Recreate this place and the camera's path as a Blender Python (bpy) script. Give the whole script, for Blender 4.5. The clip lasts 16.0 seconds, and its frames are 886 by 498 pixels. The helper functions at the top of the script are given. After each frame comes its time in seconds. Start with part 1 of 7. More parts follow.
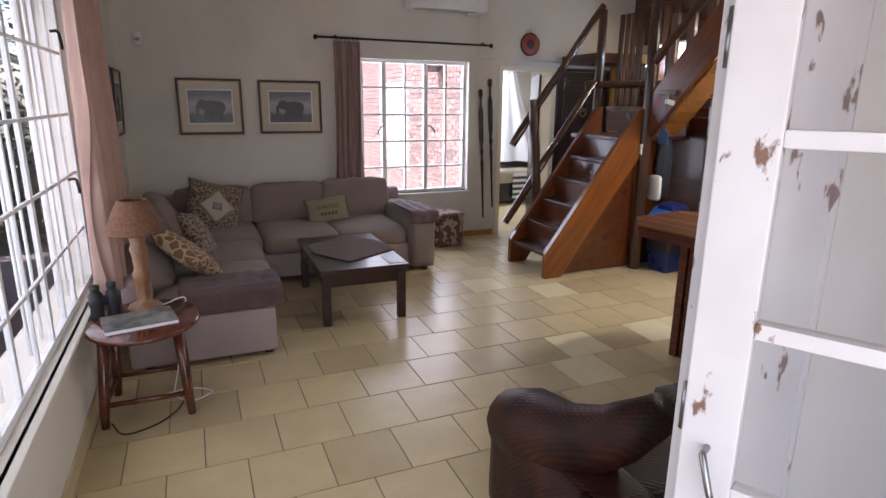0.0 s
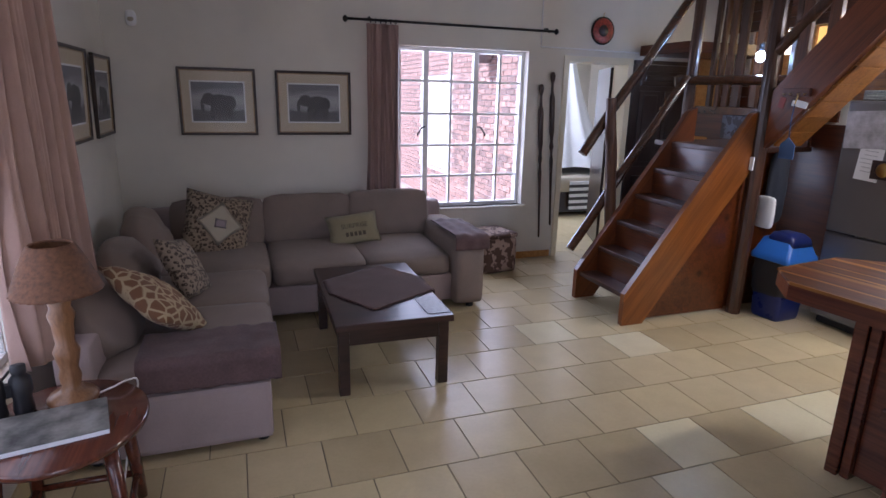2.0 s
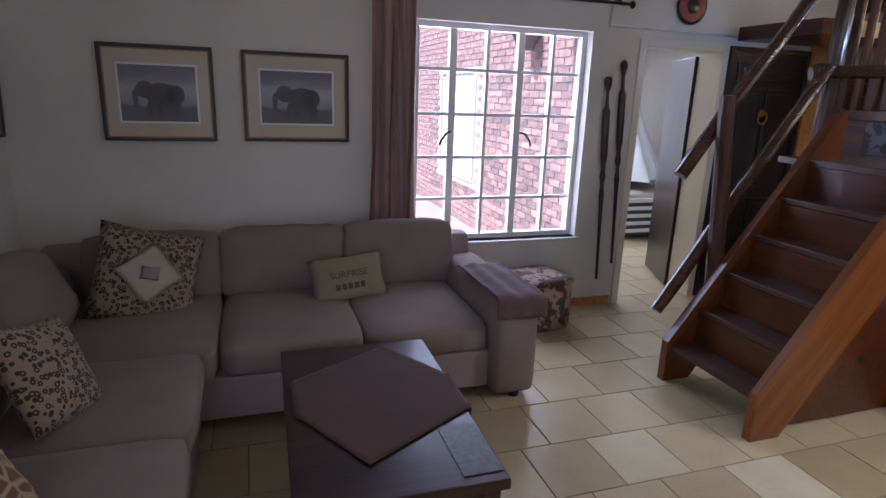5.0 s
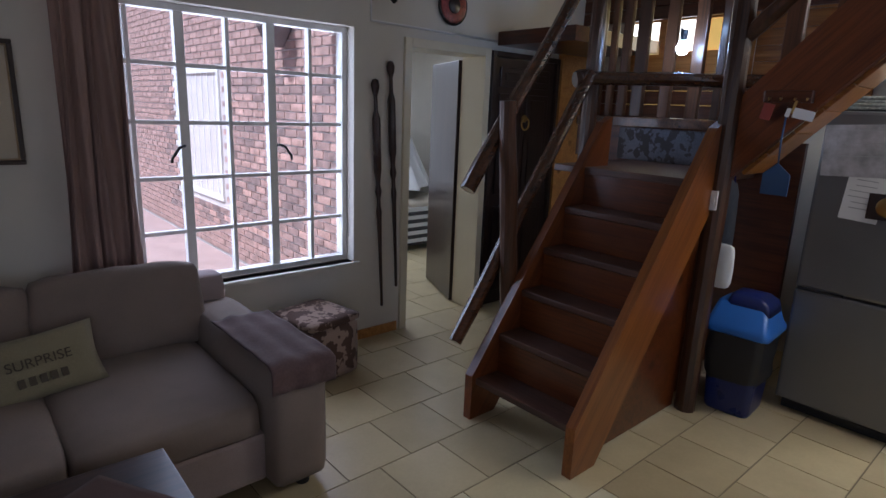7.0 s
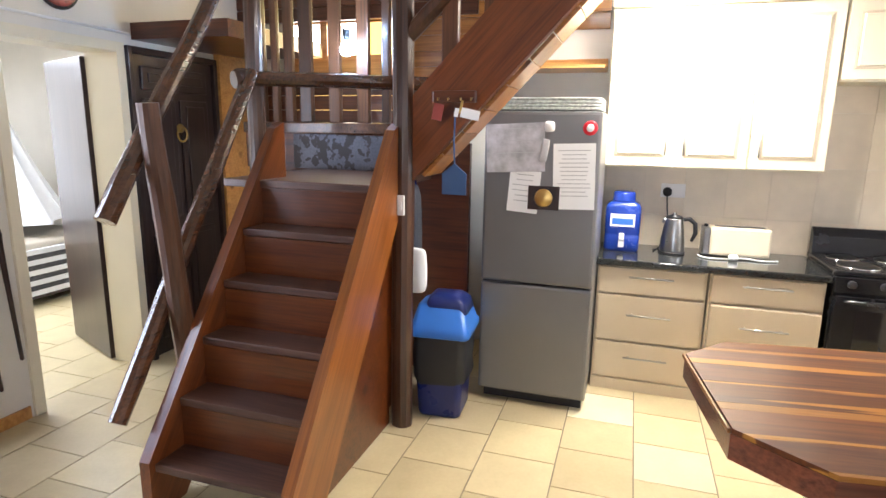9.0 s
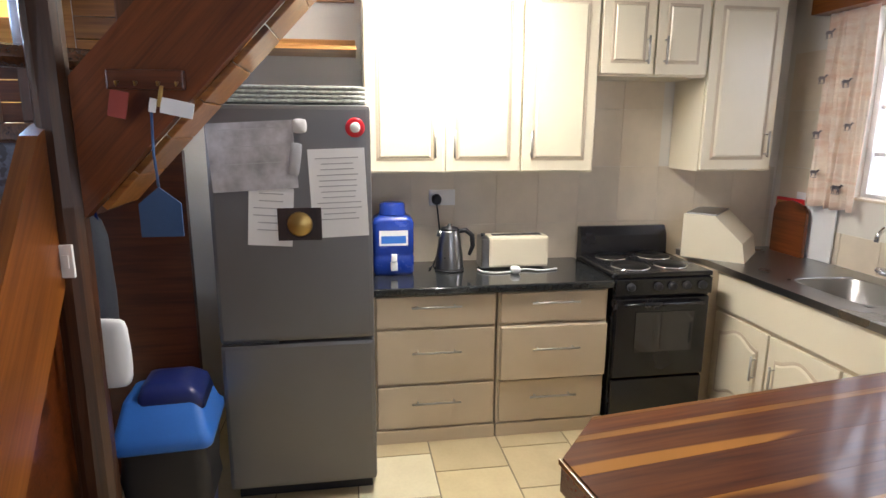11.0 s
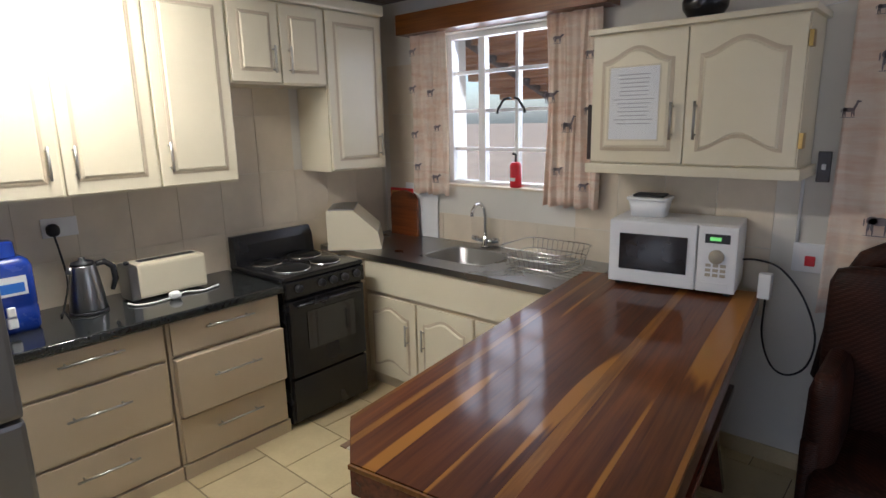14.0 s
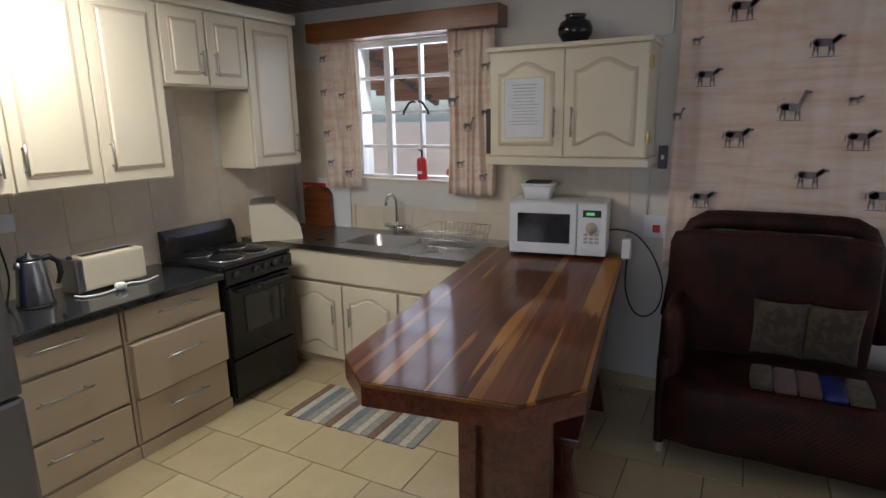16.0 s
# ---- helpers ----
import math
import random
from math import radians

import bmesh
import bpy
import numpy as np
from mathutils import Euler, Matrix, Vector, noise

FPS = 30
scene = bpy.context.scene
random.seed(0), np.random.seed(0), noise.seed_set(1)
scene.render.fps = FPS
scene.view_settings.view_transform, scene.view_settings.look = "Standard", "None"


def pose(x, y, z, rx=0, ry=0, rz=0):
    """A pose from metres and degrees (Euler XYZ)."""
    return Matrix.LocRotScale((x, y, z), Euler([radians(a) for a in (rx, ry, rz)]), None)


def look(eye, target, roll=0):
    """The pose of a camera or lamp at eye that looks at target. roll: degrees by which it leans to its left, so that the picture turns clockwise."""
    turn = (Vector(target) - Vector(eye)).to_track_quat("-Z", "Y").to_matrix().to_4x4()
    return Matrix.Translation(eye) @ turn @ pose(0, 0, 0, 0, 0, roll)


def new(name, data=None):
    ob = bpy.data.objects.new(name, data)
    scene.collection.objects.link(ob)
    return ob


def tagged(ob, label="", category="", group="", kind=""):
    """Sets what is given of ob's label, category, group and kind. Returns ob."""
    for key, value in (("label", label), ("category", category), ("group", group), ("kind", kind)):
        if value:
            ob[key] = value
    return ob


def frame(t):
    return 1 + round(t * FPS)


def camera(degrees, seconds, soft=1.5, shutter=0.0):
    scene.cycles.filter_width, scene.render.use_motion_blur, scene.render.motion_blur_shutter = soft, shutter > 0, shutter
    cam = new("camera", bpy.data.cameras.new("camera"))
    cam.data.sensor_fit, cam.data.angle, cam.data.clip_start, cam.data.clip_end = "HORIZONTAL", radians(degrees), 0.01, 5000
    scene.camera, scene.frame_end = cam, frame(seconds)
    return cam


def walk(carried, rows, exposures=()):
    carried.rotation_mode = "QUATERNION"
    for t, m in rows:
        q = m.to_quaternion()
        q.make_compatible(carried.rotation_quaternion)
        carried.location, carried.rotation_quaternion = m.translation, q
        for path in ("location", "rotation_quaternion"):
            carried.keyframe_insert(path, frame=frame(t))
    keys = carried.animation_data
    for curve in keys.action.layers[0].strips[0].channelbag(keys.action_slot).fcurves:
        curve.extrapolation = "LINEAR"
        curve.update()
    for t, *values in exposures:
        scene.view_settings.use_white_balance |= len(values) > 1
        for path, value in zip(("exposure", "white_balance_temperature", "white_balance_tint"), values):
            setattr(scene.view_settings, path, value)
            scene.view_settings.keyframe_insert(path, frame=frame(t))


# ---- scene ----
cam = camera(74.8, 16.0)
PATH = [
    (0, (0.363, 0.263, 1.638), (1.126, 2.045, 1.145), 0.6),
    (0.5, (0.424, 0.571, 1.653), (1.164, 2.361, 1.155), 0.8),
    (1, (0.522, 0.828, 1.652), (1.234, 2.629, 1.151), 0.9),
    (1.5, (0.637, 1.078, 1.657), (1.319, 2.889, 1.151), 1.1),
    (2, (0.692, 1.351, 1.66), (1.337, 3.173, 1.147), 1.3),
    (2.5, (0.754, 1.641, 1.65), (1.364, 3.474, 1.133), 1.5),
    (3, (0.825, 1.935, 1.668), (1.413, 3.772, 1.14), 1.7),
    (3.2, (0.863, 2.044, 1.664), (1.437, 3.885, 1.134), 1.8),
    (5.3, (1.123, 2.952, 1.61), (1.753, 4.78, 1.099), 2.2),
    (5.5, (1.167, 3.033, 1.605), (1.841, 4.845, 1.095), 2.3),
    (6, (1.22, 3.21, 1.612), (2.072, 4.949, 1.113), 2.3),
    (6.5, (1.274, 3.329, 1.608), (2.378, 4.925, 1.125), 2.3),
    (7, (1.345, 3.441, 1.616), (2.637, 4.894, 1.145), 2.3),
    (7.5, (1.425, 3.505, 1.612), (2.896, 4.784, 1.164), 2.1),
    (8, (1.508, 3.563, 1.624), (3.139, 4.633, 1.183), 1.9),
    (8.5, (1.578, 3.617, 1.595), (3.364, 4.418, 1.183), 1.2),
    (9, (1.705, 3.671, 1.583), (3.57, 4.269, 1.178), 0.9),
    (9.2, (1.787, 3.671, 1.582), (3.671, 4.208, 1.18), 1.1),
    (11.3, (2.637, 3.922, 1.614), (4.537, 3.464, 1.186), 0.2),
    (11.5, (2.691, 3.91, 1.636), (4.562, 3.357, 1.197), 0.2),
    (12, (2.748, 3.905, 1.638), (4.544, 3.136, 1.212), -0.3),
    (12.5, (2.777, 3.952, 1.642), (4.44, 2.924, 1.219), -0.8),
    (13, (2.767, 4.022, 1.639), (4.293, 2.799, 1.219), -1.0),
    (13.5, (2.723, 4.095, 1.648), (4.126, 2.734, 1.226), -1.3),
    (14, (2.68, 4.222, 1.652), (3.975, 2.758, 1.224), -1.3),
    (14.5, (2.67, 4.342, 1.663), (3.862, 2.796, 1.231), -1.3),
    (15, (2.683, 4.507, 1.664), (3.766, 2.881, 1.232), -1.3),
    (15.5, (2.686, 4.655, 1.675), (3.661, 2.964, 1.24), -1.2),
    (16, (2.644, 4.805, 1.668), (3.564, 3.085, 1.228), -1.1),
]
EXPOSURES = [(0.0, 1.42, 5900, 18), (0.5, 1.25, 5750, 21), (1.0, 1.2, 5600, 22), (1.5, 1.2, 5450, 22), (3.0, 1.27, 5250, 23), (5.5, 0.85, 5250, 20), (6.2, 0.22, 5250, 18), (6.9, 0.33, 5300, 16), (7.5, 0.95, 5450, 11), (8.0, 1.82, 5600, 13), (8.6, 2.38, 5750, 14), (9.0, 2.56, 5850, 13), (11.5, 1.5, 5750, 14), (12.5, 1.56, 5700, 14), (13.2, 1.34, 5650, 13), (14.0, 0.92, 5600, 12), (16.0, 0.6, 5550, 12)]
walk(cam, [(t, look(eye, target, roll)) for t, eye, target, roll in PATH], EXPOSURES)

# ---- light ----
NORTH, SOUTH, EAST, WEST = 6.70, 1.28, 5.82, -0.245   # inner faces of the walls
SUN_ELEVATION, SUN_AZIMUTH = 55.0, 280.0             # azimuth from +y, clockwise
world = bpy.data.worlds.new("sky")
scene.world = world
world.use_nodes = True
wn = world.node_tree
sky = wn.nodes.new("ShaderNodeTexSky")
sky.sky_type, sky.sun_disc = "NISHITA", False
sky.sun_elevation, sky.sun_rotation = radians(SUN_ELEVATION), radians(SUN_AZIMUTH)
sky.air_density, sky.dust_density = 1.0, 2.0
wn.nodes["Background"].inputs[1].default_value = 0.15
wn.links.new(sky.outputs[0], wn.nodes["Background"].inputs[0])


def lamp(name, kind, m, energy, color, **settings):
    data = bpy.data.lights.new(name, kind)
    data.energy, data.color = energy, color
    ob = new(name, data)
    ob.matrix_world = m
    if kind == "SUN":
        data.angle = radians(0.8)
    if kind == "AREA":
        data.shape, data.size, data.size_y = "RECTANGLE", settings["w"], settings["h"]
    if kind == "POINT":
        data.shadow_soft_size = settings["r"]
    return ob


a, e = radians(SUN_AZIMUTH), radians(SUN_ELEVATION)
sun_way = Vector((math.sin(a) * math.cos(e), math.cos(a) * math.cos(e), math.sin(e)))
lamp("sun", "SUN", look(sun_way * 20, (0, 0, 0)), 5.0, (1.0, 0.95, 0.87))
# sky light through the openings
lamp("west_window_light", "AREA", look((-0.52, 2.94, 1.35), (2, 2.94, 1.0)), 13.5, (0.95, 0.94, 0.96), w=2.8, h=1.65)
lamp("north_window_light", "AREA", look((2.75, 6.98, 1.35), (2.6, 4, 0.9)), 15.5, (0.88, 0.91, 1.0), w=1.25, h=1.5)
lamp("door_light", "AREA", look((0.7, 0.0, 1.3), (1.3, 4, 0.6)), 7.5, (0.95, 0.94, 0.95), w=1.0, h=2.0)
lamp("kitchen_window_light", "AREA", look((4.85, 0.98, 1.75), (4.7, 3.5, 0.6)), 6.0, (0.95, 0.96, 1.0), w=0.75, h=0.95)
# added fill under the bedroom ceiling, not in an opening; no fitting there
lamp("bedroom_light", "AREA", look((4.4, 9.0, 2.4), (4.4, 8.6, 0)), 26.0, (0.95, 0.97, 1.0), w=1.5, h=1.5)
lamp("kitchen_tube_light", "AREA", look((5.13, 3.45, 2.40), (5.15, 3.45, 0)), 25.0, (1.0, 0.90, 0.73), w=0.1, h=1.2)
lamp("gallery_window_light", "AREA", look((5.80, 5.8, 2.2), (4.5, 5.7, 1.5)), 1.8, (1.0, 0.72, 0.25), w=0.7, h=0.6)
lamp("cold_bulb_light", "POINT", pose(4.80, 5.20, 2.16), 0.9, (0.5, 0.72, 1.0), r=0.03)


# ---- materials ----
def material(name):
    m = bpy.data.materials.new(name)
    m.use_nodes = True
    return m, m.node_tree, m.node_tree.nodes["Principled BSDF"]


def noise_node(nt, coord, scale, detail=4.0, rough=0.55, stretch=(1, 1, 1), distortion=0.0):
    mp = nt.nodes.new("ShaderNodeMapping")
    mp.inputs["Scale"].default_value = stretch
    nt.links.new(coord, mp.inputs[0])
    n = nt.nodes.new("ShaderNodeTexNoise")
    n.inputs["Scale"].default_value, n.inputs["Detail"].default_value = scale, detail
    n.inputs["Roughness"].default_value, n.inputs["Distortion"].default_value = rough, distortion
    nt.links.new(mp.outputs[0], n.inputs["Vector"])
    return n


def ramp(nt, fac, stops):
    r = nt.nodes.new("ShaderNodeValToRGB")
    els = r.color_ramp.elements
    while len(els) < len(stops):
        els.new(0.5)
    for el, (p, c) in zip(els, stops):
        el.position, el.color = p, (*c, 1)
    nt.links.new(fac, r.inputs[0])
    return r


def mixed(nt, fac, a, b, mode="MIX"):
    mx = nt.nodes.new("ShaderNodeMix")
    mx.data_type, mx.blend_type = "RGBA", mode
    for socket, value in ((mx.inputs[0], fac), (mx.inputs[6], a), (mx.inputs[7], b)):
        if hasattr(value, "links"):
            nt.links.new(value, socket)
        else:
            socket.default_value = value if isinstance(value, float) else (*value, 1)
    return mx.outputs[2]


def bump(nt, bsdf, height, strength, distance=0.004):
    b = nt.nodes.new("ShaderNodeBump")
    b.inputs["Strength"].default_value, b.inputs["Distance"].default_value = strength, distance
    nt.links.new(height, b.inputs["Height"])
    nt.links.new(b.outputs[0], bsdf.inputs["Normal"])


def shade(c, k):
    return tuple(min(1, v * k) for v in c)


def coords(nt, which="Object"):
    return nt.nodes.new("ShaderNodeTexCoord").outputs[which]


def plain(name, col, rough=0.5, metal=0.0, var=0.1, scale=5.0, grain=90.0, relief=0.15, coat=0.0, rnd=0.0):
    """Paint, plastic, metal, plaster: soft stains and a fine grain."""
    m, nt, b = material(name)
    c = coords(nt)
    if rnd:
        info = nt.nodes.new("ShaderNodeObjectInfo")
        off = nt.nodes.new("ShaderNodeVectorMath")
        off.operation = "MULTIPLY_ADD"
        nt.links.new(info.outputs["Random"], off.inputs[0])
        off.inputs[1].default_value = (31.3, 17.7, 11.9)
        nt.links.new(c, off.inputs[2])
        c = off.outputs[0]
    big, fine = noise_node(nt, c, scale), noise_node(nt, c, grain, 2)
    r = ramp(nt, big.outputs[0], [(0.3, shade(col, 1 - var)), (0.7, shade(col, 1 + var * 0.6))])
    out = r.outputs[0]
    if rnd:
        rr = ramp(nt, info.outputs["Random"], [(0, (1 - rnd,) * 3), (1, (1 + rnd * 0.3, 1, 1 - rnd * 0.2))])
        out = mixed(nt, 1.0, out, rr.outputs[0], "MULTIPLY")
    nt.links.new(out, b.inputs["Base Color"])
    mr = nt.nodes.new("ShaderNodeMapRange")
    mr.inputs["To Min"].default_value, mr.inputs["To Max"].default_value = max(0.02, rough - (0.02 if rnd else 0.1)), min(1, rough + (0.02 if rnd else 0.1))
    nt.links.new(big.outputs[0], mr.inputs[0])
    nt.links.new(mr.outputs[0], b.inputs["Roughness"])
    b.inputs["Metallic"].default_value, b.inputs["Coat Weight"].default_value = metal, coat
    if relief:
        bump(nt, b, fine.outputs[0], relief, 0.002)
    return m


def timber(name, dark, light, axis="x", rough=0.35, coat=0.3, grain=14.0, rnd=0.25, knots=0.0):
    """Wood with its grain along an axis, varnished when coat is high."""
    m, nt, b = material(name)
    info = nt.nodes.new("ShaderNodeObjectInfo")
    add = nt.nodes.new("ShaderNodeVectorMath")
    sc = nt.nodes.new("ShaderNodeVectorMath")
    sc.operation = "SCALE"
    comb = nt.nodes.new("ShaderNodeCombineXYZ")
    for i in range(3):
        nt.links.new(info.outputs["Random"], comb.inputs[i])
    nt.links.new(comb.outputs[0], sc.inputs[0])
    sc.inputs[3].default_value = 37.0
    nt.links.new(coords(nt), add.inputs[0])
    nt.links.new(sc.outputs[0], add.inputs[1])
    st = {"x": (0.08, 1, 1), "y": (1, 0.08, 1), "z": (1, 1, 0.08)}[axis]
    g = noise_node(nt, add.outputs[0], grain, 5, 0.6, st, 1.2)
    f = noise_node(nt, add.outputs[0], grain * 7, 3, 0.6, tuple(v * (0.4 if v < 1 else 1) for v in st))
    big = noise_node(nt, add.outputs[0], 2.2, 2)
    r = ramp(nt, g.outputs[0], [(0.32, dark), (0.5, tuple((x + y) / 2 for x, y in zip(dark, light))), (0.68, light)])
    out = mixed(nt, 0.35, r.outputs[0], ramp(nt, f.outputs[0], [(0.35, shade(dark, 0.7)), (0.6, light)]).outputs[0])
    out = mixed(nt, 0.6, out, ramp(nt, big.outputs[0], [(0.3, (0.72, 0.7, 0.68)), (0.7, (1.08, 1.05, 1.0))]).outputs[0], "MULTIPLY")
    if knots:
        v = nt.nodes.new("ShaderNodeTexVoronoi")
        v.inputs["Scale"].default_value = knots
        mp = nt.nodes.new("ShaderNodeMapping")
        mp.inputs["Scale"].default_value = tuple(0.45 if s < 1 else 1 for s in st)
        nt.links.new(add.outputs[0], mp.inputs[0])
        nt.links.new(mp.outputs[0], v.inputs["Vector"])
        k = ramp(nt, v.outputs["Distance"], [(0.05, (0.16, 0.07, 0.03)), (0.13, (1, 1, 1))])
        out = mixed(nt, 0.85, out, k.outputs[0], "MULTIPLY")
    if rnd:
        rr = ramp(nt, info.outputs["Random"], [(0, (1 - rnd,) * 3), (1, (1 + rnd * 0.4,) * 3)])
        out = mixed(nt, 1.0, out, rr.outputs[0], "MULTIPLY")
    nt.links.new(out, b.inputs["Base Color"])
    b.inputs["Roughness"].default_value, b.inputs["Coat Weight"].default_value = rough, coat
    b.inputs["Coat Roughness"].default_value = 0.12
    bump(nt, b, f.outputs[0], 0.12, 0.002)
    return m


def streaked(name, heart, heart2, sap, level):
    """Dark hardwood with wandering streaks of pale sapwood along y."""
    m = timber(name, heart, heart2, "y", 0.2, 0.2, 12, 0.25)
    nt = m.node_tree
    b = nt.nodes["Principled BSDF"]
    info = nt.nodes.new("ShaderNodeObjectInfo")
    off = nt.nodes.new("ShaderNodeVectorMath")
    off.operation = "MULTIPLY_ADD"
    nt.links.new(info.outputs["Random"], off.inputs[0])
    off.inputs[1].default_value = (9.0, 5.0, 3.0)
    nt.links.new(coords(nt), off.inputs[2])
    n = noise_node(nt, off.outputs[0], 9.0, 2, 0.45, (1, 0.05, 1), 0.3)
    old = b.inputs["Base Color"].links[0].from_socket
    k = ramp(nt, n.outputs[0], [(level, (0, 0, 0)), (level + 0.025, (1, 1, 1))])
    nt.links.new(mixed(nt, k.outputs[0], old, sap), b.inputs["Base Color"])
    return m


def cloth(name, col, var=0.15, weave=420.0, rough=0.95, spots=None):
    m, nt, b = material(name)
    c = coords(nt)
    big, fine = noise_node(nt, c, 4.0, 3), noise_node(nt, c, weave, 2)
    out = ramp(nt, big.outputs[0], [(0.3, shade(col, 1 - var)), (0.7, shade(col, 1 + var * 0.5))]).outputs[0]
    out = mixed(nt, 0.35, out, ramp(nt, fine.outputs[0], [(0.3, shade(col, 0.6)), (0.7, shade(col, 1.3))]).outputs[0])
    if spots:
        kind, scale, dark = spots
        v = nt.nodes.new("ShaderNodeTexVoronoi")
        v.inputs["Scale"].default_value = scale
        if kind == "net":
            v.feature = "DISTANCE_TO_EDGE"
            k = ramp(nt, v.outputs["Distance"], [(0.05, (1, 1, 1)), (0.12, (0, 0, 0))])
        elif kind == "patch":
            v.inputs["Randomness"].default_value = 1.0
            pn = noise_node(nt, c, scale, 2, 0.6)
            k = ramp(nt, pn.outputs[0], [(0.50, (0, 0, 0)), (0.54, (1, 1, 1))])
        else:
            k = ramp(nt, v.outputs["Distance"], [(0.16, (0, 0, 0)), (0.22, (1, 1, 1)), (0.42, (1, 1, 1)), (0.5, (0, 0, 0))])
        nt.links.new(c, v.inputs["Vector"])
        inv = k.outputs[0]
        out = mixed(nt, inv, out if kind != "net" else shade(dark, 1.0), dark if kind != "net" else col)
        if kind == "net":
            out = mixed(nt, 0.25, out, ramp(nt, big.outputs[0], [(0.3, (0.5, 0.5, 0.5)), (0.7, (1, 1, 1))]).outputs[0], "MULTIPLY")
    nt.links.new(out, b.inputs["Base Color"])
    b.inputs["Roughness"].default_value = rough
    b.inputs["Sheen Weight"].default_value = 0.08
    bump(nt, b, fine.outputs[0], 0.35, 0.002)
    return m


def woven(name, light, dark, pitch=70.0):
    """Woven cane: two crossing sets of strands in relief."""
    m, nt, b = material(name)
    c = coords(nt)
    waves = []
    for way, sc in (("Z", pitch), ("DIAGONAL", pitch * 0.7)):
        w = nt.nodes.new("ShaderNodeTexWave")
        w.bands_direction = way
        w.inputs["Scale"].default_value, w.inputs["Distortion"].default_value, w.inputs["Detail Scale"].default_value = sc / 6.28, 0.6, 3.0
        nt.links.new(c, w.inputs["Vector"])
        waves.append(w.outputs["Fac"])
    mul = nt.nodes.new("ShaderNodeMath")
    mul.operation = "MULTIPLY"
    nt.links.new(waves[0], mul.inputs[0])
    nt.links.new(waves[1], mul.inputs[1])
    big = noise_node(nt, c, 7, 4)
    out = mixed(nt, 0.5, ramp(nt, mul.outputs[0], [(0.15, dark), (0.6, light)]).outputs[0], ramp(nt, big.outputs[0], [(0.35, dark), (0.65, shade(light, 1.5))]).outputs[0])
    nt.links.new(out, b.inputs["Base Color"])
    b.inputs["Roughness"].default_value, b.inputs["Specular IOR Level"].default_value = 0.5, 0.25
    bump(nt, b, mul.outputs[0], 0.5, 0.003)
    return m


def flaking(name, paint, under):
    """Old paint with chips through to the wood."""
    m, nt, b = material(name)
    c = coords(nt)
    chips, soil = noise_node(nt, c, 16, 5, 0.6, (1, 1, 0.5)), noise_node(nt, c, 3, 3)
    base = ramp(nt, soil.outputs[0], [(0.3, shade(paint, 0.8)), (0.7, paint)])
    k = ramp(nt, chips.outputs[0], [(0.62, (0, 0, 0)), (0.66, (1, 1, 1))])
    nt.links.new(mixed(nt, k.outputs[0], base.outputs[0], under), b.inputs["Base Color"])
    b.inputs["Roughness"].default_value = 0.55
    bump(nt, b, k.outputs[0], -0.4, 0.003)
    return m


def glass(name, tint=(1, 1, 1), alpha=0.12, rough=0.02):
    m, nt, b = material(name)
    b.inputs["Base Color"].default_value = (*tint, 1)
    b.inputs["Roughness"].default_value, b.inputs["Alpha"].default_value = rough, alpha
    b.inputs["Specular IOR Level"].default_value = 0.6
    return m


def glowing(name, col, strength):
    m, nt, b = material(name)
    b.inputs["Base Color"].default_value = (*shade(col, 0.8), 1)
    b.inputs["Emission Color"].default_value, b.inputs["Emission Strength"].default_value = (*col, 1), strength
    return m


def glazed_stone(name, pale, deep, rough=0.28):
    """Beige ceramic tile: cloudy tones, darker worn rims of cloud, fine specks; each tile its own piece of the cloud."""
    m, nt, b = material(name)
    info = nt.nodes.new("ShaderNodeObjectInfo")
    off = nt.nodes.new("ShaderNodeVectorMath")
    off.operation = "MULTIPLY_ADD"
    comb = nt.nodes.new("ShaderNodeCombineXYZ")
    for i in range(3):
        nt.links.new(info.outputs["Random"], comb.inputs[i])
    nt.links.new(comb.outputs[0], off.inputs[0])
    off.inputs[1].default_value = (23.0, 41.0, 17.0)
    nt.links.new(coords(nt), off.inputs[2])
    cloud, speck = noise_node(nt, off.outputs[0], 6.0, 3, 0.5), noise_node(nt, off.outputs[0], 60, 2)
    out = ramp(nt, cloud.outputs[0], [(0.25, deep), (0.75, pale)]).outputs[0]
    out = mixed(nt, 0.12, out, ramp(nt, speck.outputs[0], [(0.3, shade(deep, 0.8)), (0.7, shade(pale, 1.1))]).outputs[0])
    tone = ramp(nt, info.outputs["Random"], [(0, (0.82, 0.79, 0.73)), (0.5, (1.0, 0.98, 0.95)), (1, (1.06, 1.05, 0.98))])
    nt.links.new(mixed(nt, 1.0, out, tone.outputs[0], "MULTIPLY"), b.inputs["Base Color"])
    b.inputs["Roughness"].default_value = rough
    return m


PLASTER = plain("cream_plaster", (0.70, 0.665, 0.59), 0.75, var=0.08, scale=1.6, grain=60, relief=0.25)
TILE_PALE = glazed_stone("pale_floor_tile", (0.70, 0.65, 0.46), (0.62, 0.56, 0.38))
TILE = glazed_stone("beige_floor_tile", (0.585, 0.495, 0.308), (0.50, 0.415, 0.25))
WALL_GROUT = plain("pale_wall_grout", (0.60, 0.54, 0.43), 0.8, var=0.1)
GROUT = plain("floor_grout", (0.22, 0.18, 0.12), 0.9, var=0.2)
WALL_TILE = plain("glazed_wall_tile", (0.68, 0.60, 0.47), 0.3, var=0.06, scale=9, grain=80, relief=0.05, rnd=0.06)
PINE = timber("pine_board", (0.42, 0.15, 0.035), (0.66, 0.31, 0.09), "x", 0.35, 0.35, 12, 0.2, knots=3.2)
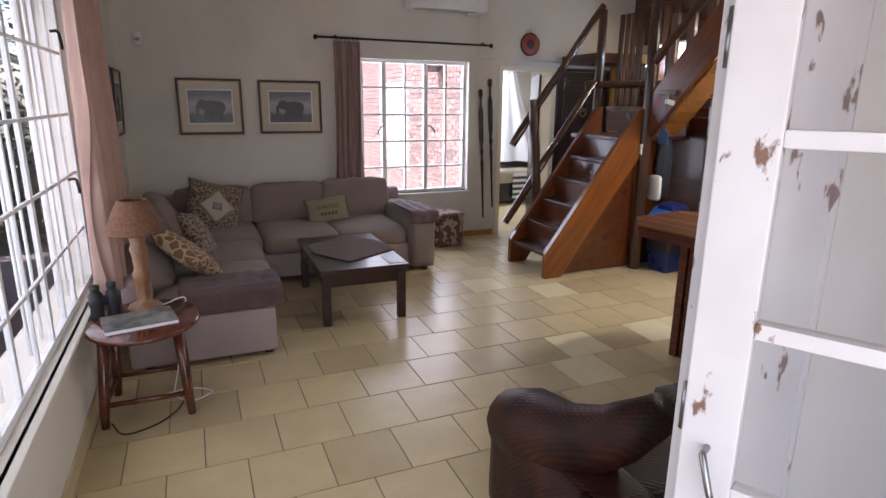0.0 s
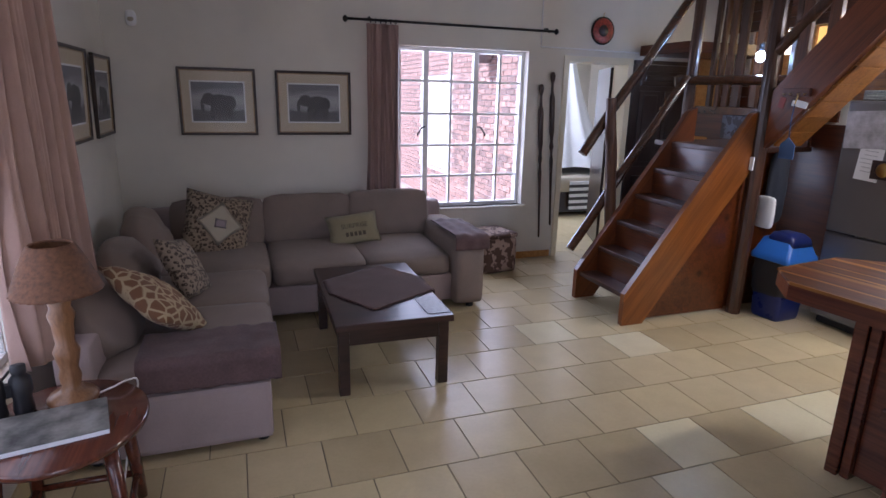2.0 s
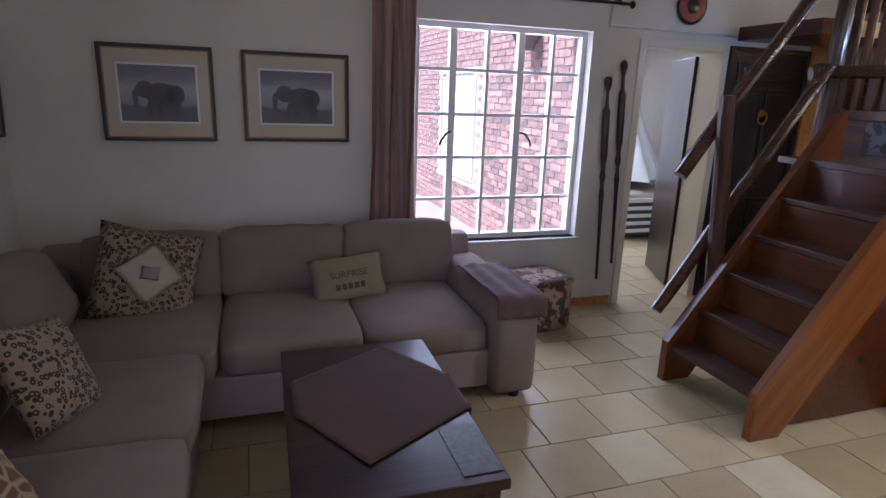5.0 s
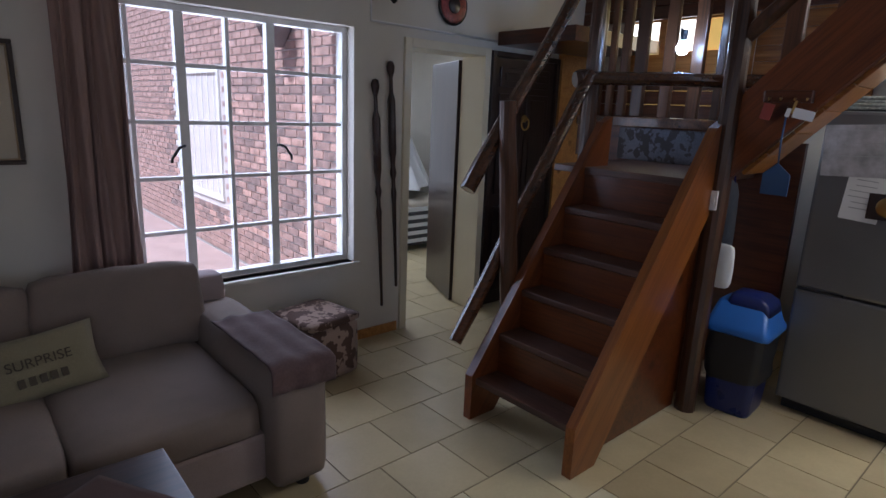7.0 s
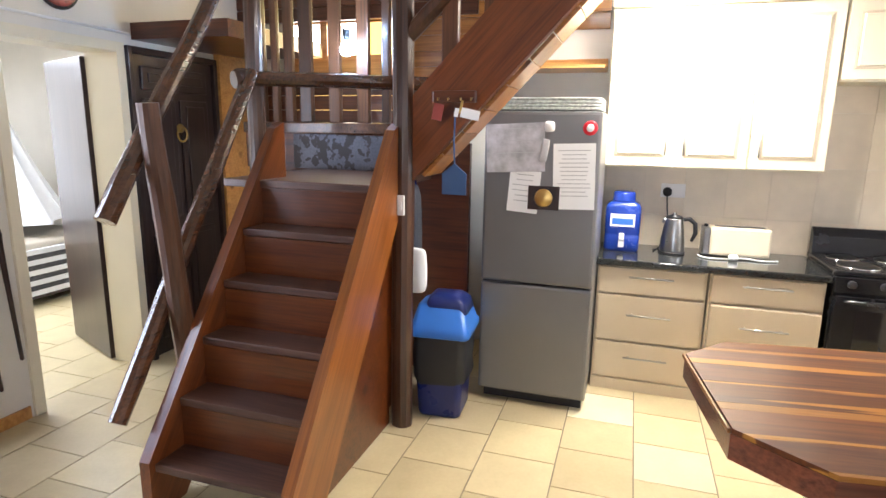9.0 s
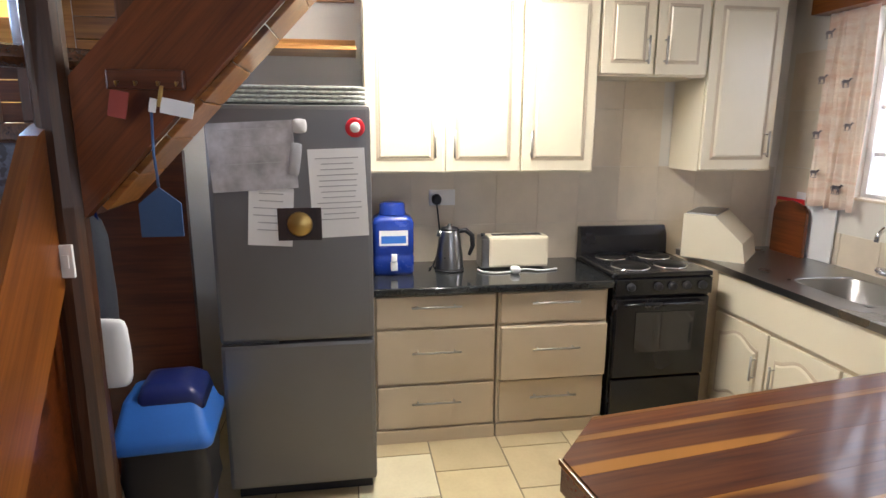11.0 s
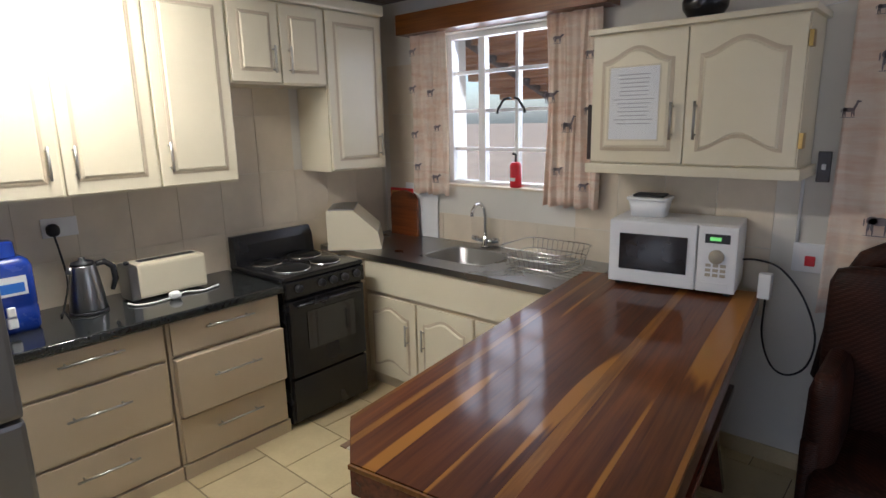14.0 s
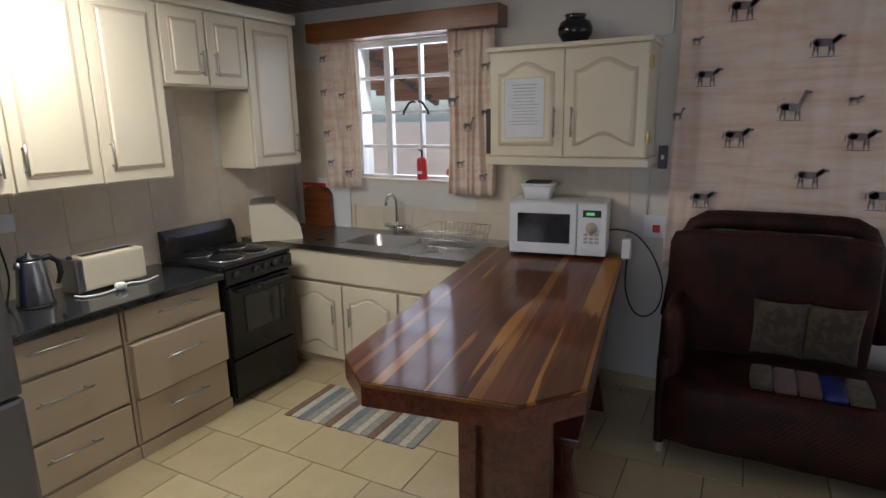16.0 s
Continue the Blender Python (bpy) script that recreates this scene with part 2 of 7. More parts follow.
PINE_Y = timber("pine_board_across", (0.46, 0.19, 0.05), (0.72, 0.39, 0.12), "y", 0.35, 0.35, 12, 0.2, knots=3.2)
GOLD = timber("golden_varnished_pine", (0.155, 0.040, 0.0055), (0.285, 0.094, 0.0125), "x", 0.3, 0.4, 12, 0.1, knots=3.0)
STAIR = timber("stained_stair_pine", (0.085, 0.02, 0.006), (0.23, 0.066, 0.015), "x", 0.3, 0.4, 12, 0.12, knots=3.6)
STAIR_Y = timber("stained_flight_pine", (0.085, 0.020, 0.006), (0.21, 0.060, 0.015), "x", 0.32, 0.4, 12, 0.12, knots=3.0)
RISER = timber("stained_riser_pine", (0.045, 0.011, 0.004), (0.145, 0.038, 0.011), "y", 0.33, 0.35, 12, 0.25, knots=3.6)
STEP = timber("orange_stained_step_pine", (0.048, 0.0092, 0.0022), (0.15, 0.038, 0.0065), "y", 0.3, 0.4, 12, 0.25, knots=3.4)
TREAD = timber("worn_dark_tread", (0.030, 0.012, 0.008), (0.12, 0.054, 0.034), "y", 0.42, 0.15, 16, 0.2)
LOG = timber("varnished_dark_log", (0.025, 0.011, 0.006), (0.09, 0.033, 0.013), "z", 0.38, 0.2, 14, 0.25)
LOG_X = timber("varnished_dark_log_rail", (0.03, 0.014, 0.008), (0.13, 0.05, 0.02), "x", 0.25, 0.5, 14, 0.25)
BALUSTER = timber("brown_baluster", (0.055, 0.021, 0.009), (0.14, 0.055, 0.021), "z", 0.42, 0.2, 14, 0.3)
MAHOGANY = timber("mahogany", (0.06, 0.014, 0.009), (0.165, 0.043, 0.02), "y", 0.25, 0.5, 12, 0.2)
DARKWOOD = timber("dark_table_wood", (0.014, 0.007, 0.006), (0.055, 0.024, 0.017), "x", 0.35, 0.2, 14, 0.2)
DOORWOOD = timber("dark_brown_door_wood", (0.014, 0.008, 0.008), (0.04, 0.021, 0.019), "z", 0.35, 0.3, 10, 0.15)
LAMPWOOD = timber("turned_oak", (0.17, 0.075, 0.03), (0.31, 0.155, 0.065), "z", 0.4, 0.2, 16, 0.1)
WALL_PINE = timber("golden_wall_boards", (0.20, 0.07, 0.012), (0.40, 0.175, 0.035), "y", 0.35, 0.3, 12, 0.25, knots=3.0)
# same pink as CURTAIN, lightened so the colour carries the window's backlight
BACKLIT_CURTAIN = cloth("backlit_pink_curtain", (0.50, 0.34, 0.28), 0.2, 500)
COVER = plain("glossy_grey_cover", (0.17, 0.165, 0.15), 0.5, var=0.85, scale=13, relief=0.0)
SWATTER = plain("dull_blue_plastic", (0.045, 0.10, 0.24), 0.45, var=0.15)
THATCH = timber("thatch_and_poles", (0.50, 0.22, 0.09), (0.80, 0.46, 0.25), "x", 0.9, 0.0, 30, 0.2)
WHITE = plain("white_steel_paint", (0.80, 0.80, 0.78), 0.4, var=0.08, scale=8, relief=0.06)
CHIPPED = flaking("chipped_white_paint", (0.74, 0.71, 0.67), (0.20, 0.11, 0.07))
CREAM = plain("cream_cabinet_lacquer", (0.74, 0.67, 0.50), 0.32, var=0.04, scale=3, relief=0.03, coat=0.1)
# darker cream of the base units, also painted-in shade on door mouldings
CREAM_BASE_SHADE = plain("cream_base_and_groove_shade", (0.56, 0.465, 0.33), 0.36, var=0.06, scale=3, relief=0.03)
GRANITE = plain("black_granite", (0.022, 0.024, 0.024), 0.12, var=0.5, scale=140, relief=0.0, coat=0.3)
STEEL = plain("brushed_steel", (0.36, 0.36, 0.355), 0.3, 1.0, var=0.08, scale=3, grain=300, relief=0.0)
PEWTER = plain("dark_pewter_handle", (0.46, 0.45, 0.42), 0.35, 1.0, var=0.05, scale=6, relief=0.0)
FRIDGE = plain("grey_fridge_enamel", (0.20, 0.20, 0.205), 0.36, 0.55, var=0.05, scale=3, grain=400, relief=0.03)
CHROME = plain("chrome", (0.75, 0.75, 0.75), 0.1, 1.0, var=0.03, relief=0.0)
BLACK = plain("black_enamel", (0.012, 0.012, 0.014), 0.25, var=0.2, relief=0.05)
BLACK_PLASTIC = plain("black_plastic", (0.015, 0.015, 0.018), 0.5, var=0.2)
RUBBER = plain("black_iron", (0.02, 0.02, 0.02), 0.45, 0.6, var=0.2)
PLASTIC_WHITE = plain("white_plastic", (0.78, 0.78, 0.78), 0.4, var=0.04, relief=0.03)
PAPER = plain("paper", (0.82, 0.83, 0.84), 0.8, var=0.04, relief=0.05)
PRINT = plain("grey_print", (0.44, 0.45, 0.48), 0.8, var=0.2)
BLUE = plain("bright_blue_plastic", (0.04, 0.17, 0.60), 0.35, var=0.08)
NAVY = plain("navy_plastic", (0.012, 0.022, 0.13), 0.3, var=0.1)
CANBLUE = plain("blue_water_can", (0.012, 0.04, 0.28), 0.25, var=0.2, scale=12)
RED = plain("red_plastic", (0.60, 0.02, 0.03), 0.3, var=0.1)
BRASS = plain("brass", (0.55, 0.38, 0.13), 0.3, 1.0, var=0.15)
GILT = plain("gilt_frame", (0.30, 0.19, 0.08), 0.4, 0.4, var=0.3, scale=30)
FRAMEWOOD = plain("dark_frame_wood", (0.035, 0.020, 0.012), 0.4, var=0.3, scale=30)
MOUNT = plain("beige_picture_mount", (0.58, 0.50, 0.36), 0.8, var=0.04)
SOFA = cloth("taupe_sofa_fabric", (0.235, 0.182, 0.15))
SOFA_BASE = cloth("taupe_sofa_base", (0.36, 0.285, 0.275))
THROW = cloth("mauve_brown_throw", (0.115, 0.070, 0.067), 0.4, 90)
TABLECLOTH = cloth("brown_tablecloth", (0.085, 0.043, 0.033), 0.25, 260)
CURTAIN = cloth("dusty_pink_curtain", (0.36, 0.245, 0.215), 0.15, 500)
LEOPARD = cloth("leopard_fabric", (0.30, 0.23, 0.16), 0.1, 300, spots=("ring", 45, (0.045, 0.03, 0.022)))
GIRAFFE = cloth("giraffe_fabric", (0.46, 0.35, 0.20), 0.1, 300, spots=("net", 16, (0.19, 0.09, 0.04)))
TEXTCUSHION = cloth("olive_cushion_fabric", (0.27, 0.23, 0.14), 0.15, 300)
FADED = cloth("faded_brown_print", (0.055, 0.040, 0.027), 0.3, 300, spots=("patch", 22, (0.085, 0.062, 0.036)))
LINEN = cloth("pale_linen", (0.44, 0.39, 0.30), 0.1, 400)
CAMO = cloth("brown_patchwork_hide", (0.10, 0.055, 0.04), 0.3, 200, spots=("patch", 14, (0.34, 0.24, 0.19)))
WICKER = woven("dark_wicker", (0.045, 0.0125, 0.006), (0.009, 0.0035, 0.0025), 230.0)
WICKER_TAN = plain("tan_wicker", (0.17, 0.075, 0.034), 0.7, var=0.4, scale=60, grain=220, relief=0.6)


def brushed_print(name, pale, rose, tuft):
    """Cotton printed with sandy brush strokes and small dark tufts of grass."""
    m = cloth(name, pale, 0.1, 500)
    nt = m.node_tree
    b = nt.nodes["Principled BSDF"]
    c = coords(nt)
    strokes = noise_node(nt, c, 7, 5, 0.65, (0.3, 1, 2.4), 0.4)
    tufts = noise_node(nt, c, 22, 3, 0.7, (0.45, 1, 1.7), 0.8)
    old = b.inputs["Base Color"].links[0].from_socket
    out = mixed(nt, ramp(nt, strokes.outputs[0], [(0.42, (0, 0, 0)), (0.66, (0.85, 0.85, 0.85))]).outputs[0], old, rose)
    out = mixed(nt, ramp(nt, tufts.outputs[0], [(0.70, (0, 0, 0)), (0.76, (0.7, 0.7, 0.7))]).outputs[0], out, tuft)
    nt.links.new(out, b.inputs["Base Color"])
    return m


SAFARI = brushed_print("sand_safari_curtain", (0.84, 0.70, 0.58), (0.70, 0.47, 0.34), (0.20, 0.13, 0.11))
BEAST = cloth("dark_animal_print", (0.26, 0.22, 0.23), 0.5, 200)
BRICK = plain("rough_face_brick", (0.47, 0.34, 0.325), 0.9, var=0.45, scale=14, grain=120, relief=0.5, rnd=0.5)
MORTAR = plain("mortar", (0.62, 0.58, 0.58), 0.95, var=0.1)
PAVING = plain("grey_red_paving", (0.16, 0.125, 0.12), 0.9, var=0.25, scale=3)
BRICK_PAVING = plain("dusty_brick_paving", (0.40, 0.29, 0.27), 0.9, var=0.2, scale=5)
SPOT_GLOW = glowing("lit_cold_bulb", (0.55, 0.75, 1.0), 60.0)
TOOLED = plain("dark_tooled_leather", (0.06, 0.055, 0.055), 0.4, var=0.9, scale=45, grain=120, relief=0.4)
SAND = plain("dry_sandy_ground", (0.19, 0.145, 0.10), 0.95, var=0.35, scale=0.8, relief=0.4)
LEAF = plain("dusty_green_leaf", (0.055, 0.085, 0.03), 0.6, var=0.4, scale=3, rnd=0.3)
BARK = plain("grey_bark", (0.22, 0.17, 0.13), 0.9, var=0.3, scale=12, relief=0.6)
PANE = glass("window_pane", (0.25, 0.27, 0.3), 0.10)
DARKGLASS = plain("dark_oven_glass", (0.02, 0.02, 0.022), 0.06, var=0.1, relief=0.0, coat=0.5)
# gallery window: daylight behind blind and panes is put in as their own glow
YELLOWGLASS = glowing("amber_lit_blind", (1.0, 0.60, 0.14), 0.45)
DAYPANE = glowing("daylit_frosted_glass", (1.0, 0.93, 0.75), 2.0)
TUBE = glowing("lit_fluorescent_tube", (1.0, 0.95, 0.8), 8.0)
SCREEN = glowing("green_display", (0.25, 0.8, 0.2), 0.3)


# ---- shapes ----
def box(bm, x0, x1, y0, y1, z0, z1, bevel=0.0, m=None):
    before = set(bm.verts) if m is not None else ()
    vs = [bm.verts.new(p) for p in ((x0, y0, z0), (x1, y0, z0), (x1, y1, z0), (x0, y1, z0), (x0, y0, z1), (x1, y0, z1), (x1, y1, z1), (x0, y1, z1))]
    fs = [bm.faces.new([vs[i] for i in q]) for q in ((3, 2, 1, 0), (4, 5, 6, 7), (0, 1, 5, 4), (1, 2, 6, 5), (2, 3, 7, 6), (3, 0, 4, 7))]
    if bevel:
        es = list({ed for f in fs for ed in f.edges})
        bmesh.ops.bevel(bm, geom=es, offset=bevel, segments=2, affect="EDGES", profile=0.6)
    if m is not None:
        bmesh.ops.transform(bm, matrix=m, verts=[v for v in bm.verts if v not in before])
    return bm


def boxed(*args, **kw):
    return box(bmesh.new(), *args, **kw)


def rings(bm, loops, close=True):
    """Skins a row of vertex loops; caps both ends when close."""
    rows = [[bm.verts.new(p) for p in loop] for loop in loops]
    n = len(rows[0])
    for a_, b_ in zip(rows, rows[1:]):
        for i in range(n):
            bm.faces.new((a_[i], a_[(i + 1) % n], b_[(i + 1) % n], b_[i]))
    if close:
        bm.faces.new(rows[0][::-1])
        bm.faces.new(rows[-1])
    return bm


def lathe(profile, n=24, bm=None, at=(0, 0, 0)):
    """A turned solid from (radius, z) pairs, bottom to top."""
    bm = bm or bmesh.new()
    return rings(bm, [[(at[0] + max(r, 1e-4) * math.cos(2 * math.pi * i / n), at[1] + max(r, 1e-4) * math.sin(2 * math.pi * i / n), at[2] + z) for i in range(n)] for r, z in profile])


def tube(bm, pts, radius, n=8, wobble=0.0, seed=0):
    """A round bar along points; radius one number or one per point."""
    pts = [Vector(p) for p in pts]
    loops, side = [], None
    for i, p in enumerate(pts):
        way = (pts[min(i + 1, len(pts) - 1)] - pts[max(i - 1, 0)]).normalized()
        if side is None:
            side = way.orthogonal().normalized()
        side = (side - way * side.dot(way)).normalized()
        up = way.cross(side)
        r = radius[i] if isinstance(radius, (list, tuple)) else radius
        loop = []
        for k in range(n):
            t = 2 * math.pi * k / n
            rr = r * (1 + wobble * noise.noise(Vector((p.x * 6 + seed, p.y * 6 + k * 0.7, p.z * 6))))
            loop.append(p + side * (rr * math.cos(t)) + up * (rr * math.sin(t)))
        loops.append(loop)
    return rings(bm, loops)


def eased(pts, n=6):
    """A smooth run of points through the given ones."""
    p = [Vector(v) for v in pts]
    p = [p[0] * 2 - p[1]] + p + [p[-1] * 2 - p[-2]]
    out = []
    for a_, b_, c_, d_ in zip(p, p[1:], p[2:], p[3:]):
        for k in range(n):
            t = k / n
            out.append(0.5 * (b_ * 2 + (c_ - a_) * t + (a_ * 2 - b_ * 5 + c_ * 4 - d_) * t ** 2 + (b_ * 3 - a_ - c_ * 3 + d_) * t ** 3))
    return out + [p[-2]]


def log(p0, p1, r0, r1=None, seed=0, n=12, steps=10, bend=0.012):
    p0, p1 = Vector(p0), Vector(p1)
    r1 = r1 or r0
    way = p1 - p0
    pts, rad = [], []
    for i in range(steps + 1):
        t = i / steps
        off = Vector((noise.noise(Vector((t * 3, seed, 0.5))), noise.noise(Vector((t * 3, seed, 9.5))), noise.noise(Vector((t * 3, seed, 4.5))))) * bend
        pts.append(p0 + way * t + off)
        rad.append((r0 + (r1 - r0) * t) * (0.93 if i in (0, steps) else 1) * (1 + 0.08 * noise.noise(Vector((t * 7, seed, 2.2)))))
    return tube(bmesh.new(), pts, rad, n, 0.12, seed)


def soft(w, d, h, r=0.04, puff=0.02, n=7, m=None, seed=0, wrinkle=0.004):
    """A padded block, its base at z=0, rounded by r and puffed out on its broad faces."""
    bm = bmesh.new()
    got = bmesh.ops.create_cube(bm, size=2)["verts"]
    es = list({ed for v in got for ed in v.link_edges})
    bmesh.ops.subdivide_edges(bm, edges=es, cuts=n, use_grid_fill=True)
    half = Vector((w / 2, d / 2, h / 2))
    rr = min(r, min(half) * 0.95)
    for v in bm.verts:
        u = v.co.copy()
        p = Vector((u.x * half.x, u.y * half.y, u.z * half.z))
        core = Vector((max(-half.x + rr, min(half.x - rr, p.x)), max(-half.y + rr, min(half.y - rr, p.y)), max(-half.z + rr, min(half.z - rr, p.z))))
        off = p - core
        if off.length > 1e-6:
            big = max(abs(off.x), abs(off.y), abs(off.z))
            p = core + off.normalized() * big
        for i in range(3):
            j, k = (i + 1) % 3, (i + 2) % 3
            if abs(u[i]) > 0.999:
                p[i] += math.copysign(puff * (1 - u[j] ** 2) * (1 - u[k] ** 2), u[i])
        if wrinkle:
            p += v.co.normalized() * wrinkle * noise.noise(Vector((p.x * 7 + seed, p.y * 7, p.z * 7)))
        p.z += half.z
        v.co = m @ p if m is not None else p
    return bm


def pillow(w, h, t, n=12, m=None, bm=None):
    """A scatter cushion lying in the xz plane, facing -y, its middle at the origin."""
    bm = bm or bmesh.new()
    grid = {}
    for s in (-1, 1):
        for i in range(n + 1):
            for j in range(n + 1):
                u, v = 2 * i / n - 1, 2 * j / n - 1
                edge = i in (0, n) or j in (0, n)
                if s == 1 and edge:
                    grid[s, i, j] = grid[-1, i, j]
                    continue
                th = t / 2 * ((1 - abs(u) ** 2.5) * (1 - abs(v) ** 2.5)) ** 0.5
                pin = 1 - 0.07 * (1 - min(abs(u), abs(v)) ** 1.5) * max(abs(u), abs(v)) ** 4
                p = Vector((u * w / 2 * pin, s * th + 0.006 * noise.noise(Vector((u * 3, v * 3, s + w))), v * h / 2 * pin))
                grid[s, i, j] = bm.verts.new(m @ p if m is not None else p)
    for s in (-1, 1):
        for i in range(n):
            for j in range(n):
                q = [grid[s, i, j], grid[s, i + 1, j], grid[s, i + 1, j + 1], grid[s, i, j + 1]]
                bm.faces.new(q if s == -1 else q[::-1])
    return bm


def plate_mesh(outline, z0, z1, bevel=0.0):
    """A slab from a plan outline, counter-clockwise."""
    bm = bmesh.new()
    lo = [bm.verts.new((x, y, z0)) for x, y in outline]
    hi = [bm.verts.new((x, y, z1)) for x, y in outline]
    bm.faces.new(lo[::-1])
    top = bm.faces.new(hi)
    n = len(lo)
    for i in range(n):
        bm.faces.new((lo[i], lo[(i + 1) % n], hi[(i + 1) % n], hi[i]))
    if bevel:
        bmesh.ops.bevel(bm, geom=list(top.edges), offset=bevel, segments=2, affect="EDGES")
    return bm


def board_xz(outline, y0, y1):
    """A board cut to an outline in x and z, from y0 to y1."""
    bm = bmesh.new()
    a_ = [bm.verts.new((x, y0, z)) for x, z in outline]
    b_ = [bm.verts.new((x, y1, z)) for x, z in outline]
    n = len(a_)
    bm.faces.new(a_)
    bm.faces.new(b_[::-1])
    for i in range(n):
        bm.faces.new((a_[i], b_[i], b_[(i + 1) % n], a_[(i + 1) % n]))
    return bm


def drape(w, h, folds=7, depth=0.04, n=90, rows=26, gather=0.85, seed=0.0, thick=0.004):
    """A hanging curtain in the xz plane, top at z=0, folds growing to the hem, with thickness."""
    bm = bmesh.new()
    sides = []
    for s in (-0.5, 0.5):
        g = []
        for j in range(rows + 1):
            v = j / rows
            line = []
            for i in range(n + 1):
                u = i / n
                d = depth * (0.55 + 0.45 * v)
                ph = folds * 2 * math.pi * (u + 0.02 * math.sin(5 * v + 9 * u + seed))
                y = d * (0.6 * math.sin(ph) + 0.3 * math.sin(2.3 * ph + seed) + 0.25 * noise.noise(Vector((u * 5, v * 2, seed))))
                wid = w * (gather + (1 - gather) * (0.4 + 0.6 * v))
                x = (u - 0.5) * wid + 0.012 * math.sin(ph * 0.5 + 3 * v)
                line.append(bm.verts.new((x, y + s * thick, -h * v + 0.004 * math.sin(ph))))
            g.append(line)
        sides.append(g)
    for s, g in enumerate(sides):
        for j in range(rows):
            for i in range(n):
                q = (g[j][i], g[j][i + 1], g[j + 1][i + 1], g[j + 1][i])
                bm.faces.new(q if s else q[::-1])
    a_, b_ = sides
    for j in range(rows):
        for i in (0, n):
            bm.faces.new((a_[j][i], a_[j + 1][i], b_[j + 1][i], b_[j][i]))
    for i in range(n):
        for j in (0, rows):
            bm.faces.new((a_[j][i], b_[j][i], b_[j][i + 1], a_[j][i + 1]))
    bmesh.ops.recalc_face_normals(bm, faces=bm.faces)
    return bm


def mesh_object(name, bm, mat, smooth=False):
    if not isinstance(bm, bpy.types.Mesh):
        me = bpy.data.meshes.new(name)
        bm.to_mesh(me)
        bm.free()
        me.materials.append(mat)
        if smooth:
            me.shade_smooth()
        bm = me
    return new(name, bm)


def part(name, bm, mat, parent, label="", smooth=False):
    ob = mesh_object(name, bm, mat, smooth)
    ob.parent = parent
    return tagged(ob, label)


def thing(name, label, category, x=0, y=0, z=0, rz=0, group="", kind=""):
    ob = new(name)
    ob.empty_display_size = 0.1
    ob.matrix_world = pose(x, y, z, 0, 0, rz)
    return tagged(ob, label, category, group, kind)


def single(name, bm, mat, label, category, x=0, y=0, z=0, rz=0, group="", kind="", smooth=False):
    ob = mesh_object(name, bm, mat, smooth)
    ob.matrix_world = pose(x, y, z, 0, 0, rz)
    return tagged(ob, label, category, group, kind)


def structure(name, bm, mat, label, smooth=False):
    return single(name, bm, mat, label, "", kind="structure", smooth=smooth)


# ---- structure ----
def wall_with_holes(name, along, span, across, height, holes, mat, label, z0=0.0):
    """A wall along x or y with through openings (from, to, bottom, top)."""
    bm = bmesh.new()
    cuts = sorted({span[0], span[1], *[h[0] for h in holes], *[h[1] for h in holes]})
    for u0, u1 in zip(cuts, cuts[1:]):
        mine = [h for h in holes if h[0] <= u0 + 1e-6 and h[1] >= u1 - 1e-6]
        lo = z0
        for _, _, b, t in sorted(mine, key=lambda h: h[2]):
            if b > lo:
                box(bm, u0, u1, across[0], across[1], lo, b) if along == "x" else box(bm, across[0], across[1], u0, u1, lo, b)
            lo = t
        box(bm, u0, u1, across[0], across[1], lo, height) if along == "x" else box(bm, across[0], across[1], u0, u1, lo, height)
    bmesh.ops.remove_doubles(bm, verts=bm.verts, dist=1e-4)
    return structure(name, bm, mat, label)


N_WIN = (1.90, 3.43, 0.58, 2.09)
DOOR_BED = (3.86, 4.60, 0.0, 2.03)
DOOR_DARK = (4.68, 5.46, 0.0, 2.04)
W_WIN = (1.50, 4.38, 0.53, 2.22)
K_WIN = (4.46, 5.26, 1.235, 2.20)
ENTRY = (-0.05, 1.58, 0.0, 2.10)
G_WIN = (5.25, 6.32, 1.58, 2.40)
HIGH = 3.6
wall_with_holes("wall_north", "x", (WEST - 0.25, EAST + 0.25), (NORTH, NORTH + 0.22), HIGH, [N_WIN, DOOR_BED, DOOR_DARK], PLASTER, "cream plastered wall with a steel window and two doors")
wall_with_holes("wall_west", "y", (SOUTH, NORTH), (WEST - 0.25, WEST), HIGH, [W_WIN], PLASTER, "cream plastered wall with a wide barred window")
wall_with_holes("wall_south", "x", (WEST - 0.25, EAST + 0.25), (SOUTH - 0.25, SOUTH), HIGH, [ENTRY, K_WIN], PLASTER, "cream plastered wall with an open glazed door and a kitchen window")
wall_with_holes("wall_east", "y", (SOUTH, NORTH), (EAST, EAST + 0.25), HIGH, [G_WIN], PLASTER, "plastered kitchen wall with a small lit window")
structure("roof_ceiling", boxed(WEST - 0.6, EAST + 0.6, SOUTH - 0.25, NORTH + 0.6, HIGH, HIGH + 0.2), PLASTER, "pale ceiling high over the living room")
floor = structure("floor", boxed(WEST - 0.25, EAST + 0.25, SOUTH - 0.25, NORTH + 3.6, -0.12, -0.004), GROUT, "screed and grout bed under beige floor tiles")

# bedroom beyond the north door
wall_with_holes("bedroom_wall_west", "y", (NORTH + 0.22, 12.6), (3.57, 3.75), 3.3, [(8.86, 10.25, 0.62, 1.92)], PLASTER, "white bedroom wall behind face brick")
structure("bedroom_wall_north", boxed(3.75, 6.6, 10.2, 10.4, 0, 2.8), PLASTER, "white bedroom wall")
structure("bedroom_wall_east", boxed(6.4, 6.6, NORTH + 0.22, 10.2, 0, 2.8), PLASTER, "white bedroom wall")
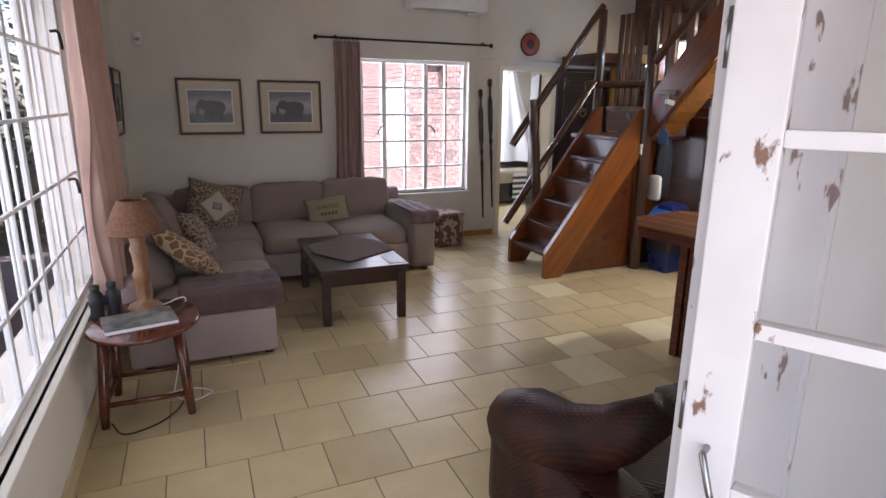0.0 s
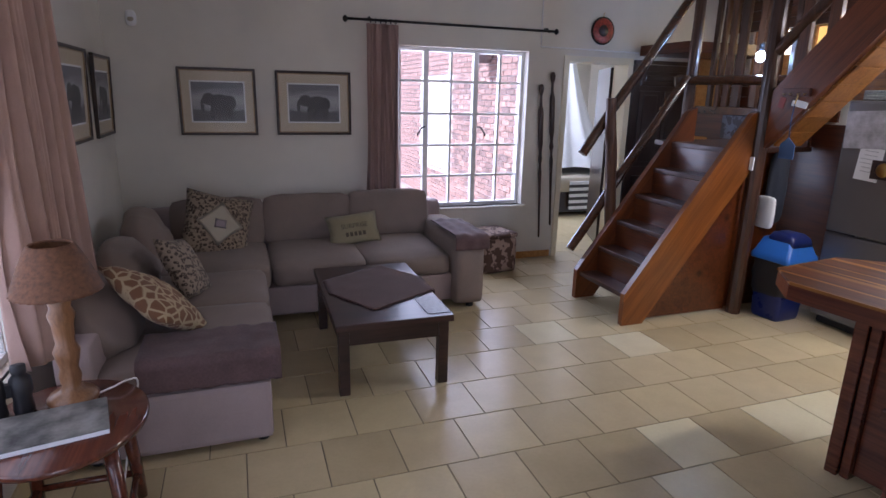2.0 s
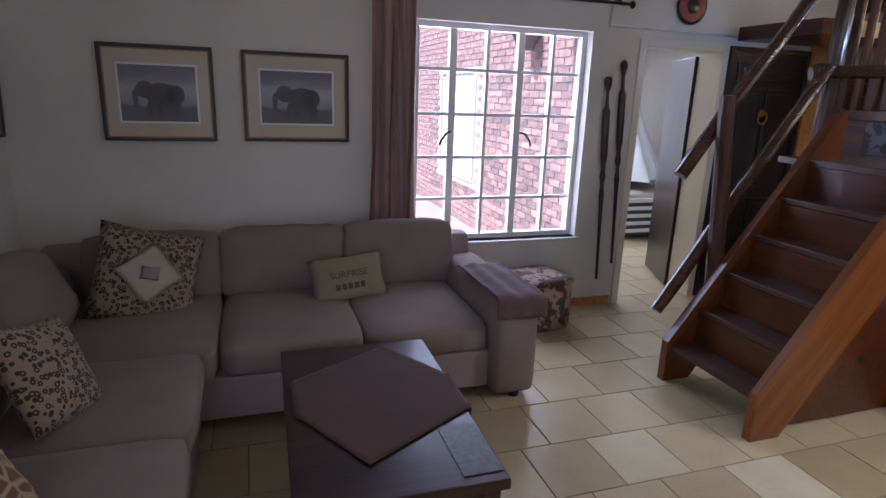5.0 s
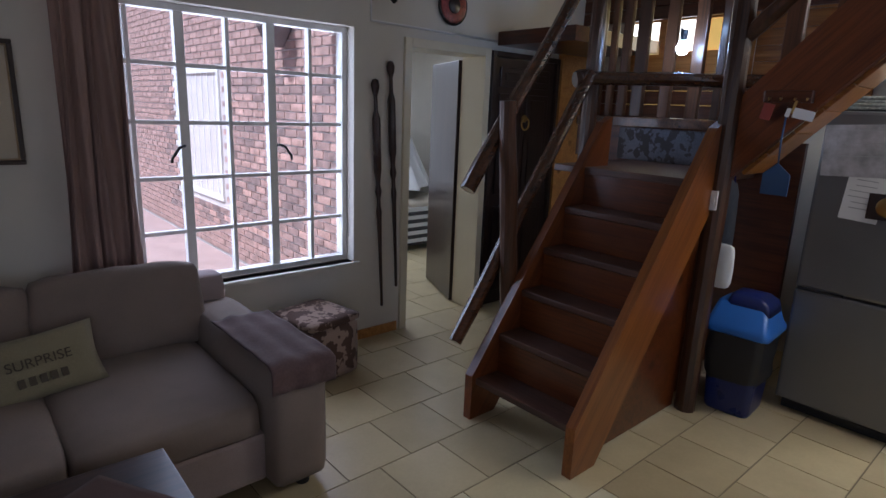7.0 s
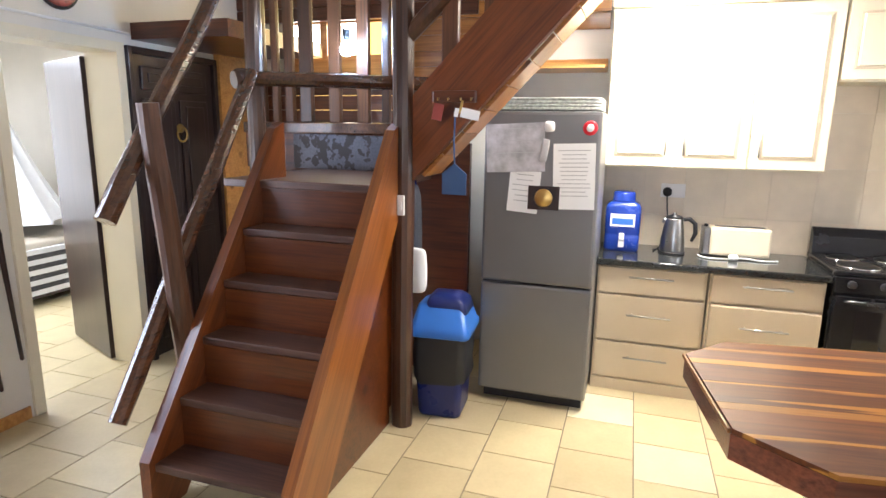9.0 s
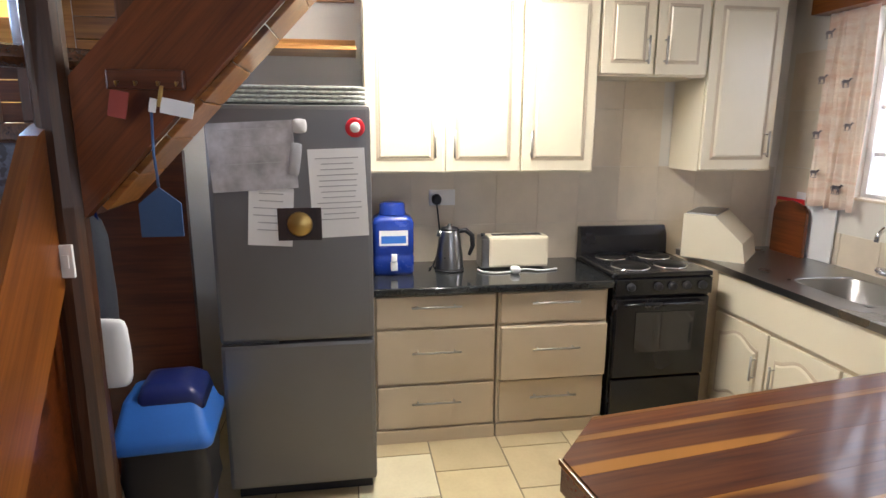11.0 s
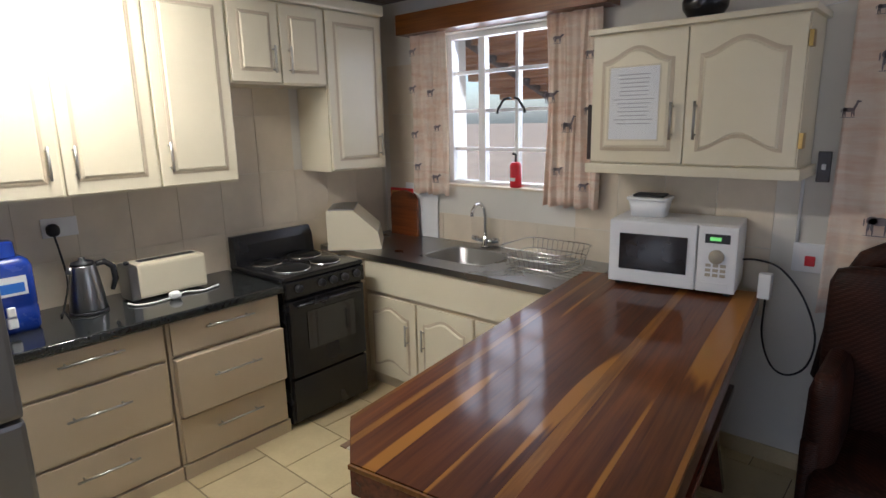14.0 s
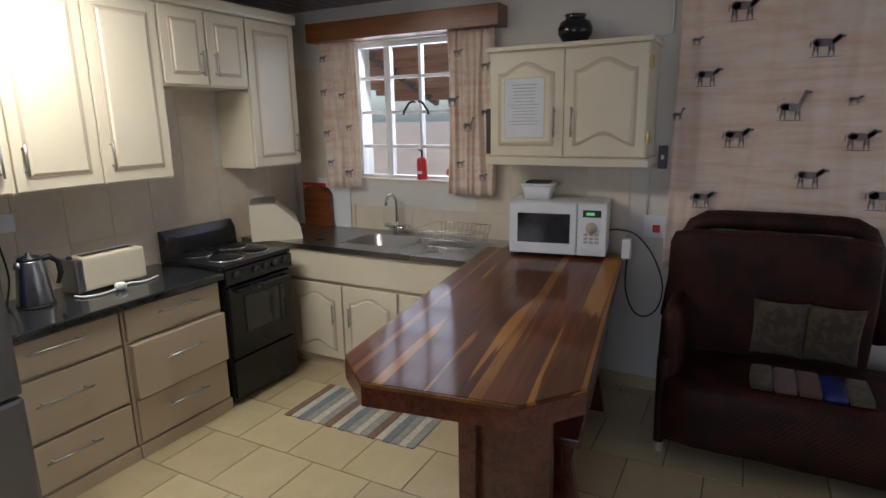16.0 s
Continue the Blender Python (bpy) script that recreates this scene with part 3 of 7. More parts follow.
structure("bedroom_ceiling", boxed(3.57, 6.6, NORTH + 0.22, 10.4, 2.8, 2.9), PLASTER, "white bedroom ceiling")

# loft over the kitchen
loft = structure("loft_ceiling", boxed(4.66, EAST, SOUTH, 3.9, 2.46, 2.56), RISER, "red-brown tongue and groove plank ceiling")
structure("loft_edge_beam", boxed(4.58, 4.66, SOUTH, 3.95, 2.44, 2.62, bevel=0.008), RISER, "dark varnished loft edge beam")
gal = structure("gallery_floor", boxed(4.72, EAST, 5.98, NORTH, 2.10, 2.2), RISER, "red-brown gallery boards over the dark door")
for k in range(4):
    structure("gallery_cladding", boxed(5.775, EAST - 0.002, 4.75, NORTH, 2.36 + k * 0.1, 2.455 + k * 0.1, bevel=0.006), RISER, "red-brown cladding board")
structure("pine_panel", boxed(5.47, EAST, NORTH - 0.05, NORTH - 0.003, 0.0, 2.1), PINE_Y, "yellow pine panel beside the dark door")
structure("stair_back_panel", boxed(5.18, 5.22, 4.62, 6.1, 0.0, 1.5), RISER, "brown boarded panel behind the landing")


def steel_window(name, label, span, z0, z1, y, cols, rows, along="x", bar=0.022, deep=0.035, mullions=(), handles=(), inside=-1, broad=0.05):
    """Steel casement: frame, bars, broad mullions, panes and stay handles. inside: sign of the room's side."""
    win = thing(name, label, "window", kind="structure")
    us = [span[0] + (span[1] - span[0]) * i / cols for i in range(cols + 1)]
    zs = [z0 + (z1 - z0) * i / rows for i in range(rows + 1)]

    def put(nm, u0, u1, a0, a1, lo, hi, mat, parent=win, lab=""):
        bm = boxed(u0, u1, y + a0, y + a1, lo, hi, bevel=0.003 if mat is not PANE else 0) if along == "x" else boxed(y + a0, y + a1, u0, u1, lo, hi, bevel=0.003 if mat is not PANE else 0)
        return part(nm, bm, mat, parent, lab)

    f = 0.035
    put("window_frame", span[0], span[0] + f, -deep, deep, z0, z1, WHITE)
    put("window_frame", span[1] - f, span[1], -deep, deep, z0, z1, WHITE)
    put("window_frame", span[0] + f, span[1] - f, -deep, deep, z1 - f, z1, WHITE)
    put("window_frame", span[0] + f, span[1] - f, -deep, deep, z0, z0 + f, WHITE)
    for i in range(1, cols):
        w = broad if i in mullions else bar
        put("mullion", us[i] - w / 2, us[i] + w / 2, -deep * 0.7, deep * 0.7, z0 + f, z1 - f, WHITE)
    for j in range(1, rows):
        put("glazing_bar", span[0] + f, span[1] - f, -deep * 0.5, deep * 0.5, zs[j] - bar / 2, zs[j] + bar / 2, WHITE)
    for i in range(cols):
        for j in range(rows):
            p = put("pane", us[i] + 0.008, us[i + 1] - 0.008, 0.002, 0.006, zs[j] + 0.008, zs[j + 1] - 0.008, PANE)
            p.visible_shadow = False
    for u, z, s in handles:
        y0 = y + inside * (deep + 0.004)
        pts = [(u, y0, z), (u, y0 + inside * 0.03, z + 0.005), (u + s * 0.03, y0 + inside * 0.035, z - 0.005), (u + s * 0.07, y0 + inside * 0.035, z - 0.06), (u + s * 0.075, y0 + inside * 0.035, z - 0.085)]
        if along == "y":
            pts = [(b, a_, c) for a_, b, c in pts]
        part("stay_handle", tube(bmesh.new(), pts, 0.008), RUBBER, win, "black iron handle", True)
    return win


w1 = steel_window("window_1", "white steel window of small panes", N_WIN[:2], N_WIN[2], N_WIN[3], NORTH + 0.12, 6, 5, mullions=(2, 4), handles=((2.39, 1.36, -1), (2.94, 1.36, 1)))
part("window_sill", boxed(1.88, 3.47, NORTH - 0.03, NORTH + 0.08, 0.555, 0.58, bevel=0.006), PLASTER, w1)
w2 = steel_window("window_2", "white steel window with small panes over the sink", K_WIN[:2], K_WIN[2], K_WIN[3], SOUTH - 0.1, 3, 4, mullions=(2,), handles=((4.71, 1.78, -1), (4.76, 1.78, 1)), inside=1)
part("window_sill", boxed(4.44, 5.28, SOUTH - 0.07, SOUTH + 0.012, 1.235, 1.25, bevel=0.004), WALL_TILE, w2)
w3 = steel_window("window_3", "wide white steel window with bars and open casement", W_WIN[:2], W_WIN[2], W_WIN[3], WEST - 0.06, 10, 5, along="y", bar=0.016, deep=0.014, broad=0.03, mullions=(2, 4, 6, 8), handles=((4.0, 1.2, 1), (4.1, 1.98, 1)), inside=1)
part("window_sill", boxed(WEST - 0.02, WEST + 0.03, W_WIN[0] - 0.04, W_WIN[1] + 0.04, 0.505, 0.53, bevel=0.006), PLASTER, w3)
for k in range(13):
    yb = W_WIN[0] + 0.1 + k * 0.22
    part("burglar_bar", tube(bmesh.new(), [(WEST - 0.13, yb, 0.535), (WEST - 0.13, yb, 2.215)], 0.008), WHITE, w3, "", True)
w4 = thing("window_4", "small window with an amber blind on the gallery", "window", kind="structure")
for a0, a1, b0, b1 in ((5.25, 6.32, 1.58, 1.63), (5.25, 6.32, 2.35, 2.40), (5.25, 5.3, 1.63, 2.35), (6.27, 6.32, 1.63, 2.35), (5.3, 6.27, 1.84, 2.12), (5.62, 5.68, 2.12, 2.35), (5.95, 6.01, 2.12, 2.35)):
    part("window_frame", boxed(EAST + 0.02, EAST + 0.08, a0, a1, b0, b1, bevel=0.004), PINE_Y, w4)
for a0, a1, b0, b1, mt in ((5.3, 6.27, 1.63, 1.84, YELLOWGLASS), (5.3, 5.62, 2.12, 2.35, YELLOWGLASS), (5.68, 5.95, 2.12, 2.35, DAYPANE), (6.01, 6.27, 2.12, 2.35, DAYPANE)):
    part("blind", boxed(EAST + 0.045, EAST + 0.05, a0, a1, b0, b1), mt, w4, "amber lit blind" if mt is YELLOWGLASS else "bright daylit pane")

# skirtings
for nm, args in (("baseboard", (WEST, 3.80, NORTH - 0.012, NORTH, 0.0, 0.07)), ("baseboard", (WEST, WEST + 0.012, SOUTH, NORTH - 0.012, 0.0, 0.09)), ("baseboard", (1.38, EAST, SOUTH, SOUTH + 0.012, 0.0, 0.08))):
    structure(nm, boxed(*args, bevel=0.003), PINE_Y if args[3] == NORTH else TILE, "narrow skirting along the wall foot")


# ---- doors ----
def frame_door(name, span, y0, y1, top, mat, w=0.06):
    fr = thing(name, "cream painted door frame", "door frame", kind="structure")
    part("jamb", boxed(span[0] - w, span[0], y0, y1, 0, top + w, bevel=0.004), mat, fr)
    part("jamb", boxed(span[1], span[1] + w, y0, y1, 0, top + w, bevel=0.004), mat, fr)
    part("head", boxed(span[0], span[1], y0, y1, top, top + w, bevel=0.004), mat, fr)
    return fr


frame_door("door_frame", (3.88, 4.58), NORTH - 0.02, NORTH + 0.24, 2.01, CREAM)
bd = thing("door_1", "plain dark brown bedroom door standing open", "door", 4.575, NORTH + 0.245, 0, 67, kind="structure")
part("leaf", boxed(0.0, 0.70, -0.02, 0.02, 0.012, 1.99, bevel=0.004), DOORWOOD, bd)
part("door_handle", tube(bmesh.new(), [(0.64, -0.02, 1.0), (0.64, -0.06, 1.0), (0.54, -0.06, 1.0)], 0.009), BRASS, bd, "", True)

dd = thing("door_2", "closed dark carved wooden door with a brass knocker", "door", 0, 0, 0, kind="structure")
part("jamb", boxed(4.655, 4.69, NORTH - 0.03, NORTH + 0.1, 0, 2.06, bevel=0.004), DOORWOOD, dd)
part("jamb", boxed(5.43, 5.468, NORTH - 0.03, NORTH + 0.1, 0, 2.06, bevel=0.004), DOORWOOD, dd)
part("head", boxed(4.69, 5.43, NORTH - 0.03, NORTH + 0.1, 2.02, 2.06, bevel=0.004), DOORWOOD, dd)
part("leaf", boxed(4.693, 5.427, NORTH + 0.0, NORTH + 0.05, 0.01, 2.017), DOORWOOD, dd)
for z0, z1 in ((0.12, 0.85), (0.95, 1.75), (1.8, 1.95)):
    for x0, x1 in (((4.76, 5.04), (5.08, 5.36)) if z1 < 1.8 else ((4.76, 5.36),)):
        bm = boxed(x0, x1, NORTH - 0.014, NORTH + 0.002, z0, z1, bevel=0.01)
        box(bm, x0 + 0.05, x1 - 0.05, NORTH - 0.024, NORTH - 0.01, z0 + 0.05, z1 - 0.04, bevel=0.008)
        part("carved_panel", bm, DOORWOOD, dd)
bm = lathe([(0.0, 0), (0.03, 0.0), (0.03, 0.012), (0.0, 0.02)], 16)
bmesh.ops.transform(bm, matrix=pose(5.06, NORTH - 0.016, 1.56, 90, 0, 0), verts=bm.verts)
tube(bm, [(5.06 + 0.045 * math.sin(t), NORTH - 0.035, 1.52 + 0.05 * math.cos(t)) for t in [i * math.pi / 8 for i in range(17)]], 0.007)
part("knocker", bm, BRASS, dd, "brass ring knocker", True)

fr = frame_door("door_frame", (ENTRY[0] + 0.05, 1.235), SOUTH - 0.25, SOUTH - 0.21, 2.05, CHIPPED, 0.05)
structure("door_side_board", boxed(1.288, 1.555, SOUTH - 0.25, SOUTH - 0.215, 0, 2.095), CHIPPED, "chipped white board beside the glazed door")
structure("door_lining", boxed(1.557, 1.579, SOUTH - 0.25, SOUTH + 0.004, 0, 2.095, bevel=0.004), CHIPPED, "chipped white lining of the door opening")
el = thing("door_3", "open white glazed door with chipped paint", "door", 1.215, SOUTH - 0.258, 0, -62, kind="structure")
part("stile", boxed(0.0, 0.10, -0.02, 0.02, 0.02, 2.03, bevel=0.004), CHIPPED, el)
part("stile", boxed(0.82, 0.92, -0.02, 0.02, 0.02, 2.03, bevel=0.004), CHIPPED, el)
for z0, z1 in ((0.02, 0.26), (0.565, 0.595), (0.90, 0.93), (1.235, 1.265), (1.57, 1.60), (1.93, 2.03)):
    part("rail", boxed(0.10, 0.82, -0.018, 0.018, z0, z1, bevel=0.003), CHIPPED, el)
for u0 in (0.325, 0.565):
    part("glazing_bar", boxed(u0, u0 + 0.03, -0.014, 0.014, 0.26, 1.93, bevel=0.003), CHIPPED, el)
for z0, z1 in ((0.26, 0.565), (0.595, 0.90), (0.93, 1.235), (1.265, 1.57), (1.60, 1.93)):
    for u0, u1 in ((0.10, 0.325), (0.355, 0.565), (0.595, 0.82)):
        p = part("pane", boxed(u0, u1, -0.002, 0.002, z0, z1), PANE, el)
        p.visible_shadow = False
for z in (0.35, 1.05, 1.75):
    part("hinge", lathe([(0.012, -0.05), (0.012, 0.05)], 10, at=(-0.006, 0.024, z)), STEEL, el, "", True)
part("latch", tube(bmesh.new(), [(0.05, -0.02, 1.0), (0.05, -0.05, 1.0), (0.07, -0.055, 0.93), (0.08, -0.055, 0.90)], 0.007), STEEL, el, "", True)


# ---- staircase ----
HEARTS = cloth("grey_blue_print", (0.17, 0.17, 0.20), 0.4, 90, spots=("patch", 16, (0.07, 0.06, 0.06)))
T0X, T0Z, DX, DZ = 3.39, 0.235, 0.160, 0.2175
SL = DZ / DX
ST = thing("staircase", "steep open stair of stained pine with worn dark treads", "staircase", kind="structure")


def along_nose(x, drop=0.0):
    return T0Z + (x - T0X) * SL + drop


def grained(ob, axis, degrees):
    """Turns a board's own x axis along its slope, so that its grain runs with it."""
    m = Matrix.Rotation(radians(degrees), 4, axis)
    if axis == "X":
        m = m @ Matrix.Rotation(radians(90), 4, "Z")
    ob.data.transform(m.inverted())
    ob.matrix_local = m
    return ob


def stringer(y0, y1, mat):
    return grained(part("stringer", board_xz([(3.345, 0.0), (3.53, 0.0), (4.40, (4.40 - 3.53) * SL), (4.40, along_nose(4.40, 0.0)), (4.32, along_nose(4.32, 0.075)), (3.345, along_nose(3.345, 0.075))], y0, y1), mat, ST), "Y", -math.degrees(math.atan(SL)))


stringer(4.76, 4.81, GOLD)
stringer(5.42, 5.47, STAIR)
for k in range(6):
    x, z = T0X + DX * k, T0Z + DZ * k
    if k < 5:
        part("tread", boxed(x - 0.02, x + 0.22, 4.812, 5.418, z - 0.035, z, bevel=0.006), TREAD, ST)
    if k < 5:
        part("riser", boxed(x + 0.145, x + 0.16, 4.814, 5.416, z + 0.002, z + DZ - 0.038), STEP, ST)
LZ = T0Z + DZ * 5
part("landing", boxed(T0X + DX * 5 - 0.02, 5.06, 4.83, 5.64, LZ - 0.04, LZ, bevel=0.006), TREAD, ST)
part("landing_beam", boxed(4.975, 5.05, 4.83, 6.1, LZ + 0.22, LZ + 0.29, bevel=0.008), LOG_X, ST)
part("landing_back_board", boxed(5.00, 5.03, 4.83, 6.1, LZ, LZ + 0.22), RISER, ST)
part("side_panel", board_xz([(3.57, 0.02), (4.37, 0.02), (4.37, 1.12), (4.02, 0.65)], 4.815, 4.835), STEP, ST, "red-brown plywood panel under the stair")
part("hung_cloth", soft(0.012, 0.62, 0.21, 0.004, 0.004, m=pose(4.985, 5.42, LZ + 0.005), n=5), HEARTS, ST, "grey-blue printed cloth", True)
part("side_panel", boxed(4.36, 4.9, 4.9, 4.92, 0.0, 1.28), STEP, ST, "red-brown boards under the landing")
part("newel_post", log((4.42, 4.76, 0.0), (4.40, 4.75, 2.75), 0.058, 0.05, 3), LOG, ST, "rough dark log post")
part("landing_post", log((4.50, 5.66, 0.0), (4.50, 5.66, 2.6), 0.05, 0.045, 8), LOG, ST, "rough dark log post")
part("rail_post", log((3.72, 5.52, 0.42), (3.60, 5.52, 1.67), 0.05, 0.045, 5), BALUSTER, ST, "split pole post")
part("handrail", log((3.42, 5.60, 1.22), (4.45, 5.60, 2.63), 0.042, 0.038, 6), LOG_X, ST, "varnished log handrail")
part("mid_rail", log((3.345, 5.575, 0.39), (4.42, 5.62, 1.86), 0.04, 0.038, 7), LOG_X, ST, "varnished log rail")
part("cross_rail", log((4.94, 4.70, 1.83), (4.42, 5.70, 1.83), 0.04, 0.04, 9), LOG_X, ST, "dark log rail")
part("rail_knob", log((4.42, 5.64, 1.83), (4.34, 5.68, 1.82), 0.05, 0.05, 10, steps=4), LOG, ST)
for k, (yb, w) in enumerate(((5.96, 0.05), (5.86, 0.045), (5.76, 0.06), (5.64, 0.085), (5.44, 0.075), (5.25, 0.08), (5.10, 0.05))):
    part("baluster", boxed(4.99, 5.03, yb - w / 2, yb + w / 2, LZ + 0.29, 2.62, bevel=0.008), BALUSTER if k % 3 else LOG, ST, "split wooden baluster")
# second flight, rising over the fridge
F = [(4.70, 1.33), (4.70, 1.74), (3.60, 2.90), (3.60, 2.495)]
for x0 in (4.40,):
    bm = board_xz(F, 0, 0.05)
    bmesh.ops.transform(bm, matrix=Matrix(((0, 1, 0, x0), (1, 0, 0, 0), (0, 0, 1, 0), (0, 0, 0, 1))), verts=bm.verts)
    bmesh.ops.reverse_faces(bm, faces=bm.faces)
    grained(part("flight_stringer", bm, STAIR_Y, ST), "X", -46.6)
for k in range(10):
    yk, zk = 4.68 - k * 0.1035, 1.365 + k * 0.1097
    m = pose(0, yk, zk, -46.6, 0, 0)
    part("soffit_board", boxed(4.455, 4.72, -0.149, -0.002, -0.03, -0.01, bevel=0.004, m=m), WALL_PINE, ST, "yellow pine soffit board")
part("flight_rail", log((4.42, 4.74, 2.0), (4.42, 3.7, 3.02), 0.04, 0.038, 11), LOG, ST, "dark log handrail")
for k in range(4):
    yb = 4.52 - k * 0.2
    part("flight_baluster", boxed(4.405, 4.445, yb - 0.04, yb + 0.04, 1.72 + (4.66 - yb), 2.2 + (4.74 - yb), bevel=0.006), BALUSTER, ST)


# ---- living room, large things ----
def corner_sofa():
    s = thing("corner_sofa", "taupe fabric corner sofa with loose cushions", "sofa", 0, 0, 0)
    part("base", boxed(-0.10, 2.25, 5.52, 6.60, 0.06, 0.28, bevel=0.02), SOFA_BASE, s)
    part("base", boxed(-0.10, 0.77, 3.97, 5.515, 0.03, 0.33, bevel=0.025), SOFA_BASE, s, "paler taupe base of the long seat")
    part("back_frame", soft(2.58, 0.20, 0.66, 0.05, 0.008, m=pose(1.18, 6.56, 0.05), seed=1), SOFA_BASE, s, "", True)
    part("back_frame", soft(0.18, 2.60, 0.54, 0.05, 0.008, m=pose(-0.03, 5.28, 0.06), seed=2), SOFA_BASE, s, "", True)
    for x, w in ((1.22, 0.69), (1.90, 0.67)):
        part("seat_cushion", soft(w, 0.86, 0.18, 0.05, 0.012, m=pose(x, 5.93, 0.27), seed=x), SOFA, s, "", True)
    part("seat_cushion", soft(0.80, 0.90, 0.18, 0.05, 0.012, m=pose(0.46, 5.93, 0.27), seed=3), SOFA, s, "", True)
    for y, d in ((5.14, 0.68), (4.40, 0.80)):
        part("seat_cushion", soft(0.78, d, 0.15, 0.05, 0.01, m=pose(0.42, y, 0.31), seed=y), SOFA, s, "", True)
    for x, w, t, z in ((0.50, 0.70, 10, 0.40), (1.22, 0.72, 11, 0.41), (1.93, 0.69, 8, 0.425)):
        part("back_cushion", soft(w, 0.17, 0.40, 0.04, 0.018, m=pose(x, 6.33, z, -t, 0, 0), seed=x + 4, wrinkle=0.014), SOFA, s, "", True)
    for y, d, t, h in ((5.80, 0.66, -22, 0.40), (5.17, 0.64, -34, 0.36), (4.50, 0.64, -42, 0.33)):
        part("back_cushion", soft(0.19, d, h, 0.07, 0.045, m=pose(0.12, y, 0.43, 0, t, 4 * math.sin(y * 9)), seed=y, wrinkle=0.024), SOFA, s, "slumped back cushion", True)
    part("arm", soft(0.26, 1.08, 0.545, 0.045, 0.01, m=pose(2.375, 5.98, 0.03), seed=9), SOFA, s, "", True)
    for x, y in ((2.4, 5.5), (2.4, 6.48), (0.05, 6.48), (0.72, 4.04), (0.0, 4.04)):
        part("foot", lathe([(0.03, 0.0), (0.035, 0.06)], 12, at=(x, y, 0)), BLACK_PLASTIC, s)
    return s


corner_sofa()


def pillow_thing(name, label, mat, w, h, t, m):
    ob = mesh_object(name, pillow(w, h, t), mat, True)
    ob.matrix_world = m
    return tagged(ob, label, "cushion", "scatter cushions on the sofa")


c1 = pillow_thing("cushion", "leopard print cushion with a pale diamond patch", LEOPARD, 0.52, 0.52, 0.15, pose(0.50, 6.12, 0.63, -24, 16, 12))
part("patch", pillow(0.25, 0.25, 0.012, 8, pose(0, -0.076, 0.0, 0, 45, 0)), LINEN, c1, "pale linen diamond patch", True)
part("motif", pillow(0.09, 0.07, 0.01, 6, pose(0, -0.087, 0.0)), BEAST, c1, "dark printed motif", True)
c2 = pillow_thing("cushion", "olive cushion printed with dark lettering", TEXTCUSHION, 0.44, 0.27, 0.12, pose(1.565, 6.09, 0.555, -28, -5, 3))
pillow_thing("cushion", "brown giraffe print cushion with cream lines", GIRAFFE, 0.46, 0.46, 0.15, pose(0.26, 4.42, 0.63, -58, 28, 62))
pillow_thing("cushion", "small dark leopard print cushion", LEOPARD, 0.40, 0.40, 0.13, pose(0.34, 5.03, 0.62, -30, 14, 72))


def cushion_text():
    cu = bpy.data.curves.new("lettering", "FONT")
    cu.body, cu.size, cu.align_x, cu.extrude = "SURPRISE", 0.055, "CENTER", 0.001
    ob = bpy.data.objects.new("lettering_curve", cu)
    scene.collection.objects.link(ob)
    bpy.context.view_layer.update()
    me = bpy.data.meshes.new_from_object(ob.evaluated_get(bpy.context.evaluated_depsgraph_get()))
    bpy.data.objects.remove(ob)
    me.transform(pose(0, -0.064, -0.005, 90, 0, 0))
    me.materials.clear()
    me.materials.append(INK)
    part("lettering", me, INK, c2, "dark printed word")
    for k in range(5):
        part("lettering", boxed(-0.085 + k * 0.036, -0.061 + k * 0.036, -0.064, -0.060, -0.075, -0.04, bevel=0.001), INK, c2, "dark unreadable letter")


INK = cloth("faded_black_ink", (0.10, 0.08, 0.055), 0.3, 200)
cushion_text()

ct = thing("coffee_table", "low dark wooden coffee table with square legs", "table", 1.475, 4.84, 0, -1)
part("tabletop", boxed(-0.34, 0.34, -0.56, 0.56, 0.40, 0.44, bevel=0.006), DARKWOOD, ct)
for a0, a1, b0, b1 in ((-0.3, 0.3, -0.52, -0.50), (-0.3, 0.3, 0.50, 0.52), (-0.31, -0.29, -0.5, 0.5), (0.29, 0.31, -0.5, 0.5)):
    part("apron", boxed(a0, a1, b0, b1, 0.30, 0.40), DARKWOOD, ct)
for x in (-0.29, 0.29):
    for y in (-0.50, 0.50):
        part("leg", boxed(x - 0.03, x + 0.03, y - 0.03, y + 0.03, 0.0, 0.40, bevel=0.005), DARKWOOD, ct)


# ---- kitchen, large things ----
def handle(parent, p, length, vertical, out, mat=PEWTER):
    """A bar handle on two studs; out: unit way it stands off."""
    x, y, z = p
    ox, oy = out
    bm = bmesh.new()
    h = length / 2
    d = (0, 0, h) if vertical else (oy * h, ox * h, 0)
    s = 0.032
    tube(bm, [(x + ox * s - d[0], y + oy * s - d[1], z - d[2]), (x + ox * s + d[0], y + oy * s + d[1], z + d[2])], 0.006)
    for k in (-0.75, 0.75):
        tube(bm, [(x + d[0] * k, y + d[1] * k, z + d[2] * k), (x + ox * s + d[0] * k, y + oy * s + d[1] * k, z + d[2] * k)], 0.004, 6)
    return part("handle", bm, mat, parent, "brushed steel bar handle", True)


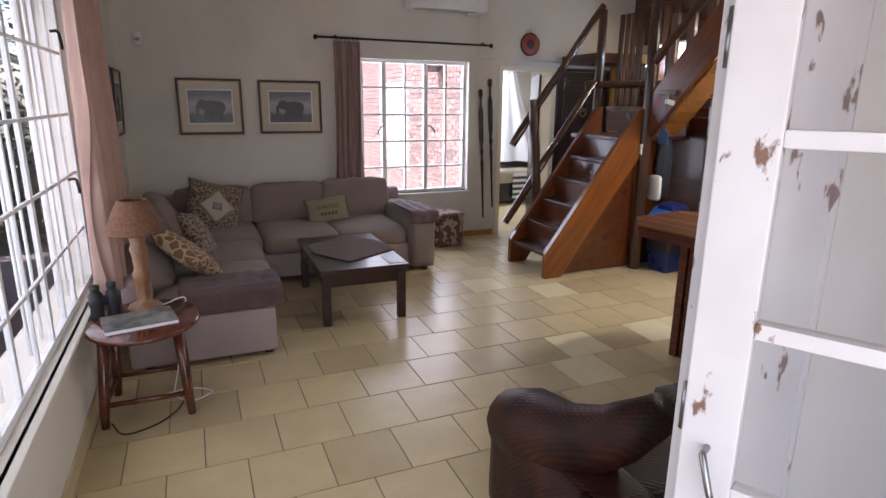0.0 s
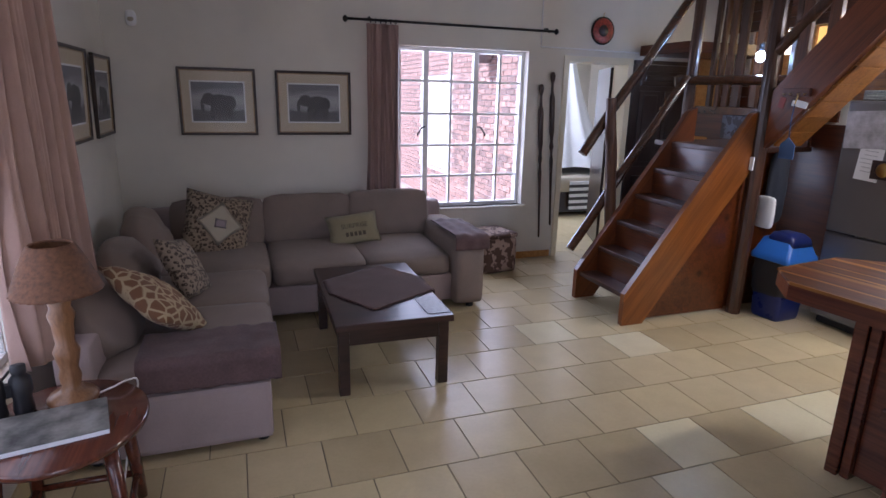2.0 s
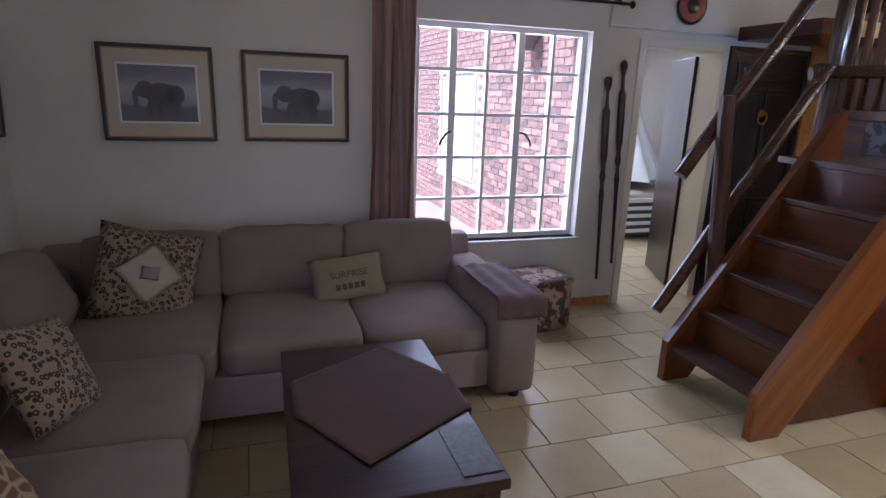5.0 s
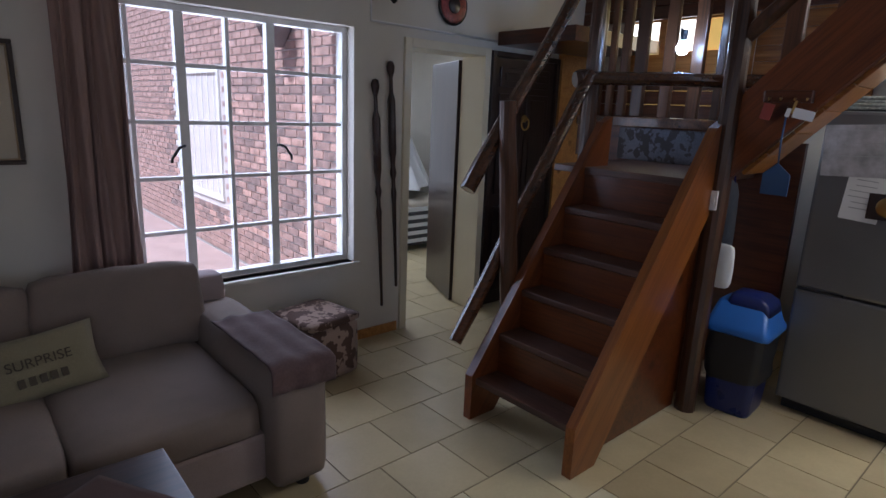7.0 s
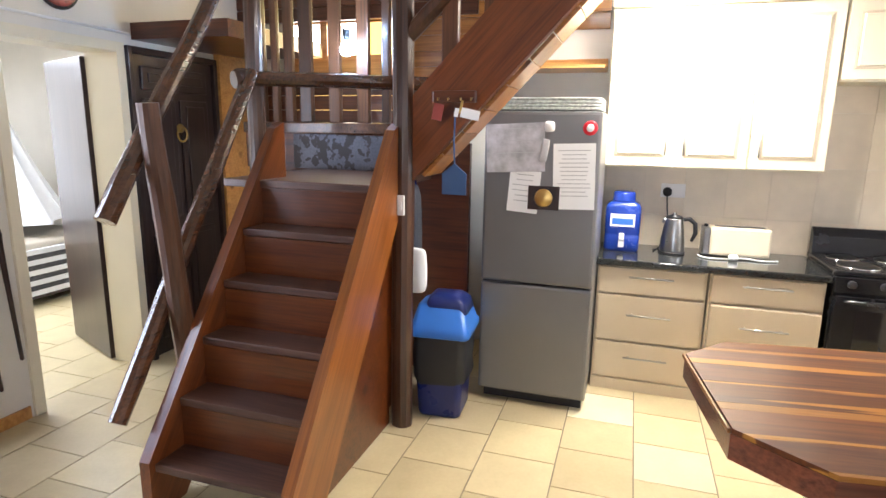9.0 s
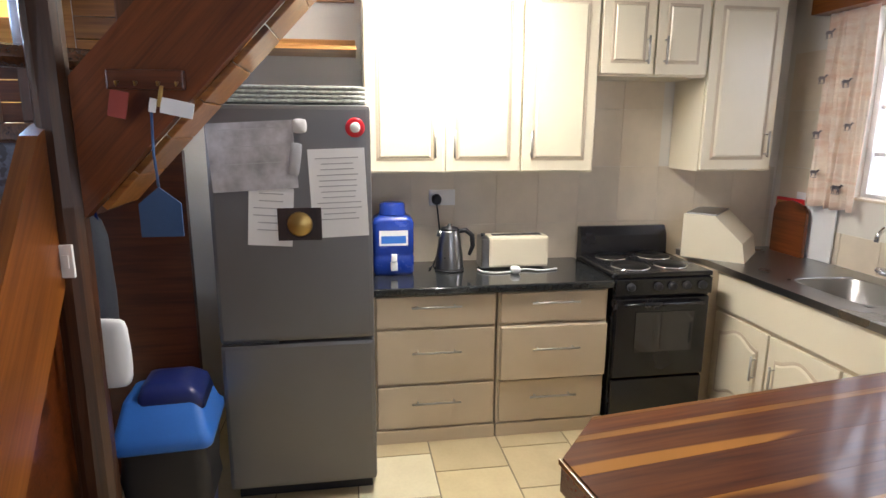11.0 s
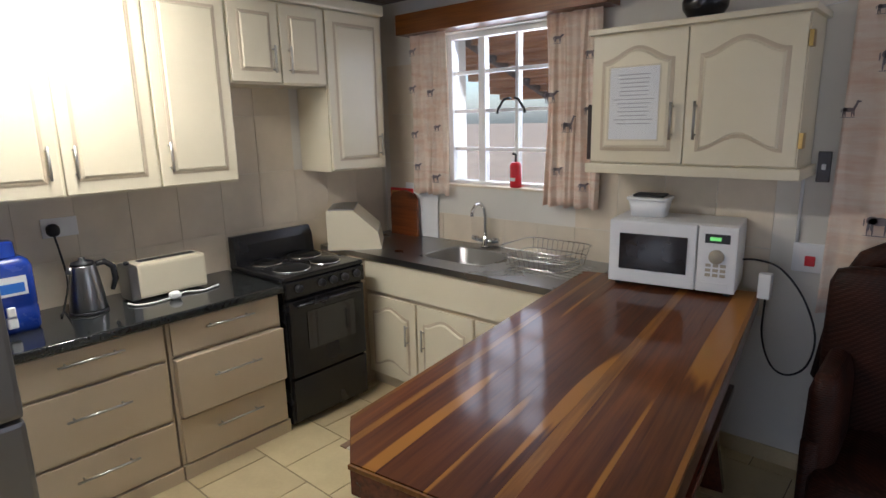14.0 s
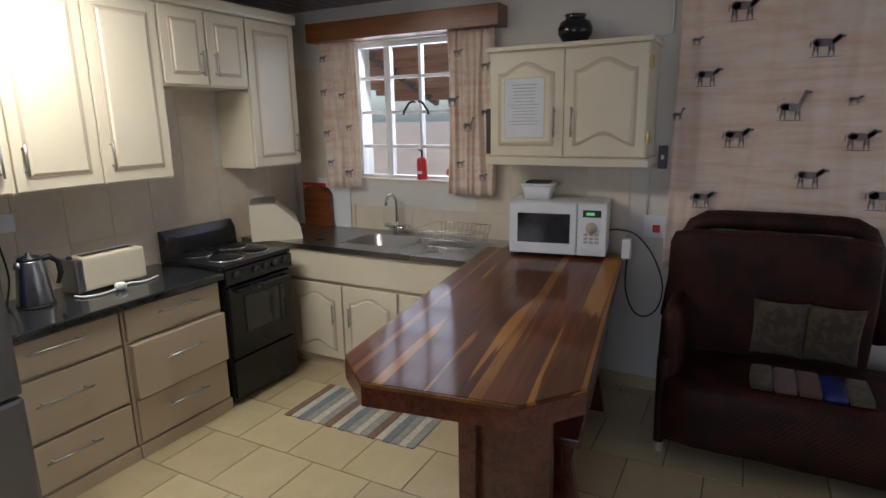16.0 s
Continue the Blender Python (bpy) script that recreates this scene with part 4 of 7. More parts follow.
def arch_panel(w, h, arch, t=0.012, wave=False):
    """A raised door panel in xz with an arched (or wavy, both ends) outline, facing -y."""
    n = 14
    top = [(w * (i / n - 0.5), h / 2 - arch + (arch * (0.5 + 0.5 * math.cos(2 * math.pi * (i / n - 0.5))))) for i in range(n + 1)]
    bot = [(w * (i / n - 0.5), -h / 2 + (arch * (0.5 + 0.5 * math.cos(2 * math.pi * (i / n - 0.5))) if wave else 0)) for i in range(n + 1)]
    outer = top[::-1] + bot
    bm = bmesh.new()
    loops = []
    for k, y in ((1.0, 0.0), (1.0, -t * 0.4), (0.93, -t)):
        loops.append([(x * k, y, z * (1 - (1 - k) * w / h)) for x, z in outer])
    return rings(bm, loops)


def door_leaf(parent, w, h, m, arch=0.0, wave=False, mat=CREAM, hdl=None, name="door"):
    """A framed cupboard door in its own xz plane, facing -y, middle at m."""
    d = part(name, boxed(-w / 2, w / 2, -0.018, 0.0, -h / 2, h / 2, bevel=0.005, m=m), mat, parent)
    pw, ph = w - 0.13, h - 0.14
    # rim round the panel in darker cream: groove shade put into the colour
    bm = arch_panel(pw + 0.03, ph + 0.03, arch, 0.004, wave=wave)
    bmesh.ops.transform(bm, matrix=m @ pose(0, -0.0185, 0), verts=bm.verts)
    part("moulding", bm, CREAM_BASE_SHADE, d, "moulding in darker cream, painted as groove shade")
    bm = arch_panel(pw, ph, arch, 0.011, wave=wave)
    bmesh.ops.transform(bm, matrix=m @ pose(0, -0.019, 0), verts=bm.verts)
    part("panel", bm, mat, d)
    if hdl:
        hx, hz, ln, vert = hdl
        s = 0.03
        bm = bmesh.new()
        dx, dz = (0, ln / 2) if vert else (ln / 2, 0)
        tube(bm, [(hx - dx, -0.018 - s, hz - dz), (hx + dx, -0.018 - s, hz + dz)], 0.006)
        for k in (-0.75, 0.75):
            tube(bm, [(hx + dx * k, -0.018, hz + dz * k), (hx + dx * k, -0.018 - s, hz + dz * k)], 0.004, 6)
        bmesh.ops.transform(bm, matrix=m, verts=bm.verts)
        part("handle", bm, PEWTER, d, "brushed steel bar handle", True)
    return d


FACE_W = lambda x, y, z: pose(x, y, z, 0, 0, -90)   # a front that faces -x
FACE_N = lambda x, y, z: pose(x, y, z, 0, 0, 180)   # a front that faces +y

# fridge
fr = thing("fridge", "grey two-door fridge freezer with papers on it", "fridge", 0, 0, 0)
part("body", boxed(4.94, 5.52, 3.83, 4.455, 0.04, 1.685, bevel=0.012), FRIDGE, fr)
part("door", boxed(4.87, 4.936, 3.83, 4.455, 0.735, 1.685, bevel=0.018), FRIDGE, fr, "upper grey door")
part("door", boxed(4.87, 4.936, 3.83, 4.455, 0.07, 0.727, bevel=0.018), FRIDGE, fr, "lower grey door")
part("plinth", boxed(4.93, 5.4, 3.85, 4.43, 0.0, 0.045), BLACK_PLASTIC, fr)
part("grip", boxed(4.865, 4.872, 4.22, 4.44, 0.731, 0.741, bevel=0.002), BLACK_PLASTIC, fr)

# drawer units under the granite top
BX = 5.27
def drawer_unit(y0, y1, pulled=()):
    u = thing("drawer_unit", "cream base unit with three deep drawers", "cabinet", group="drawer units under the granite")
    part("body", boxed(BX + 0.02, EAST - 0.005, y0, y1, 0.0, 0.80), CREAM_BASE_SHADE, u)
    part("kickboard", boxed(BX - 0.005, BX + 0.018, y0, y1, 0.0, 0.07), CREAM_BASE_SHADE, u)
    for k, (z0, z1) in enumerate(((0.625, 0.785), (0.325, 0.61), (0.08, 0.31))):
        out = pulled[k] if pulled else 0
        d = part("drawer", boxed(BX - 0.0 - out, BX + 0.018, y0 + 0.012, y1 - 0.012, z0, z1, bevel=0.005), CREAM_BASE_SHADE, u)
        handle(d, (BX - out, (y0 + y1) / 2, (z0 + z1) / 2 + 0.03), 0.25, False, (-1, 0))
    return u


drawer_unit(3.20, 3.82)
drawer_unit(2.60, 3.19, (0.0, 0.028, 0.004))
gw = thing("granite_worktop", "black polished granite worktop on the drawer units", "worktop")
part("slab", boxed(BX - 0.018, EAST - 0.003, 2.59, 3.83, 0.80, 0.835, bevel=0.004), GRANITE, gw)
part("front_edge", boxed(BX - 0.03, BX - 0.019, 2.59, 3.83, 0.797, 0.8345, bevel=0.005), GRANITE, gw, "rounded polished front edge", True)

# stove
st = thing("stove", "black four-plate electric stove with an oven", "stove", 0, 0, 0)
part("body", boxed(BX + 0.0, EAST - 0.03, 2.04, 2.58, 0.02, 0.84, bevel=0.006), BLACK, st)
part("hob", boxed(BX - 0.02, EAST - 0.03, 2.035, 2.585, 0.842, 0.87, bevel=0.008), BLACK, st)
bm = board_xz([(EAST - 0.10, 0.865), (EAST - 0.03, 0.865), (EAST - 0.03, 1.03), (EAST - 0.06, 1.03), (EAST - 0.09, 0.98)], 2.04, 2.58)
part("splashback", bm, BLACK, st)
part("control_panel", boxed(BX - 0.03, BX - 0.002, 2.04, 2.58, 0.75, 0.84, bevel=0.006), BLACK, st)
part("oven_door", boxed(BX - 0.03, BX - 0.002, 2.05, 2.57, 0.30, 0.735, bevel=0.006), BLACK, st)
part("oven_window", boxed(BX - 0.034, BX - 0.0305, 2.13, 2.46, 0.44, 0.66), DARKGLASS, st)
part("oven_handle", tube(bmesh.new(), [(BX - 0.03, 2.1, 0.705), (BX - 0.06, 2.1, 0.71), (BX - 0.06, 2.52, 0.71), (BX - 0.03, 2.52, 0.705)], 0.01), BLACK, st, "", True)
part("warming_drawer", boxed(BX - 0.025, BX - 0.002, 2.05, 2.57, 0.04, 0.285, bevel=0.006), BLACK, st)
for k, y in enumerate((2.10, 2.19, 2.27, 2.35, 2.50)):
    bm = lathe([(0.022, 0), (0.02, 0.02), (0.012, 0.022)], 16)
    bmesh.ops.transform(bm, matrix=pose(BX - 0.03, y, 0.80, 0, -90, 0), verts=bm.verts)
    part("knob", bm, BLACK_PLASTIC, st, "", True)
for x, y, r in ((5.40, 2.20, 0.075), (5.40, 2.43, 0.09), (5.63, 2.18, 0.09), (5.63, 2.44, 0.075)):
    pl = part("hotplate", lathe([(r + 0.012, 0.868), (r + 0.012, 0.876), (r, 0.878), (r - 0.005, 0.884), (0.0, 0.884)], 28, at=(x, y, 0)), RUBBER, st, "", True)
    part("rim", lathe([(r + 0.016, 0.868), (r + 0.016, 0.875), (r + 0.01, 0.8755)], 28, at=(x, y, 0)), CHROME, pl, "", True)

# sink run
SF = SOUTH + 0.62
sk = thing("sink_unit", "cream sink cupboard with arched doors", "cabinet", 0, 0, 0)
part("body", boxed(4.02, 5.395, SOUTH + 0.005, SF - 0.021, 0.06, 0.66), CREAM_BASE_SHADE, sk)
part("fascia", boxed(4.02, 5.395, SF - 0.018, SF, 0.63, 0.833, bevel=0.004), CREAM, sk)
part("kickboard", boxed(4.02, 5.39, SF - 0.06, SF - 0.04, 0.0, 0.07), CREAM_BASE_SHADE, sk)
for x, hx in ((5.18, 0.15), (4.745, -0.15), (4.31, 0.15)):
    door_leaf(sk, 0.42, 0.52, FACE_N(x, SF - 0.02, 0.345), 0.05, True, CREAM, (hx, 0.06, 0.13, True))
part("corner_body", boxed(5.40, EAST - 0.01, SOUTH + 0.005, 2.03, 0.0, 0.833), CREAM_BASE_SHADE, sk)
tp = thing("kitchen_sink", "stainless steel sink top with bowl and drainer", "sink", 0, 0, 0)
bm = bmesh.new()
X0, X1, Y0, Y1, B0, B1, C0, C1 = 3.98, EAST - 0.005, SOUTH + 0.004, SF + 0.02, 4.56, 5.04, SOUTH + 0.14, SOUTH + 0.50
for a0, a1, b0, b1 in ((X0, X1, Y0, C0), (X0, X1, C1, Y1), (X0, B0, C0, C1), (B1, X1, C0, C1)):
    box(bm, a0, a1, b0, b1, 0.835, 0.87)
part("top", bm, STEEL, tp)
def rrect(x0, x1, y0, y1, r, n=5):
    out = []
    for cx, cy, a0 in ((x1 - r, y1 - r, 0), (x0 + r, y1 - r, 90), (x0 + r, y0 + r, 180), (x1 - r, y0 + r, 270)):
        out += [(cx + r * math.cos(radians(a0 + 90 * i / n)), cy + r * math.sin(radians(a0 + 90 * i / n))) for i in range(n + 1)]
    return out
bm = rings(bmesh.new(), [[(x, y, z) for x, y in rrect(B0 + k, B1 - k, C0 + k, C1 - k, 0.09)] for k, z in ((-0.012, 0.8705), (0.0, 0.873), (0.006, 0.865), (0.012, 0.75), (0.04, 0.71))], False)
bm.faces.new([v for v in bm.verts][-24:])
part("bowl", bm, STEEL, tp, "round-cornered steel bowl", True)
for k in range(7):
    part("drainer_rib", boxed(4.06, 4.42, SOUTH + 0.14 + k * 0.05, SOUTH + 0.155 + k * 0.05, 0.8702, 0.874), STEEL, tp)
tapt = thing("tap", "chrome swan-neck sink mixer tap", "tap", 4.86, SOUTH + 0.07, 0.87)
part("base", lathe([(0.03, 0), (0.03, 0.015), (0.018, 0.02), (0.018, 0.07), (0.012, 0.075)], 16), CHROME, tapt, "", True)
part("spout", tube(bmesh.new(), [(0, 0, 0.07), (0, 0, 0.2), (0, 0.01, 0.25), (0, 0.05, 0.285), (0, 0.10, 0.28), (0, 0.13, 0.25), (0, 0.135, 0.215)], 0.011, 12), CHROME, tapt, "", True)
for s in (-1, 1):
    part("tap_handle", tube(bmesh.new(), [(0, 0, 0.045), (s * 0.06, 0, 0.045), (s * 0.065, 0, 0.05), (s * 0.1, 0, 0.055)], [0.012, 0.014, 0.02, 0.014], 10), CHROME, tapt, "", True)

# wall tiles behind the worktops are laid last; upper cupboards here
UX = 5.50
def upper(name, label, y0, y1, z0, z1, doors, arch=0.0):
    u = thing(name, label, "cupboard", group="upper kitchen cupboards")
    part("body", boxed(UX + 0.02, EAST - 0.004, y0, y1, z0, z1), CREAM, u)
    n = len(doors)
    w = (y1 - y0) / n
    for i, hs in enumerate(doors):
        yc = y1 - w * (i + 0.5)
        door_leaf(u, w - 0.012, z1 - z0 - 0.02, FACE_W(UX + 0.018, yc, (z0 + z1) / 2), arch, False, CREAM, (hs * (w / 2 - 0.05), -(z1 - z0) / 2 + 0.15 if z1 - z0 > 0.5 else -(z1 - z0) / 2 + 0.13, 0.14, True))
    return u


upper("wall_cupboard", "tall cream wall cupboard with three panelled doors", 2.63, 3.84, 1.37, 2.30, (1, -1, -1))
upper("wall_cupboard", "short cream wall cupboard above the stove", 2.02, 2.625, 1.87, 2.30, (1, -1))
upper("wall_cupboard", "narrow cream wall cupboard in the corner", 1.58, 2.015, 1.37, 2.30, (1,))
structure("cornice", boxed(UX - 0.015, EAST - 0.004, 1.56, 3.85, 2.302, 2.37, bevel=0.015), CREAM, "cream cornice over the wall cupboards")
CR = SOUTH + 0.32
u = thing("wall_cupboard", "cream two-door wall cupboard with arched panels", "cupboard", group="upper kitchen cupboards")
part("body", boxed(3.15, 4.03, SOUTH + 0.004, CR - 0.02, 1.44, 2.03), CREAM, u)
part("top_board", boxed(3.13, 4.05, SOUTH + 0.004, CR + 0.015, 2.03, 2.055, bevel=0.004), CREAM, u)
part("light_pelmet", boxed(3.13, 4.05, SOUTH + 0.004, CR + 0.01, 1.395, 1.44, bevel=0.004), CREAM, u)
door_leaf(u, 0.435, 0.575, FACE_N(3.81, CR - 0.02, 1.735), 0.06, False, CREAM, (0.17, -0.1, 0.16, True))
door_leaf(u, 0.435, 0.575, FACE_N(3.37, CR - 0.02, 1.735), 0.06, True, CREAM, (-0.17, -0.1, 0.16, True))
for z in (1.55, 1.93):
    part("hinge", boxed(3.135, 3.15, CR - 0.05, CR, z - 0.03, z + 0.03), BRASS, u)

# bar counter, turned a little off the walls
BAR = thing("bar_counter", "long varnished hardwood bar counter with clipped corners", "counter", 3.418, 3.423, 0, 7.8)
OUT = [(-0.25, 0.0), (-0.42, -0.165), (-0.42, -1.98), (0.40, -1.98), (0.40, -0.165), (0.25, 0.0)]
strips = [(-0.42, -0.405), (-0.405, -0.28), (-0.28, -0.14), (-0.14, -0.10), (-0.10, 0.04), (0.04, 0.175), (0.175, 0.30), (0.30, 0.325), (0.325, 0.385), (0.385, 0.40)]
BAR_DARK = streaked("dark_reddish_hardwood", (0.062, 0.0125, 0.0022), (0.165, 0.045, 0.006), (0.34, 0.140, 0.018), 0.575)
BAR_LIGHT = streaked("honey_sapwood", (0.15, 0.052, 0.008), (0.32, 0.135, 0.020), (0.09, 0.025, 0.008), 0.66)
for wood in (BAR_DARK, BAR_LIGHT):
    varnish = wood.node_tree.nodes["Principled BSDF"].inputs
    varnish["Roughness"].default_value, varnish["Coat Weight"].default_value, varnish["Coat Roughness"].default_value = 0.5, 0.4, 0.10
    varnish["Specular IOR Level"].default_value = 0.2
top = part("top", plate_mesh(OUT, 0.79, 0.8595, 0.0), MAHOGANY, BAR, "dark reddish edge of the top")
def clip_y(x):
    return -0.165 * max(0.0, (abs(x) - 0.25) / (0.17 if x < 0 else 0.15))


for k, (x0, x1) in enumerate(strips):
    xs = sorted({x0, x1, *[v for v in (-0.25, 0.25) if x0 < v < x1]})
    o = [(x0 + 0.0001, -1.97), (x1 - 0.0001, -1.97)] + [(x - 0.0001 if x == x1 else x + 0.0001, clip_y(x) - 0.003) for x in xs[::-1]]
    part("plank", plate_mesh(o, 0.86, 0.873, 0.0004), BAR_LIGHT if k in (0, 3, 7, 9) else BAR_DARK, top, "honey sapwood strip" if k in (0, 3, 7, 9) else "reddish heartwood plank")
part("edge_strip", boxed(-0.25, 0.25, 0.0005, 0.008, 0.86, 0.8725, bevel=0.002), BAR_LIGHT, top, "honey sapwood lipping")
part("end_panel", boxed(-0.27, 0.06, -0.50, -0.46, 0.0, 0.79, bevel=0.006), MAHOGANY, BAR)
part("side_panel", boxed(-0.235, -0.195, -1.95, -0.50, 0.02, 0.79, bevel=0.004), MAHOGANY, BAR)
part("side_panel", boxed(0.02, 0.06, -1.95, -0.50, 0.02, 0.79, bevel=0.004), MAHOGANY, BAR)
part("shelf", boxed(-0.36, -0.236, -1.9, -0.60, 0.40, 0.44, bevel=0.006), MAHOGANY, BAR)
part("shelf_apron", boxed(-0.29, -0.236, -1.9, -0.62, 0.30, 0.398, bevel=0.004), MAHOGANY, BAR)
for y in (-0.72, -1.75):
    bracket = board_xz([(-0.37, 0.0), (-0.236, 0.0), (-0.236, 0.398), (-0.34, 0.398), (-0.32, 0.30)], y, y + 0.05)
    part("shelf_bracket", bracket, MAHOGANY, BAR)
part("corner_post", boxed(-0.285, -0.215, -0.455, -0.40, 0.0, 0.79, bevel=0.006), MAHOGANY, BAR)
part("corner_post", boxed(0.0, 0.07, -0.455, -0.40, 0.0, 0.79, bevel=0.006), MAHOGANY, BAR)

# wicker sofa under the printed curtain
ws = thing("wicker_sofa", "dark woven wicker sofa with rolled arms", "sofa", 0, 0, 0)
def hoop(x0, x1, y, z0, z1, r, n=18):
    pts = []
    for i in range(n + 1):
        t = i / n
        x = x0 + (x1 - x0) * t
        k = abs(2 * t - 1)
        pts.append((x, y, z1 - (z1 - z0) * k ** 11))
    return tube(bmesh.new(), pts, r, 10, 0.1)
part("back", soft(0.92, 0.12, 0.72, 0.06, 0.01, m=pose(2.53, 1.50, 0.36, -6, 0, 0), n=10), WICKER, ws, "", True)
part("back_roll", hoop(2.02, 2.99, 1.44, 0.55, 1.12, 0.05), WICKER, ws, "", True)
part("seat", soft(1.60, 0.60, 0.34, 0.05, 0.02, m=pose(2.14, 1.74, 0.08), n=10), WICKER, ws, "", True)
part("arm", soft(0.26, 0.72, 0.44, 0.06, 0.01, m=pose(1.45, 1.70, 0.06), n=8), WICKER, ws, "", True)
part("arm", soft(0.10, 0.50, 0.62, 0.045, 0.01, m=pose(2.93, 1.69, 0.12), n=8), WICKER, ws, "", True)
part("arm_roll", tube(bmesh.new(), [(1.58, 1.42, 0.76), (1.51, 1.52, 0.64), (1.45, 1.68, 0.53), (1.42, 1.85, 0.50), (1.42, 1.98, 0.45), (1.43, 2.04, 0.36), (1.43, 2.05, 0.1)], [0.06, 0.09, 0.13, 0.14, 0.13, 0.09, 0.05], 16, 0.06), WICKER, ws, "", True)
for x, y in ((1.36, 1.46), (1.36, 1.98), (2.95, 1.44), (2.95, 1.95)):
    part("leg", tube(bmesh.new(), [(x, y, 0.0), (x, y, 0.10), (x, y, 0.5)], [0.024, 0.026, 0.03], 10), WICKER, ws, "", True)
    part("foot_cap", lathe([(0.026, 0.0), (0.028, 0.05)], 12, at=(x, y, 0)), LINEN, ws, "pale foot cap")


# ---- living room, smaller things ----
def picture(label, w, h, m, seed, group="framed wildlife prints"):
    """A framed print: gilt moulding, beige mount, white line, grey print with plain dark shapes."""
    p = thing("framed_picture", label, "picture", group=group)
    p.matrix_world = m
    for x0, x1, z0, z1 in ((-w / 2, w / 2, h / 2 - 0.02, h / 2), (-w / 2, w / 2, -h / 2, -h / 2 + 0.02), (-w / 2, -w / 2 + 0.02, -h / 2 + 0.02, h / 2 - 0.02), (w / 2 - 0.02, w / 2, -h / 2 + 0.02, h / 2 - 0.02)):
        part("moulding", boxed(x0, x1, -0.028, 0, z0, z1, bevel=0.005), FRAMEWOOD, p, "dark frame moulding")
    for x0, x1, z0, z1 in ((-w / 2 + 0.02, w / 2 - 0.02, h / 2 - 0.028, h / 2 - 0.02), (-w / 2 + 0.02, w / 2 - 0.02, -h / 2 + 0.02, -h / 2 + 0.028), (-w / 2 + 0.02, -w / 2 + 0.028, -h / 2 + 0.028, h / 2 - 0.028), (w / 2 - 0.028, w / 2 - 0.02, -h / 2 + 0.028, h / 2 - 0.028)):
        part("slip", boxed(x0, x1, -0.018, -0.0105, z0, z1), GILT, p, "thin gilt slip")
    part("mount", boxed(-w / 2 + 0.02, w / 2 - 0.02, -0.010, -0.002, -h / 2 + 0.02, h / 2 - 0.02), MOUNT, p, "beige mount")
    pw, ph = w * 0.67, h * 0.58
    part("border", boxed(-pw / 2 - 0.012, pw / 2 + 0.012, -0.013, -0.010, -ph / 2 - 0.012, ph / 2 + 0.012), PAPER, p, "white border line")
    part("print", boxed(-pw / 2, pw / 2, -0.0155, -0.013, -ph / 2, ph / 2), PHOTO, p, "grey printed landscape")
    r = random.Random(seed)
    bm = bmesh.new()
    for cx, cz, a_, b_ in ((0.02, 0.0, 0.085, 0.065), (-0.075, 0.025, 0.05, 0.048), (0.085, 0.0, 0.05, 0.055), (-0.12, -0.02, 0.014, 0.05), (-0.045, -0.075, 0.02, 0.05), (0.0, -0.075, 0.018, 0.045), (0.09, -0.075, 0.022, 0.05), (0.055, -0.07, 0.018, 0.045)):
        cx, cz = cx * pw / 0.4 + r.uniform(-0.006, 0.006), (cz - 0.005) * ph / 0.3
        rings(bm, [[(cx + k * a_ * pw / 0.4 * math.cos(2 * math.pi * i / 14), -0.0165 - d, cz + k * b_ * ph / 0.3 * math.sin(2 * math.pi * i / 14)) for i in range(14)] for k, d in ((1.0, 0.0), (0.9, 0.0012))])
    part("dark_shape", bm, PRINTDARK, p, "dark printed shape")
    g = part("glass", boxed(-w / 2 + 0.02, w / 2 - 0.02, -0.021, -0.020, -h / 2 + 0.02, h / 2 - 0.02), GLAZE, p)
    g.visible_shadow = False
    return p


def photo_material():
    m, nt, b = material("grey_engraved_landscape")
    c = coords(nt)
    sep = nt.nodes.new("ShaderNodeSeparateXYZ")
    nt.links.new(c, sep.inputs[0])
    n = noise_node(nt, c, 9, 6, 0.65, (0.6, 1, 1.6))
    add = nt.nodes.new("ShaderNodeMath")
    add.operation = "MULTIPLY_ADD"
    nt.links.new(n.outputs[0], add.inputs[0])
    add.inputs[1].default_value = 0.16
    nt.links.new(sep.outputs[2], add.inputs[2])
    r = ramp(nt, add.outputs[0], [(0.0, (0.10, 0.10, 0.11)), (0.03, (0.28, 0.28, 0.29)), (0.10, (0.42, 0.42, 0.43)), (0.2, (0.15, 0.15, 0.17))])
    nt.links.new(r.outputs[0], b.inputs["Base Color"])
    b.inputs["Roughness"].default_value = 0.7
    return m


PHOTO = photo_material()
PRINTDARK = plain("dark_engraving", (0.07, 0.07, 0.075), 0.8, var=0.5, scale=40)
GLAZE = glass("picture_glass", (1, 1, 1), 0.05, 0.03)
picture("framed grey elephant print with a beige mount in gilt moulding", 0.61, 0.545, pose(0.56, NORTH - 0.004, 1.565), 1)
picture("framed grey elephant print with wide beige mount", 0.645, 0.54, pose(1.348, NORTH - 0.004, 1.565), 2)
picture("framed print in gilt moulding beside the curtain", 0.74, 0.58, pose(WEST + 0.005, 5.50, 1.61, 2, 0, 90), 3)
picture("framed print in gilt moulding near the corner", 0.60, 0.58, pose(WEST + 0.005, 6.36, 1.60, 2, 0, 90), 4)

rod = thing("curtain_rod", "thin black iron curtain rod with finials", "curtain rod", 0, 0, 0)
part("pole", tube(bmesh.new(), [(1.62, NORTH - 0.10, 2.275), (3.66, NORTH - 0.10, 2.275)], 0.011), RUBBER, rod, "", True)
for x in (1.62, 3.66):
    part("finial", lathe([(0.006, -0.03), (0.02, -0.015), (0.022, 0.0), (0.014, 0.02), (0.0, 0.026)], 12, at=(x, NORTH - 0.10, 2.275)), RUBBER, rod, "", True)
